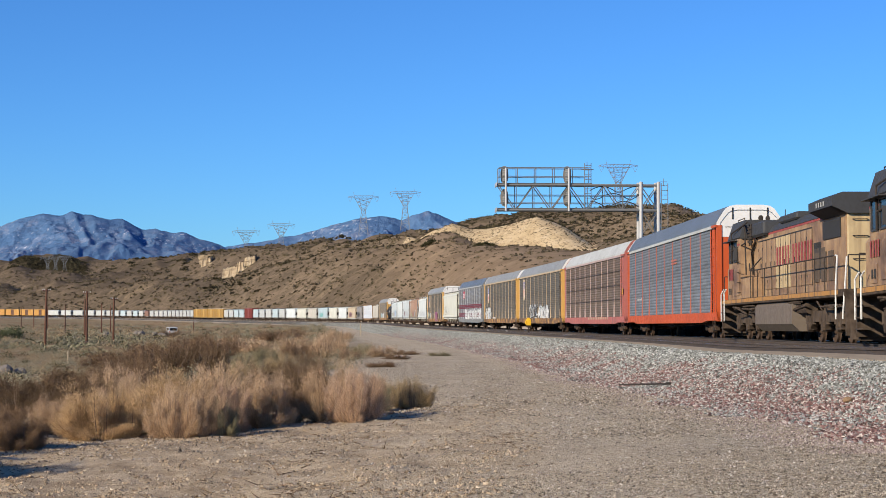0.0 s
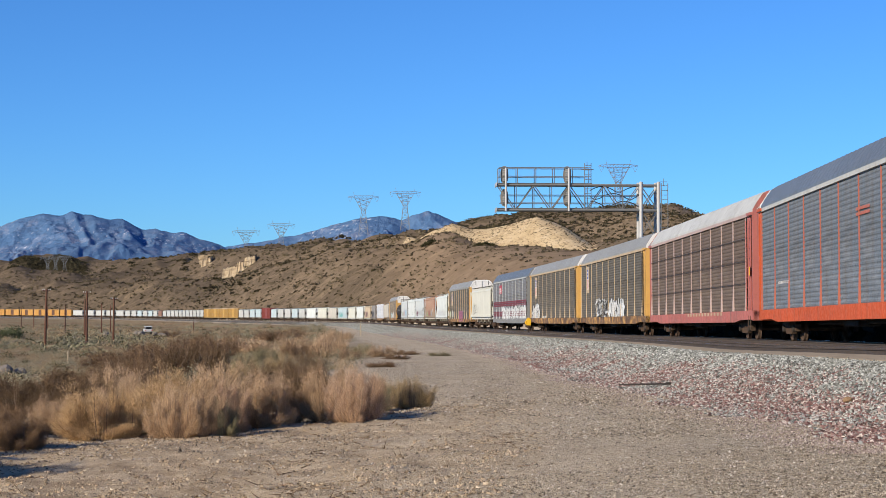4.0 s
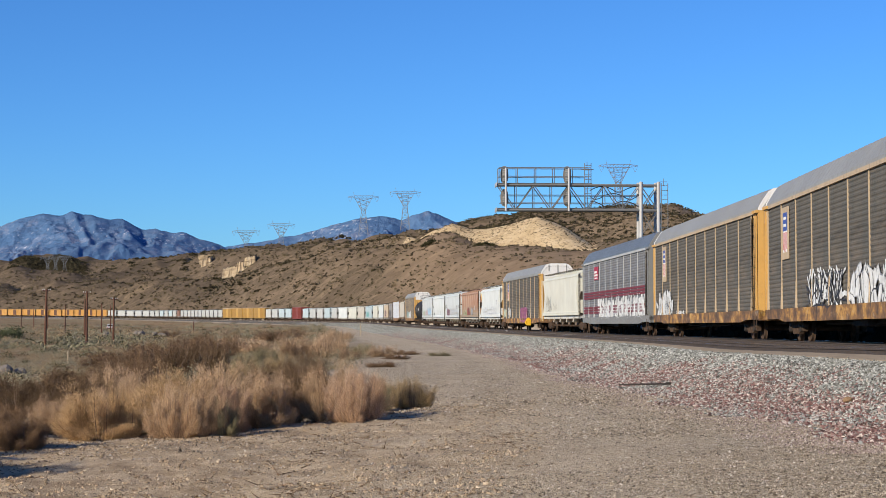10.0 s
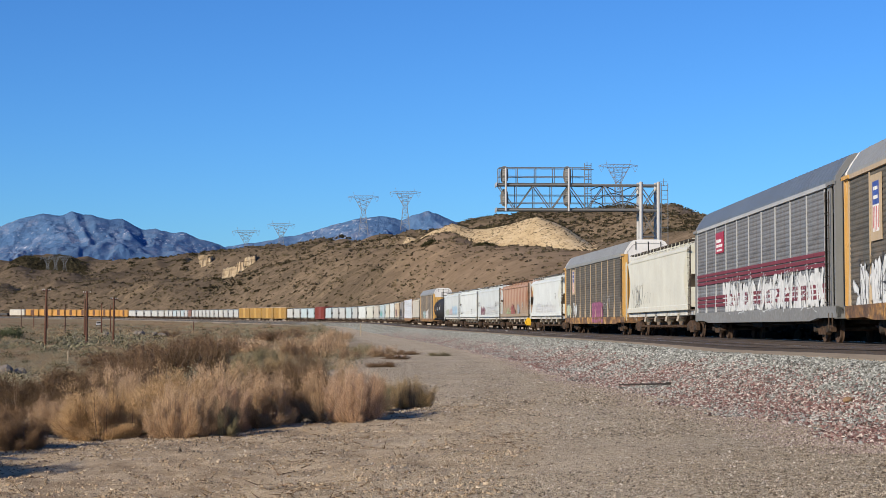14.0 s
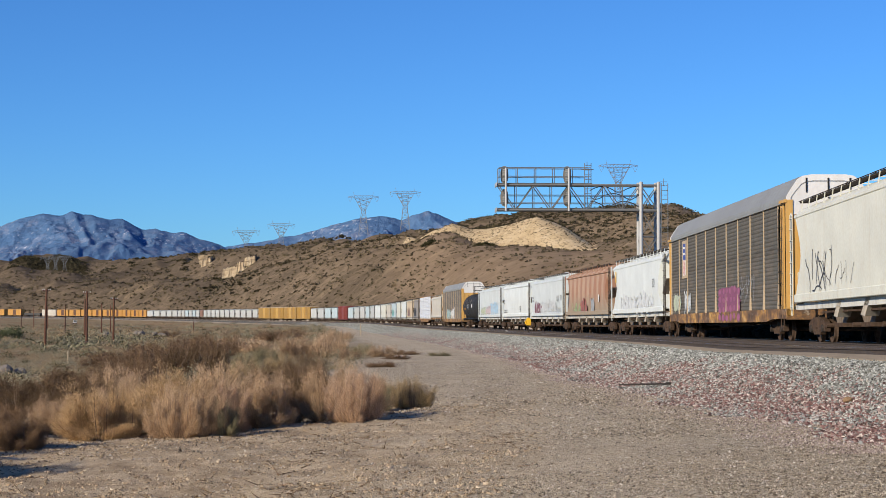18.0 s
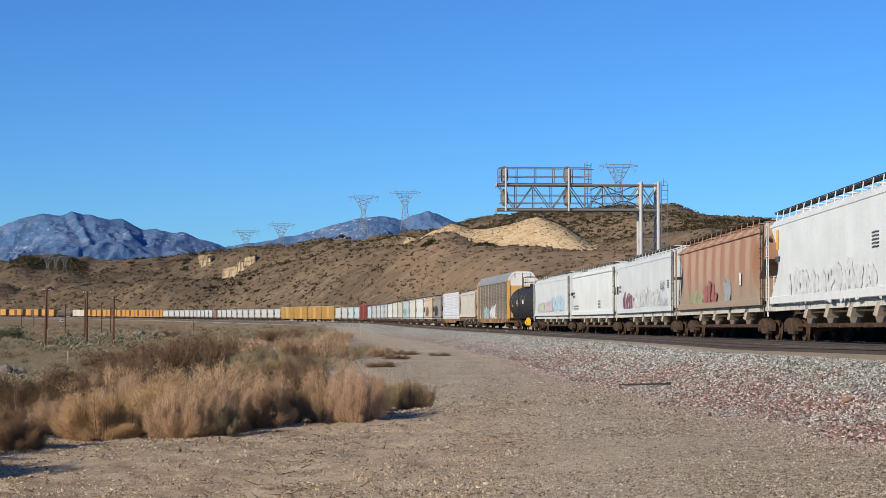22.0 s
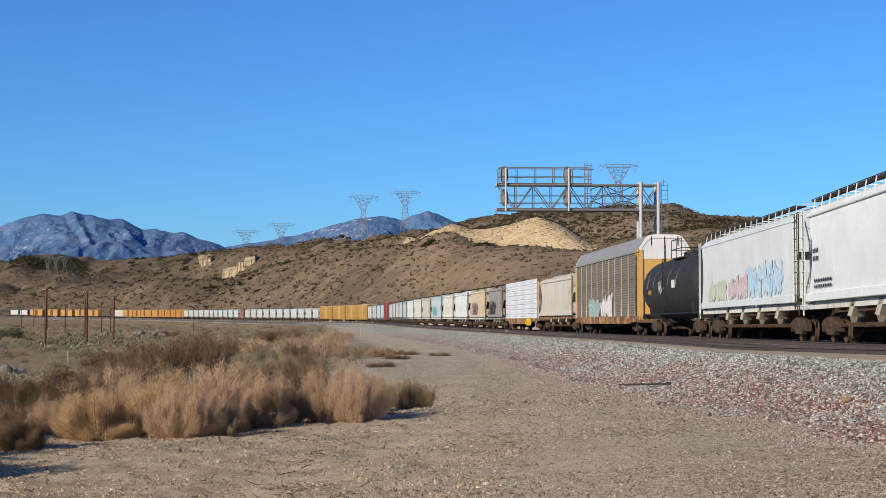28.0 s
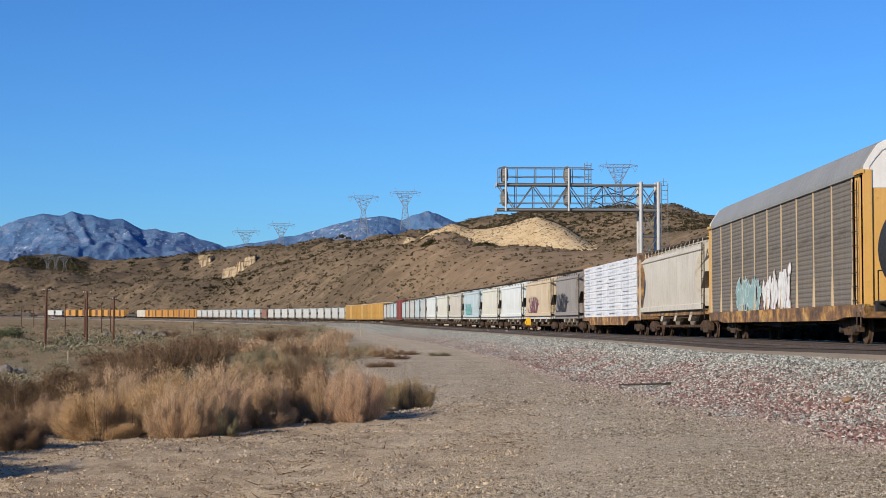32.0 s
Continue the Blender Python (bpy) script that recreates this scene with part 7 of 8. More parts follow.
letters(c7, 1.3, 1.0, 4.4, 1.75, "white", "pale pink", -1.509, 5, 91)
letters(c7, -4.4, 0.95, 4.4, 1.6, "dull teal", "white", -1.509, 5, 92)
scrawl(c7, 1.2, 0.85, 5.0, 0.8, "red", -1.496, 3, 93, 0.06)
s_at = place(c7, s_at, 28.60, 10.05)
s_at = place(hopper("pale grey-beige round-sided hopper wagon", 19.7, M_HBEIGE, M_SILL_OR, 3, 4.60, 1.5), s_at, 20.26, 7.7)
s_at = place(lumber_wagon("centerbeam flat wagon loaded with white wrapped lumber", 24.2, M_SILL_OR, M_WRAP, M_PALEPRINT), s_at, 24.63, 9.3)
# twenty short and long hoppers in mixed paint
for m, L, lab in ((M_HDARK, 14.98, "dirty dark grey covered hopper wagon"), (M_HTAN, 18.83, "tan yellow covered hopper wagon"), (M_HWHITE, 18.50, "plain white covered hopper wagon"), (M_CREAM, 17.37, "plain cream covered hopper wagon"),
                  (M_HBLUE, 20.0, "pale blue hopper wagon with teal graffiti"), (M_HBEIGE, 18.4, "dusty beige covered hopper wagon"), (M_CREAM, 19.4, "plain cream covered hopper wagon"), (M_HWHITE, 19.8, "plain white covered hopper wagon")):
    h = hopper(lab, L - 0.6, m, M_HDARK if m is M_HDARK else M_WFRAME, 3, 4.62, 1.0, end_m=M_DARK)
    if m is M_HBLUE:
        scrawl(h, -2.0, 1.5, 6.0, 1.5, "teal", -1.566, 8, 95, 0.2)
    if m is M_HTAN or m is M_HDARK:
        scrawl(h, -2.0, 1.5, 5.0, 1.6, "maroon" if m is M_HTAN else "black", -1.566, 6, 96, 0.16)
    s_at = place(h, s_at, L, L / 2 - 2.5)
SHORT = {k: hopper(lab, 12.5, m, M_HDARK, 2, 4.55, 0.55, end_m=M_DARK) for k, m, lab in (("w", M_FARWHITE, "short white covered hopper wagon"), ("b", M_HBLUE, "short pale blue hopper wagon"), ("g", M_HGREY, "short light grey hopper wagon"), ("r", M_BOXBROWN, "short brown covered hopper wagon"))}
LONG = {"W": hopper("long white covered hopper wagon", 17.7, M_FARWHITE, M_HDARK, 3, 4.6, 0.6, end_m=M_DARK), "Y": boxcar("yellow boxcar with a dark sliding door", 18.3, M_BOXYEL2, M_BOXYEL2, M_BOXDOOR, 5.0),
        "R": boxcar("dark red boxcar with ribbed sides", 18.0, M_BOXRED, M_BOXRED, M_BOXRED, 5.0), "T": boxcar("tall golden yellow boxcar with end posts", 24.3, M_BOXPANEL, M_HTAN, M_BOXYEL, 5.15, 10, True, M_BOXYEL),
        "G": gondola("low dark gondola wagon", 22.0, M_LOWGREY, 2.4), "F": gondola("low dark flat wagon with small loads", 20.2, M_LOWGREY, 1.6), "D": boxcar("dull grey-brown boxcar with ribbed sides", 20.6, M_HBEIGE, M_HGREY, M_HBEIGE, 4.9)}
PLAN = (("wbgwb", 13.0), ("R", 18.2), ("bbwg", 12.7), ("TTTT", 24.5), ("wwwgwwwwgww", 13.1), ("r", 13.3), ("gbwbww", 13.4), ("WWWWW", 18.4), ("YYYYYYYYY", 18.4), ("D", 21.0), ("G", 25.0), ("YYYYY", 21.4), ("ww", 12.0), ("FGFG", 21.0))
used = set()
for run, L in PLAN:
    for k in run:
        proto = SHORT.get(k) or LONG[k]
        if k in used:
            car = copy_thing(proto, Matrix())
            for a, b in zip(proto.children_recursive, car.children_recursive):
                if b.name.startswith("wheelset"):
                    WHEELS.append((b, round(b.location.x, 2)))
        else:
            car = proto
        used.add(k)
        s_at = place(car, s_at, L, L / 2 - 2.6)
# ---------------------------------------------------------------- brush and stones
def twig_material(name, a, b):
    m = Mat(name, 1.0, 0.0, 0.0)
    g = m.n("ShaderNodeNewGeometry")
    o = m.n("ShaderNodeObjectInfo")
    col = m.mix(g.outputs["Random Per Island"], a, b)
    col = m.mix(m.math("MULTIPLY", o.outputs["Random"], 0.35), col, tone(a, 0.7))
    m.color(col)
    tr = m.n("ShaderNodeBsdfTranslucent")
    m.link(col, tr.inputs["Color"])
    mx = m.n("ShaderNodeMixShader")
    mx.inputs[0].default_value = 0.10
    m.link(m.b.outputs[0], mx.inputs[1])
    m.link(tr.outputs[0], mx.inputs[2])
    m.link(mx.outputs[0], m.t.nodes["Material Output"].inputs["Surface"])
    return m.m


M_TAN = twig_material("straw_tan_twigs", (0.33, 0.215, 0.125), (0.80, 0.59, 0.39))
M_GOLDEN = twig_material("golden_brown_twigs", (0.33, 0.21, 0.108), (0.76, 0.54, 0.305))
M_PINKTAN = twig_material("pinkish_tan_twigs", (0.36, 0.225, 0.14), (0.85, 0.625, 0.44))
M_DARKDRY = twig_material("dark_brown_dry_twigs", (0.11, 0.072, 0.042), (0.215, 0.145, 0.088))
M_BROWN = twig_material("brown_dry_twigs", (0.18, 0.115, 0.067), (0.36, 0.24, 0.148))
M_GREENISH = twig_material("grey_green_twigs", (0.21, 0.19, 0.11), (0.40, 0.345, 0.215))
M_OLIVEDRY = twig_material("olive_brown_twigs", (0.27, 0.20, 0.115), (0.58, 0.44, 0.265))
M_STEM = plain("grey_brown_stems", (0.17, 0.12, 0.085), 0.9)


def blades(p, d, length, width, gen):
    """Tapered slivers at p along d; arrays."""
    n = len(p)
    side = np.cross(d, gen.normal(size=(n, 3)))
    side /= np.linalg.norm(side, axis=1, keepdims=True) + 1e-9
    v = np.stack([p - side * width[:, None] * 0.6, p + side * width[:, None] * 0.6, p + d * length[:, None]], 1).reshape(-1, 3)
    return v, np.arange(3 * n).reshape(-1, 3)


def bush_meshes(seed, n):
    """A broom-like dry bush, one unit wide and high: stems fan up from a narrow foot and carry fine upright twigs."""
    gen = np.random.default_rng(seed)
    stems = 420
    tufts = 44
    tuft = gen.integers(0, tufts, stems)
    lt = gen.uniform(0, 2 * np.pi, tufts)[tuft] + gen.normal(size=stems) * 0.11
    le = np.clip(np.arcsin(gen.uniform(0.10, 1.0, tufts) ** 0.8)[tuft] + gen.normal(size=stems) * 0.08, 0.06, 1.5)
    reach = gen.uniform(0.74, 1.06, tufts)[tuft] * gen.uniform(0.72, 1.03, stems) * (1 + 0.10 * np.sin(3 * lt + seed) + 0.07 * np.sin(7 * lt + 2 * seed) + 0.05 * np.sin(9 * le + seed))
    foot = np.stack([np.cos(lt), np.sin(lt), 0 * lt], 1) * (0.27 * gen.uniform(0, 1, stems) ** 0.5)[:, None]
    tip = np.stack([0.5 * np.cos(lt) * np.cos(le) ** 0.7, 0.5 * np.sin(lt) * np.cos(le) ** 0.7, 0.96 * np.sin(le)], 1) * reach[:, None]
    tip[:, 2] = np.maximum(tip[:, 2], 0.05)
    k = gen.integers(0, stems, n)
    a = gen.uniform(0.04, 1.0, n) ** 0.7
    t, q = foot[k], tip[k]
    p = t + (q - t) * np.stack([a ** 0.75, a ** 0.75, a ** 1.15], 1) + gen.normal(size=(n, 3)) * 0.022
    p[:, 2] = np.abs(p[:, 2]) + 0.004
    d = q - t
    d /= np.linalg.norm(d, axis=1, keepdims=True)
    d = d * 0.8 + np.array([0, 0, 0.36]) + gen.normal(size=(n, 3)) * 0.58
    d /= np.linalg.norm(d, axis=1, keepdims=True)
    wide = gen.uniform(0.0016, 0.0034, n) * (90000 / n) ** 0.5
    long = gen.uniform(0.022, 0.062, n)
    wisp = gen.uniform(0, 1, n) < 0.02
    long[wisp] *= 2.6
    v, f = blades(p, d, long, wide, gen)
    tw = arrays_mesh("twigs", v, f)
    g = Geo()
    for i in range(0, stems, 3):
        f0, t0 = Vector(foot[i]), Vector(tip[i])
        m0 = Vector((f0.x + (t0.x - f0.x) * 0.6, f0.y + (t0.y - f0.y) * 0.6, t0.z * 0.45))
        g.rod(f0, m0, 0.006, 3, 0.004, False)
        g.rod(m0, t0, 0.004, 3, 0.0012, False)
    return tw, g.mesh("stems")


KINDS = {"d": (M_DARKDRY, "dark brown dry brush thicket"), "t": (M_TAN, "dry straw-tan tumbleweed bush on gravel"), "y": (M_GOLDEN, "dry golden-brown broom-like bush on gravel"), "p": (M_PINKTAN, "dry pinkish-tan bush with pale tips"),
         "b": (M_BROWN, "dry brown desert bush"), "g": (M_GREENISH, "grey-green desert bush among dry brush"), "o": (M_OLIVEDRY, "dull olive-brown low desert bush")}
# x, y, width, height, colour
BUSHES_NEAR = ((-4.37, 21.03, 1.52, 0.78, 'y'), (-5.13, 21.6, 0.89, 0.6, 't'), (-3.67, 22.4, 1.61, 0.99, 'y'), (-3.39, 20.91, 0.93, 0.77, 't'), (-4.51, 21.33, 0.95, 0.63, 'y'), (-3.03, 20.94, 0.64, 0.7, 't'), (-2.83, 21.02, 0.48, 0.54, 'g'), (-2.88, 21.9, 0.63, 0.83, 'p'), (-2.51, 22.7, 1.29, 0.9, 't'), (-2.41, 23.6, 0.97, 0.73, 'b'), (-3.11, 22.2, 0.91, 0.94, 't'), (-2.79, 25.8, 1.01, 0.74, 'b'), (-1.64, 23.67, 1.07, 1.01, 't'), (-1.24, 23.17, 1.02, 0.92, 'p'), (-1.21, 24.8, 0.98, 0.74, 't'), (-0.56, 26.93, 0.92, 0.58, 'o'), (-1.0, 26.3, 0.42, 0.62, 'g'), (-2.2, 59.3, 1.4, 0.26, 'b'), (-2.2, 74.3, 1.6, 0.3, 'b'), (-1.99, 86.6, 2.0, 0.34, 'b'), (-5.03, 19.2, 0.86, 0.58, 'b'), (-5.77, 20.6, 1.14, 0.66, 'b'), (-3.95, 21.17, 0.33, 0.29, 'o'), (-4.46, 23.6, 1.16, 0.84, 't'), (-6.46, 25.0, 1.64, 0.58, 'd'), (-6.36, 28.0, 1.61, 0.7, 'd'), (-5.98, 30.0, 1.48, 0.84, 't'), (-8.64, 33.0, 1.9, 0.5, 'd'), (-7.93, 36.0, 2.07, 0.74, 'b'), (-6.68, 36.0, 1.77, 0.99, 'b'), (-3.81, 27.5, 1.47, 1.01, 't'), (-3.01, 30.0, 1.6, 0.91, 'd'), (-3.2, 37.0, 1.67, 0.99, 'd'), (-4.11, 33.0, 1.22, 0.93, 'o'), (-8.95, 52.0, 2.41, 1.32, 'd'), (-8.29, 56.0, 2.64, 1.45, 'd'), (-9.49, 48.0, 2.17, 1.0, 'd'), (-6.41, 46.0, 1.04, 1.13, 'd'), (-6.1, 50.0, 1.13, 0.99, 'g'), (-6.49, 60.0, 1.6, 1.09, 'g'), (-4.68, 46.0, 1.09, 0.96, 'o'), (-8.35, 100.0, 4.64, 1.59, 't'), (-6.02, 86.0, 3.0, 1.27, 't'), (-7.64, 112.0, 2.53, 1.6, 't'), (-7.17, 80.0, 2.23, 1.3, 'b'), (-4.36, 88.48, 1.45, 0.7, 'g'), (-2.95, 80.04, 1.96, 0.71, 't'), (-4.36, 76.0, 1.31, 0.66, 'b'))
BUSHES_FAR = ((-56.4, 336.0, 6.0, 1.75, 'b'), (-23.85, 141.74, 9.33, 2.55, 'b'), (-22.46, 116.59, 8.51, 2.1, 'b'), (-17.45, 125.79, 5.11, 2.74, 'b'), (-11.09, 173.38, 3.87, 1.43, 't'), (-17.19, 143.74, 6.89, 2.05, 't'), (-0.2, 82.5, 1.5, 0.28, 'g'), (-20.84, 211.03, 9.35, 2.22, 'b'), (-29.46, 195.21, 8.64, 2.05, 'b'))
# all but the first are added out of view, to shade the left foreground
BUSHES_BESIDE = ((-7.6, 34.5, 2.2, 0.70, 'd'), (-5.3, 15.6, 1.5, 0.95, 't'), (-6.2, 17.2, 1.6, 1.0, 'b'), (-5.6, 14.2, 1.0, 0.6, 't'), (-4.45, 11.9, 1.3, 0.8, 'b'), (-4.1, 9.5, 1.3, 0.75, 'b'))
br = random.Random(12)
SHEETS = {}


def bush_pair(kind, far):
    """Twig and stem meshes for a bush, with fewer twigs far off."""
    i = br.randrange(3 if far < 27 else 2)
    n = 90000 if far < 27 else 40000 if far < 62 else 12000
    key = (kind, n, i)
    if key not in SHEETS:
        SHEETS[key] = bush_meshes(3 + 2 * i, n)
    return SHEETS[key]


for x, y, wide, high, kind in BUSHES_NEAR + BUSHES_FAR + BUSHES_BESIDE:
    mat, lab = KINDS[kind]
    tw, stm = bush_pair(kind, y)
    z = float(ground_z(x, y)) - 0.02
    b = thing("desert_bush", lab, "bush", "roadside dry bushes", at=Matrix.LocRotScale((x, y, z), Euler((0, 0, br.uniform(0, 6.28))), (wide, wide, high)))
    part("foliage", tw, mat, b)
    part("branchwork", stm, M_STEM, b)


def scatter_blobs(name, pts, size, n, mat, label, seed, flat=0.7, leaf=0.30, thin=1.0):
    """Many small shrubs in one mesh: each a dome of loose leaf clumps."""
    gen = np.random.default_rng(seed)
    m = len(pts)
    c = np.repeat(pts, n, 0)
    s = np.repeat(size, n)
    th = gen.uniform(0, 2 * np.pi, m * n)
    el = np.arcsin(gen.uniform(0, 1, m * n))
    r = gen.uniform(0.45, 1.0, m * n) * (1 + 0.3 * np.sin(3 * th + np.repeat(gen.uniform(0, 6, m), n)))
    out = np.stack([np.cos(th) * np.cos(el), np.sin(th) * np.cos(el), np.sin(el) * flat], 1)
    p = c + out * (r * s * 0.5)[:, None]
    k = leaf * s[:, None] * gen.uniform(0.6, 1.3, (m * n, 1))
    a = gen.normal(size=(m * n, 3))
    a /= np.linalg.norm(a, axis=1, keepdims=True)
    b = np.cross(a, gen.normal(size=(m * n, 3)))
    b /= np.linalg.norm(b, axis=1, keepdims=True)
    v = np.stack([p - a * k * 0.5 * thin, p + b * k * 0.5, p + a * k * 0.5 * thin, p - b * k * 0.5], 1).reshape(-1, 3)
    f = np.arange(m * n * 4).reshape(-1, 4)
    ob = part(name, arrays_mesh(name, v, f), mat)
    tagged(ob, label, "shrubs", kind="stuff")


M_SAGE = twig_material("grey_green_sage_leaves", (0.21, 0.195, 0.13), (0.34, 0.31, 0.215))
M_OLIVE = twig_material("dark_olive_leaves", (0.040, 0.040, 0.020), (0.09, 0.08, 0.042))
M_HILLBRUSH = twig_material("brown_olive_hill_brush", (0.075, 0.064, 0.038), (0.165, 0.130, 0.078))
M_HILLMAT = twig_material("olive_brown_mat_leaves", (0.115, 0.094, 0.062), (0.215, 0.165, 0.108))
M_CHAPARRAL = twig_material("dark_chaparral_leaves", (0.045, 0.041, 0.025), (0.10, 0.083, 0.05))
# leaves painted near-black, for the shade seen under the train
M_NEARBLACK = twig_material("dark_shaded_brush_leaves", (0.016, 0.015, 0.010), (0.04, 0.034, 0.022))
M_DRYGRASS = twig_material("dry_grass_clumps", (0.27, 0.20, 0.125), (0.39, 0.298, 0.192))


def field(n, u0, u1, y0, y1, seed, power=1.0):
    """Points spread over a fan of the land, with u = x / y."""
    gen = np.random.default_rng(seed)
    y = y0 + (y1 - y0) * gen.uniform(0, 1, n) ** power
    x = gen.uniform(u0, u1, n) * y
    return x, y, gen


# sage flats beside the road
x, y, gen = field(20000, -0.30, -0.03, 26, 760, 31, 1.35)
x2, y2, gen = field(1500, -0.30, -0.10, 42, 185, 32)
dx = x - line_x(y)
keep = (dx < -17) & (y > 44) & (fbm(x / 22, y / 22, 3, 61) > -0.25) & (gen.uniform(0, 1, len(x)) < np.clip(0.5 - y / 1800, 0.2, 0.31))
x, y = np.concatenate([x[keep], x2]), np.concatenate([y[keep], y2])
pts = np.stack([x, y, ground_z(x, y)], 1)
sz = (0.5 + 1.5 * gen.uniform(0, 1, len(x)) ** 1.6) * np.clip(y / 160, 0.8, 1.7)
pick = gen.uniform(0, 1, len(x))
for lo, hi, m, nm, lab in ((0.0, 0.52, M_SAGE, "sage_scrub", "grey-green sage scrub on the flats"), (0.52, 0.63, M_OLIVE, "dark_scrub", "dark olive scrub on the flats"), (0.63, 1.0, M_DRYGRASS, "dry_grass", "dry tan grass clumps on the flats")):
    q = (pick >= lo) & (pick < hi)
    far = y > 190
    scatter_blobs(nm, pts[q & ~far], sz[q & ~far], 190, m, lab, 71, 0.62, 0.055, 0.5)
    scatter_blobs(nm, pts[q & far], sz[q & far], 44, m, lab + ", far off", 70, 0.6, 0.12, 0.6)
# near-black brush added along the track's far side, for the shade under the train
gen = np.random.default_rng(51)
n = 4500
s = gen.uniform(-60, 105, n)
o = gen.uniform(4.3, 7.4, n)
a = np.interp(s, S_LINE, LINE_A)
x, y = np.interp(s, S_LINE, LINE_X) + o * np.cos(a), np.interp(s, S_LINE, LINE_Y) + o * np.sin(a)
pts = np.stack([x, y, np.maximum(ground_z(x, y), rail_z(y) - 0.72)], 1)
scatter_blobs("trackside_brush", pts, gen.uniform(1.5, 2.6, n), 30, M_NEARBLACK, "near-black brush added beyond the track, filling in the train's shade", 76, 0.9, 0.3)
# brush on the hill slopes
x, y, gen = field(70000, -0.31, 0.33, 130, 2000, 41, 1.25)
u = x / y
foot = np.interp(u, [p[0] for p in FOOT], [p[1] for p in FOOT])
front = np.interp(u, [p[0] for p in FRONT_RIDGE], [p[1] for p in FRONT_RIDGE])
back = np.interp(u, [p[0] for p in BACK_RIDGE], [p[1] for p in BACK_RIDGE])
bluff = (u > -0.015) & (u < 0.092) & (y > front + 0.35 * (back - front)) & (y < back * 1.03)
dens = 0.8 * ((u > 0.062) & (u < 0.125) & (y > front)) + 0.36 + 0.34 * (u < -0.01) + 0.6 * (u < -0.09) + 0.9 * fbm(x / 90, y / 90, 3, 62) + 0.45 * (y > back) + 0.45 * ((y > front) & (u < -0.02))
keep = (y > foot + 10) & ~bluff & (gen.uniform(0, 1, len(x)) < np.clip(dens, 0.06, 1))
x, y = x[keep], y[keep]
pts = np.stack([x, y, ground_z(x, y)], 1)
sz = (0.5 + 1.3 * gen.uniform(0, 1, len(x)) ** 2.4) * np.clip(y / 520, 0.75, 2.0)
scatter_blobs("hill_brush", pts, sz, 9, M_HILLBRUSH, "sparse dark brush dotted over the hillsides", 72, 0.62, 0.42)
# low mats of olive and straw brush that mottle the slopes
x, y, gen = field(16000, -0.30, 0.32, 150, 1500, 48, 1.15)
u = x / y
foot = np.interp(u, [p[0] for p in FOOT], [p[1] for p in FOOT])
front = np.interp(u, [p[0] for p in FRONT_RIDGE], [p[1] for p in FRONT_RIDGE])
back = np.interp(u, [p[0] for p in BACK_RIDGE], [p[1] for p in BACK_RIDGE])
bluff = (u > -0.015) & (u < 0.092) & (y > front + 0.35 * (back - front)) & (y < back * 1.03)
keep = (y > foot + 8) & ~bluff & (fbm(x / 60, y / 60, 3, 67) + 0.1 > gen.uniform(-0.3, 0.5, len(x)))
x, y = x[keep], y[keep]
scatter_blobs("brush_mats", np.stack([x, y, ground_z(x, y)], 1), gen.uniform(1.2, 3.6, len(x)) * np.clip(y / 600, 0.7, 1.8), 12, M_HILLMAT, "low olive-brown brush mats mottling the slopes", 79, 0.28, 0.30)
# dense dark clumps over a knoll in the distance
gen = np.random.default_rng(47)
y = gen.uniform(1640, 1960, 7000)
u = gen.uniform(-0.264, -0.222, 7000) + 0.002 * gen.normal(size=7000)
pts = np.stack([u * y, y, ground_z(u * y, y)], 1)
scatter_blobs("wooded_knoll", pts, gen.uniform(2.4, 5.0, 7000), 12, M_CHAPARRAL, "dense dark clumps over a knoll among the far hills", 75, 0.7, 0.35)
# a few large dark bushes on the slopes and crests
x, y, gen = field(2600, -0.30, -0.035, 330, 1900, 43)
foot = np.interp(x / y, [p[0] for p in FOOT], [p[1] for p in FOOT])
keep = (y > foot + 60) & (fbm(x / 160, y / 160, 2, 64) > 0.0) & ((y > 900) | (gen.uniform(0, 1, len(x)) < 0.25))
x, y = x[keep], y[keep]
pts = np.stack([x, y, ground_z(x, y)], 1)
scatter_blobs("chaparral", pts, gen.uniform(2.2, 5.5, len(x)) * np.clip(y / 900, 0.6, 1.6), 60, M_CHAPARRAL, "dark olive chaparral bushes on the slopes", 73, 0.5, 0.19)


# dense dark chaparral over the hill behind the pale bluff
gen = np.random.default_rng(58)
u = gen.uniform(0.0, 0.30, 9000)
back = np.interp(u, [p[0] for p in BACK_RIDGE], [p[1] for p in BACK_RIDGE])
y = back * gen.uniform(1.005, 1.5, 9000)
keep = fbm(u * y / 45, y / 70, 3, 65) + 0.16 > gen.uniform(-0.25, 0.45, 9000)
x, y = (u * y)[keep], y[keep]
pts = np.stack([x, y, ground_z(x, y)], 1)
scatter_blobs("chaparral", pts, gen.uniform(1.6, 4.2, len(x)), 26, M_CHAPARRAL, "dense dark chaparral over the hill's back", 77, 0.6, 0.24)
# small bushes dotted in rows down the pale bluff
u = gen.uniform(-0.004, 0.092, 1500)
front = np.interp(u, [p[0] for p in FRONT_RIDGE], [p[1] for p in FRONT_RIDGE])
back = np.interp(u, [p[0] for p in BACK_RIDGE], [p[1] for p in BACK_RIDGE])
y = front + (back - front) * (0.45 + 0.5 * np.round(gen.uniform(0, 1, 1500) * 11) / 11 + gen.normal(size=1500) * 0.012)
x = u * y
scatter_blobs("bluff_brush", np.stack([x, y, ground_z(x, y)], 1), gen.uniform(0.4, 1.05, 1500), 14, M_HILLBRUSH, "small brush dotted over the pale bluff", 78, 0.6, 0.3)


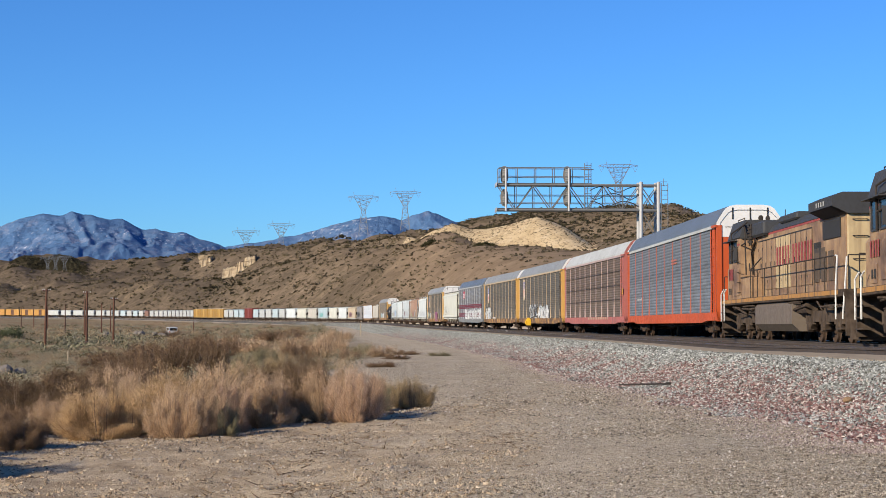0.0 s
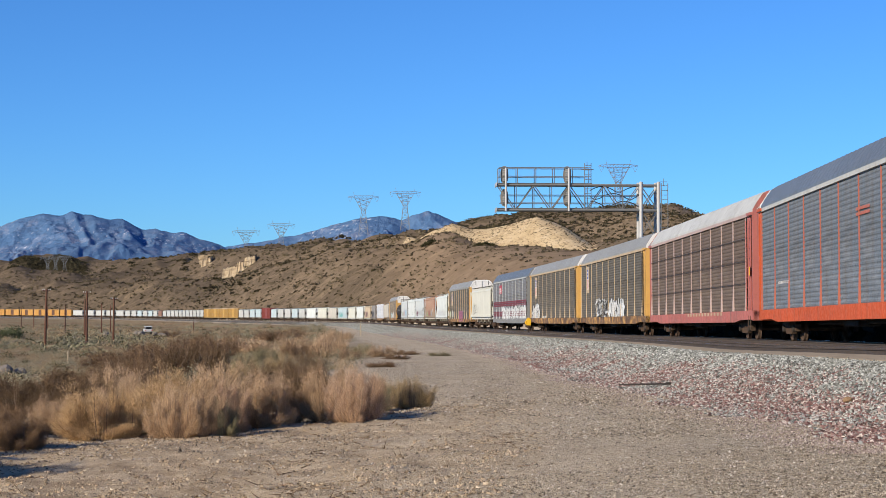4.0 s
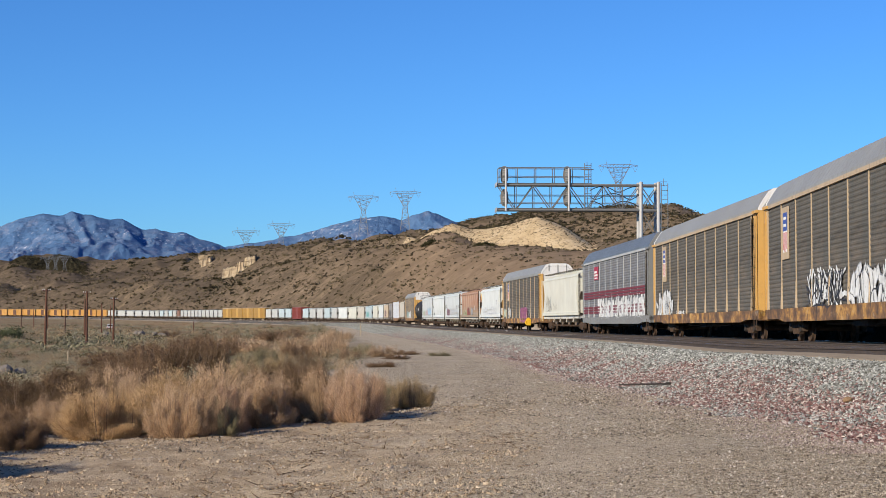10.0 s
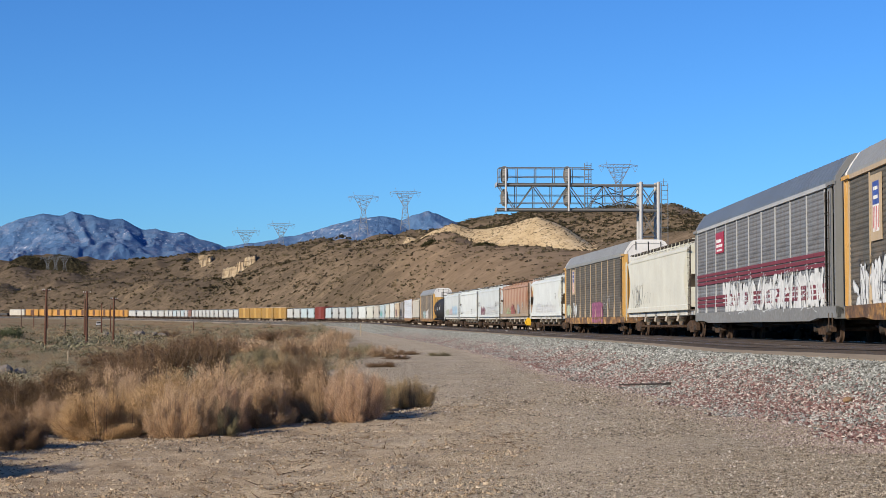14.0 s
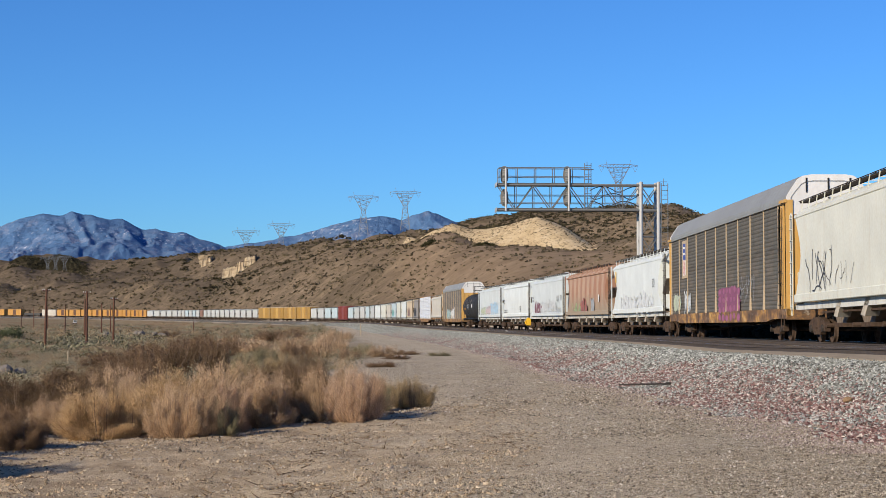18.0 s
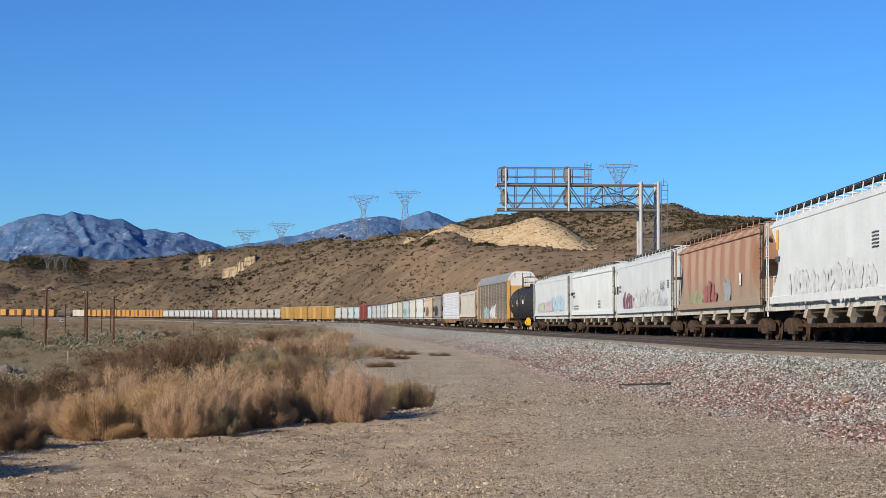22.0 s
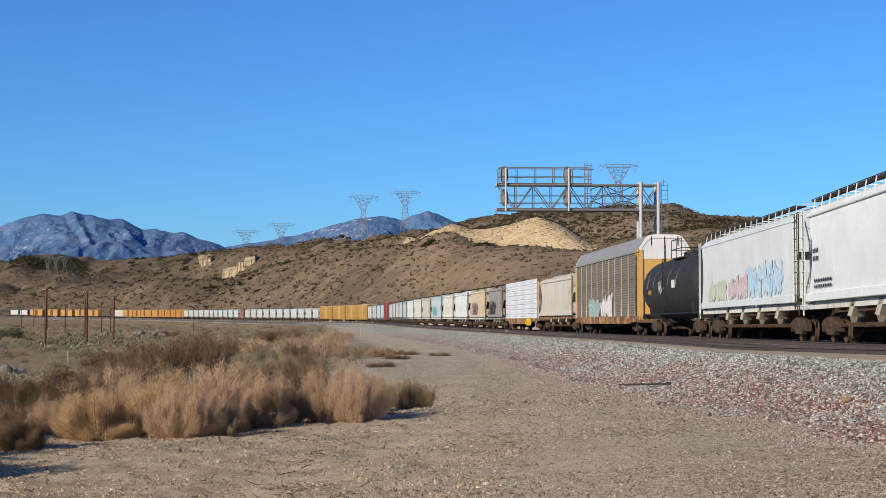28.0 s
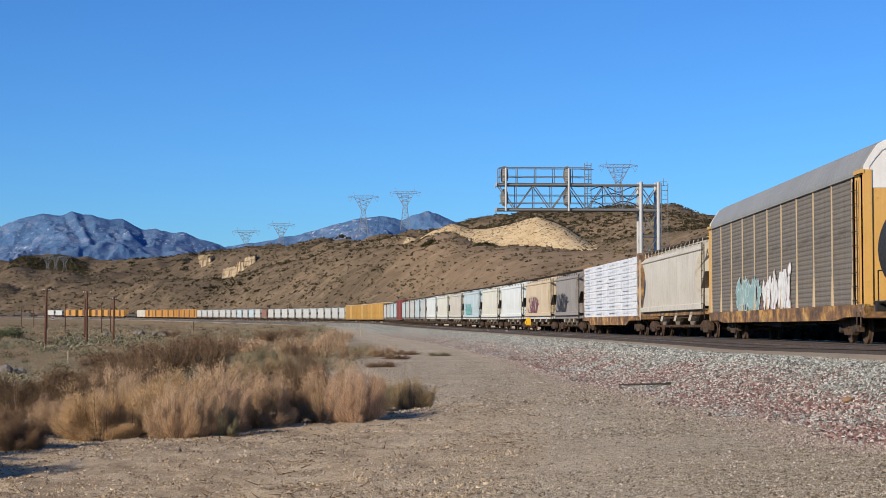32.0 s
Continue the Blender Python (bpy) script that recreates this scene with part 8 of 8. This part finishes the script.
# two big round bushes high on the near slope
for u, y in ((-0.0087, 690.0), (0.0257, 640.0)):
    gen = np.random.default_rng(int(y))
    c = np.array([u * y, y]) + gen.normal(size=(14, 2)) * np.array([1.5, 1.5])
    scatter_blobs("round_bush", np.stack([c[:, 0], c[:, 1], ground_z(c[:, 0], c[:, 1])], 1), gen.uniform(2.2, 3.6, 14), 120, M_OLIVE, "large dark olive bush on the hillside", int(y), 0.9, 0.14)


# pale sandstone breaking out of the far ridge
M_SANDSTONE = Mat("pale_cream_sandstone", 1.0, 0.0, 0.0)
M_SANDSTONE.color(M_SANDSTONE.mix(M_SANDSTONE.span(M_SANDSTONE.noise(0.35, 7, 0.75, M_SANDSTONE.scaled(0.5, 0.5, 2.0)), 0.50, 0.62, 0.0, 0.8), M_SANDSTONE.ramp(M_SANDSTONE.noise(0.12, 6, 0.7), [(0.3, (0.36, 0.275, 0.175)), (0.55, (0.50, 0.395, 0.262)), (0.75, (0.58, 0.475, 0.33))]), (0.17, 0.125, 0.08)))
M_SANDSTONE.bump(M_SANDSTONE.noise(0.5, 7, 0.7), 0.8, 1.2)
M_SANDSTONE = M_SANDSTONE.m


def outcrop(u, y, slabs, seed):
    """Tilted, broken beds of rock, each an uneven slab: side shift, height over the foot, width and thickness."""
    r = random.Random(seed)
    z = float(ground_z(u * y, y))
    rock = thing("rock_outcrop", "pale cream sandstone beds breaking out of the hillside", "rock outcrop", at=(u * y, y, z))
    for sx, h, w, t in slabs:
        n = 22
        low = [(sx + w * (k / n - 0.5), h + 0.12 * t * math.sin(k * 1.3 + seed) + r.uniform(-0.1, 0.1) * t) for k in range(n + 1)]
        top = [(sx + w * (k / n - 0.5) * 0.97, h + t * (0.55 + 0.45 * k / n) + r.uniform(-0.12, 0.12) * t) for k in range(n + 1)]
        v, f = [], []
        for k in range(n + 1):
            jut = r.uniform(-0.35, 0.35)
            v += [(low[k][0], -4.0 + jut, low[k][1] - 4.0), (top[k][0], -1.0 + jut, top[k][1]), (top[k][0], 9.0, top[k][1] + 0.6), (low[k][0], 9.0, low[k][1] - 2.0)]
        for k in range(n):
            a, b = 4 * k, 4 * k + 4
            f += [(a, b, b + 1, a + 1), (a + 1, b + 1, b + 2, a + 2), (a + 3, b + 3, b, a)]
        f += [(0, 1, 2, 3), (4 * n + 3, 4 * n + 2, 4 * n + 1, 4 * n)]
        part("rock_bed", Geo().add(v, f), M_SANDSTONE, rock)


outcrop(-0.1255, 1224, ((0.0, -1.0, 25.0, 7.0), (5.5, 4.4, 14.5, 5.0), (8.0, 8.4, 9.0, 4.2)), 3)
outcrop(-0.1454, 1333, ((0.0, 0.0, 8.5, 3.2), (1.5, 2.6, 4.5, 2.0)), 5)


# ---------------------------------------------------------------- loose stones
def stone_material(name, stops, rough=0.9):
    m = Mat(name, rough, 0.0, 0.05)
    g = m.n("ShaderNodeNewGeometry")
    col = m.ramp(g.outputs["Random Per Island"], stops)
    col = m.mix(m.span(m.noise(40, 3), 0.4, 0.7, 0, 0.35), col, (0.20, 0.17, 0.14))
    m.color(col)
    return m.m


M_ST_GREY = stone_material("grey_green_ballast_stone", [(0.0, (0.06, 0.064, 0.059)), (0.3, (0.175, 0.184, 0.17)), (0.65, (0.30, 0.315, 0.294)), (1.0, (0.56, 0.572, 0.535))])
M_ST_PINK = stone_material("red_ballast_stone", [(0.0, (0.05, 0.03, 0.028)), (0.35, (0.175, 0.088, 0.082)), (0.6, (0.26, 0.15, 0.14)), (0.8, (0.35, 0.275, 0.25)), (1.0, (0.66, 0.58, 0.51))])
M_ST_PURPLE = stone_material("purple_grey_fine_gravel", [(0.0, (0.10, 0.075, 0.07)), (0.4, (0.25, 0.19, 0.175)), (0.8, (0.38, 0.31, 0.28)), (1.0, (0.60, 0.54, 0.48))])
M_ST_GRAVEL = stone_material("tan_gravel_stone", [(0.0, (0.07, 0.054, 0.04)), (0.35, (0.15, 0.12, 0.088)), (0.6, (0.31, 0.262, 0.20)), (0.9, (0.47, 0.41, 0.33)), (1.0, (0.62, 0.56, 0.475))])
M_ST_CLOD = stone_material("brown_earth_clod", [(0.0, (0.15, 0.106, 0.066)), (0.5, (0.36, 0.267, 0.17)), (0.85, (0.50, 0.39, 0.262)), (1.0, (0.60, 0.50, 0.37))])
CHUNK = np.array([(0.8, 0, -0.2), (0, 0.8, -0.2), (-0.8, 0, -0.2), (0, -0.8, -0.2), (0.42, 0.42, 0.62), (-0.42, 0.42, 0.62), (-0.42, -0.42, 0.62), (0.42, -0.42, 0.62)], float)
CHUNKF = np.array([(0, 1, 4), (1, 5, 4), (1, 2, 5), (2, 6, 5), (2, 3, 6), (3, 7, 6), (3, 0, 7), (0, 4, 7), (4, 5, 6), (4, 6, 7)])
PEAK = np.array([(0.8, 0, -0.12), (0, 0.8, -0.12), (-0.8, 0, -0.12), (0, -0.8, -0.12), (0, 0, 0.9)], float)
PEAKF = np.array([(0, 1, 4), (1, 2, 4), (2, 3, 4), (3, 0, 4)])


def stones(name, p, size, mat, label, seed, tall=1.0, chunky=False):
    """Loose angular stones, each half sunk in the ground; chunky ones have broken flat tops."""
    gen = np.random.default_rng(seed)
    n = len(p)
    form, faces = (CHUNK, CHUNKF) if chunky else (PEAK, PEAKF)
    k = len(form)
    v = form[None] * gen.uniform(0.65, 1.2, (n, k, 1)) + gen.normal(size=(n, k, 3)) * np.array([0.15, 0.15, 0.12])
    v = v * np.stack([gen.uniform(0.8, 1.25, n), gen.uniform(0.7, 1.1, n), gen.uniform(0.7, 1.1, n) * tall], -1)[:, None, :]
    q = gen.uniform(0, 2 * np.pi, (n, 1))
    c, s = np.cos(q), np.sin(q)
    vx, vy = v[..., 0] * c - v[..., 1] * s, v[..., 0] * s + v[..., 1] * c
    tilt = gen.normal(size=(n, 2, 1)) * 0.3
    v = np.stack([vx, vy, v[..., 2] + tilt[:, 0] * vx + tilt[:, 1] * vy], -1) * (size * 0.5)[:, None, None] + p[:, None, :]
    f = (np.arange(n)[:, None, None] * k + faces[None]).reshape(-1, 3)
    ob = part(name, arrays_mesh(name, v.reshape(-1, 3), f), mat)
    tagged(ob, label, "stones", kind="stuff")


# crushed stone down the side of the ballast: grey at the top, red lower, fine purple gravel at the foot
gen = np.random.default_rng(101)
n = 330000
s = -58 + 220 * gen.uniform(0, 1, n) ** 2.3
o = gen.uniform(-11.6, -6.3, n)
a = np.interp(s, S_LINE, LINE_A)
cx, cy = np.interp(s, S_LINE, LINE_X), np.interp(s, S_LINE, LINE_Y)
x, y = cx + o * np.cos(a), cy + o * np.sin(a)
z = np.maximum(rail_z(cy) + np.interp(o, [w for w, _ in BED_SIDE], [q for _, q in BED_SIDE]), ground_z(x, y))
edge = np.interp(y, (14, 20, 34, 52, 85, 123, 200), (-8.7, -9.35, -9.4, -9.8, -10.6, -11.2, -11.3)) + 0.6 * fbm(x / 2.5, y / 2.5, 3, 91)
deep = (o + 6.0) / (edge + 6.0) + 0.22 * fbm(x / 1.6, y / 1.6, 3, 92)
red = gen.uniform(0, 1, n) < 0.72 * smooth(0.28, 0.62, deep) * np.clip(0.75 + 1.1 * fbm(x / 1.1, y / 2.0, 2, 95), 0.2, 1.3)
near = x < 0.30 * y
inside = near & (o > edge - 0.35 * gen.uniform(0, 1, n) ** 2)
pts = np.stack([x, y, z], 1)
size = (0.026 + 0.048 * gen.uniform(0, 1, n) ** 1.5) * np.clip(y / 26, 1.0, 2.0)
stones("ballast_stones", pts[inside & ~red], size[inside & ~red], M_ST_GREY, "loose grey-green crushed ballast stones", 102, 1.0, True)
stones("red_ballast_stones", pts[inside & red], size[inside & red], M_ST_PINK, "loose red and pink crushed stones", 104, 1.0, True)
foot = near & (o < edge + 0.35) & (o > edge - 1.1 * gen.uniform(0, 1, n))
stones("foot_gravel", pts[foot], size[foot] * 0.5, M_ST_PURPLE, "fine purple-grey gravel at the ballast's foot", 107)
gen = np.random.default_rng(121)
n = 26000
s = gen.uniform(150, 480, n)
o = gen.uniform(-11.5, -6.3, n)
a = np.interp(s, S_LINE, LINE_A)
cx, cy = np.interp(s, S_LINE, LINE_X), np.interp(s, S_LINE, LINE_Y)
x, y = cx + o * np.cos(a), cy + o * np.sin(a)
z = np.maximum(rail_z(cy) + np.interp(o, [w for w, _ in BED_SIDE], [q for _, q in BED_SIDE]), ground_z(x, y))
stones("far_ballast_stones", np.stack([x, y, z], 1), gen.uniform(0.10, 0.22, n), M_ST_GREY, "grey crushed stone along the far ballast", 122)
gen = np.random.default_rng(105)
n = 250000
y = 10.2 + 62 * gen.uniform(0, 1, n) ** 2.0
x = gen.uniform(-0.29, 0.29, n) * y
thick = 1.3 * fbm(x / 1.8, y / 3.0, 4, 66) - 0.42 * smooth(1.5, -2.5, x) * (1 - smooth(24, 34, y)) + 0.22 * smooth(-3, 3, x) + 0.25 * smooth(14, 10.5, y)
keep = (thick > gen.uniform(-0.75, 0.75, n)) & (x < line_x(y) - 8.0)
x, y = x[keep], y[keep]
stones("gravel", np.stack([x, y, ground_z(x, y) + 0.002], 1), (0.011 + 0.036 * gen.uniform(0, 1, len(x)) ** 2.4) * np.clip(y / 16, 0.8, 1.6), M_ST_GRAVEL, "loose tan gravel and pebbles on the road", 106, 0.72)
# clods and stones by the bushes
x, y, gen = field(30000, -0.29, 0.06, 10.5, 28, 108, 1.3)
keep = fbm(x / 0.9, y / 1.4, 3, 94) > gen.uniform(-0.35, 0.4, len(x))
x, y = x[keep], y[keep]
stones("earth_clods", np.stack([x, y, ground_z(x, y)], 1), 0.012 + 0.040 * gen.uniform(0, 1, len(x)) ** 3.0, M_ST_CLOD, "brown earth clods and stones before the bushes", 109, 1.0, True)
# dry twigs and litter strewn before the bushes
x, y, gen = field(6000, -0.29, 0.05, 10.5, 27, 111, 1.4)
keep = fbm(x / 1.5, y / 2.5, 3, 93) > gen.uniform(-0.2, 0.5, len(x))
x, y = x[keep], y[keep]
d = gen.normal(size=(len(x), 3)) * np.array([1, 1, 0.25])
d /= np.linalg.norm(d, axis=1, keepdims=True)
d[:, 2] = np.abs(d[:, 2])
v, f = blades(np.stack([x, y, ground_z(x, y) + 0.006], 1), d, gen.uniform(0.05, 0.22, len(x)), gen.uniform(0.004, 0.011, len(x)), gen)
tagged(part("twig_litter", arrays_mesh("twig_litter", v, f), M_DARKDRY), "dry twig litter strewn over the gravel", "litter", kind="stuff")
# pale straw over the soil
x, y, gen = field(4500, -0.29, 0.0, 10.5, 24, 113, 1.3)
keep = fbm(x / 1.2, y / 2.0, 3, 96) > gen.uniform(-0.25, 0.45, len(x))
x, y = x[keep], y[keep]
d = gen.normal(size=(len(x), 3)) * np.array([1, 1, 0.12])
d /= np.linalg.norm(d, axis=1, keepdims=True)
d[:, 2] = np.abs(d[:, 2])
v, f = blades(np.stack([x, y, ground_z(x, y) + 0.006], 1), d, gen.uniform(0.03, 0.09, len(x)), gen.uniform(0.002, 0.005, len(x)), gen)
tagged(part("straw_litter", arrays_mesh("straw_litter", v, f), M_BROWN), "orange-tan straw strewn over pale soil", "litter", kind="stuff")
# ---------------------------------------------------------------- small things by the track
def boulder(x, y, z, size, mat, label, seed):
    gen = np.random.default_rng(seed)
    bm = bmesh.new()
    bmesh.ops.create_icosphere(bm, subdivisions=2, radius=0.5)
    for v in bm.verts:
        v.co *= 1 + 0.18 * noise.noise(v.co * 3.1 + Vector((seed, 0, 0))) + 0.05 * gen.normal()
        v.co.z *= 0.75
    me = bpy.data.meshes.new("rock")
    bm.to_mesh(me)
    bm.free()
    ob = part("rock", me, mat, None, "", Matrix.LocRotScale((x, y, z + size * 0.22), Euler((0.2, 0.1, seed)), (size, size * 0.8, size * 0.8)))
    tagged(ob, label, "rock")


M_TANROCK = plain("tan_sandstone", (0.28, 0.18, 0.105), 0.95, 0.0, 0.3, 8, 0.05)
M_WHITEROCK = plain("chalky_white_stone", (0.78, 0.77, 0.74), 0.9, 0.0, 0.1, 8, 0.05)
M_GREYROCK = plain("grey_boulder", (0.20, 0.175, 0.15), 0.95, 0.0, 0.2, 3, 0.05)


def bed_z(x, y):
    o = x - float(line_x(y))
    h = float(np.interp(o, [w for w, _ in BED_SIDE], [q for _, q in BED_SIDE]))
    return max(float(rail_z(y)) + h, float(ground_z(x, y)))


boulder(4.92, 19.8, bed_z(4.92, 19.8) + 0.02, 0.13, M_TANROCK, "tan rough rock lying on the ballast slope", 3)
for s, o in ((103.0, -2.4), (88.0, -2.3)):
    x, y, z, a = line(s, o)
    boulder(x, y, z - 0.2, 0.34, M_WHITEROCK, "chalky white stone between the tracks", int(s))
for x, y, sz in ((-28.0, 104.0, 1.3), (-27.2, 104.8, 0.9), (-63.0, 340.0, 2.0), (-61.0, 344.0, 1.6), (-57.0, 330.0, 1.7), (-66.0, 352.0, 2.2), (-70.0, 338.0, 1.8)):
    boulder(x, y, float(ground_z(x, y)), sz, M_GREYROCK, "pale grey boulder among the scrub", int(abs(x) * 7 + y))
# a dark steel bar lying at the foot of the ballast
z = bed_z(4.05, 37.4)
rise = bed_z(4.7, 33.9) - z
bar = part("steel_bar", Geo().rod((0.0, 0.0, 0.02), (0.65, -3.5, rise + 0.03), 0.019, 8).box(0.60, -3.54, rise + 0.01, 0.70, -3.46, rise + 0.06), M_DARK, None, "", (4.05, 37.4, z + 0.025))
tagged(bar, "dark rusty steel bar lying on gravel", "bar")
# survey stakes in the scrub
M_STAKE = plain("pale_weathered_wood", (0.36, 0.30, 0.21), 0.9, 0.0, 0.2, 8, 0.05)
for x, y, h in ((-29.5, 128.0, 1.1), (-25.8, 126.0, 0.9), (-10.4, 205.0, 1.6)):
    st = part("survey_stake", Geo().box(-0.06, -0.04, -0.2, 0.06, 0.04, h, 0.01), M_STAKE, None, "", (x, y, float(ground_z(x, y))))
    tagged(st, "pale weathered wooden survey stake in scrub", "stake", "survey stakes")
# dark green bushes at the foot of the wash
gen = np.random.default_rng(81)
x = gen.uniform(-82, -79.4, 40)
y = gen.uniform(296, 306, 40)
M_GREEN = twig_material("dark_green_leaves", (0.075, 0.09, 0.045), (0.16, 0.17, 0.09))
scatter_blobs("green_thicket", np.stack([x, y, ground_z(x, y)], 1), gen.uniform(1.6, 3.0, 40), 160, M_GREEN, "dark green thicket in the wash", 82, 1.5, 0.11)
# pale grey-green clumps over the flats
gen = np.random.default_rng(85)
y = gen.uniform(80, 290, 700)
x = gen.uniform(-0.285, -0.13, 700) * y
keep = fbm(x / 14, y / 30, 3, 97) > gen.uniform(-0.1, 0.4, 700)
x, y = x[keep], y[keep]
M_SAGE = twig_material("pale_sage_twigs", (0.14, 0.13, 0.08), (0.29, 0.265, 0.175))
scatter_blobs("sage_scrub", np.stack([x, y, ground_z(x, y)], 1), gen.uniform(0.9, 2.3, len(x)), 90, M_SAGE, "pale grey-green sage clumps on the flats", 86, 0.75, 0.13)
# a small piece of teal sheeting caught in the scrub
z = float(ground_z(-60.2, 234.0))
sheet = part("discarded_sheet", Geo().prism([(-0.9, 0.0), (-0.5, 0.34), (0.1, 0.22), (0.5, 0.40), (0.95, 0.0)], -0.3, 0.3, "y"), plain("teal_plastic_sheet", (0.10, 0.36, 0.34), 0.5), None, "", (-60.2, 234.0, z))
tagged(sheet, "crumpled teal plastic sheet caught in scrub", "plastic sheet")


# ---------------------------------------------------------------- a van on the dirt road beyond the flats
def white_van():
    van = thing("white_van", "white van driving away along the dirt road", "van")
    white = plain("white_van_paint", (0.46, 0.47, 0.47), 0.35, 0.0, 0.08, 3, 0.4)
    part("body", Geo().box(-2.5, -0.95, 0.42, 2.5, 0.95, 1.10, 0.10), white, van)
    part("cabin", Geo().prism([(-2.45, 1.08), (1.6, 1.08), (0.95, 1.92), (-2.35, 1.92)], -0.88, 0.88, "y"), white, van)
    part("rear_window", Geo().box(-2.47, -0.72, 1.20, -2.42, 0.72, 1.72), M_WINDOW, van)
    part("windscreen", Geo().prism([(1.62, 1.12), (1.66, 1.12), (1.02, 1.88), (0.98, 1.88)], -0.78, 0.78, "y"), M_WINDOW, van)
    for sy in (-1, 1):
        part("side_window", Geo().box(-1.9, min(sy * 0.882, sy * 0.892), 1.22, 0.8, max(sy * 0.882, sy * 0.892), 1.72), M_WINDOW, van)
        part("tail_light", Geo().box(-2.53, min(sy * 0.70, sy * 0.92), 0.80, -2.49, max(sy * 0.70, sy * 0.92), 1.08), M_BAR_RED, van)
        for x in (-1.55, 1.55):
            part("wheel", Geo().lathe([(0.02, -0.11), (0.20, -0.12), (0.36, -0.10), (0.36, 0.10), (0.20, 0.12), (0.02, 0.11)], "y", 16), M_BLACK, van, "black tyre", (x, sy * 0.84, 0.36))
    part("bumper", Geo().box(-2.58, -0.93, 0.40, -2.46, 0.93, 0.62, 0.04), M_DARK, van)
    return van


VAN = white_van()
# seconds, x, y along the dirt road
VAN_WAY = ((0.0, -57.6, 345.0), (2.0, -62.6, 360.0), (4.0, -71.7, 395.0), (6.0, -83.5, 440.0), (8.5, -100.2, 500.0), (11.5, -122.5, 590.0), (14.0, -144.0, 680.0), (18.0, -181.0, 800.0), (24.0, -222.0, 940.0), (32.0, -246.0, 1025.0))


# ---------------------------------------------------------------- everything that moves
def run_out(t):
    """How far the train has come by t seconds."""
    return 8.902 * t + 0.06111 * t * t - 0.00017648 * t ** 3


def wagon_pose(s, half):
    a, b = line(s - half), line(s + half)
    front, rear = Vector(a[:3]), Vector(b[:3])
    x = (front - rear).normalized()
    y = Vector((0, 0, 1)).cross(x).normalized()
    z = x.cross(y)
    m = Matrix((x, y, z)).transposed().to_4x4()
    m.translation = (front + rear) / 2
    return m


def motions():
    for car, mid, half in ROLLING:
        walk(car, [(t, wagon_pose(mid - run_out(t), half)) for t in [k * 1.0 for k in range(33)]])
    rows = []
    for k, (t, x, y) in enumerate(VAN_WAY):
        p, q = VAN_WAY[max(0, k - 1)], VAN_WAY[min(len(VAN_WAY) - 1, k + 1)]
        a = math.atan2(q[2] - p[2], q[1] - p[1])
        rows.append((t, Matrix.Translation((x, y, float(ground_z(x, y)))) @ Matrix.Rotation(a, 4, "Z")))
    walk(VAN, rows)
    # the wheels roll without slipping: about 40 degrees in a thirtieth of a second
    first = {}
    for ws, sx in WHEELS:
        if sx not in first:
            walk(ws, [(k / 30, Matrix.Translation((sx, 0, 0.455)) @ Matrix.Rotation(run_out(k / 30) / 0.455, 4, "Y")) for k in range(961)])
            first[sx] = ws
        else:
            ws.rotation_mode = "QUATERNION"
            ws.animation_data_create()
            ws.animation_data.action = first[sx].animation_data.action
            ws.animation_data.action_slot = first[sx].animation_data.action_slot


motions()
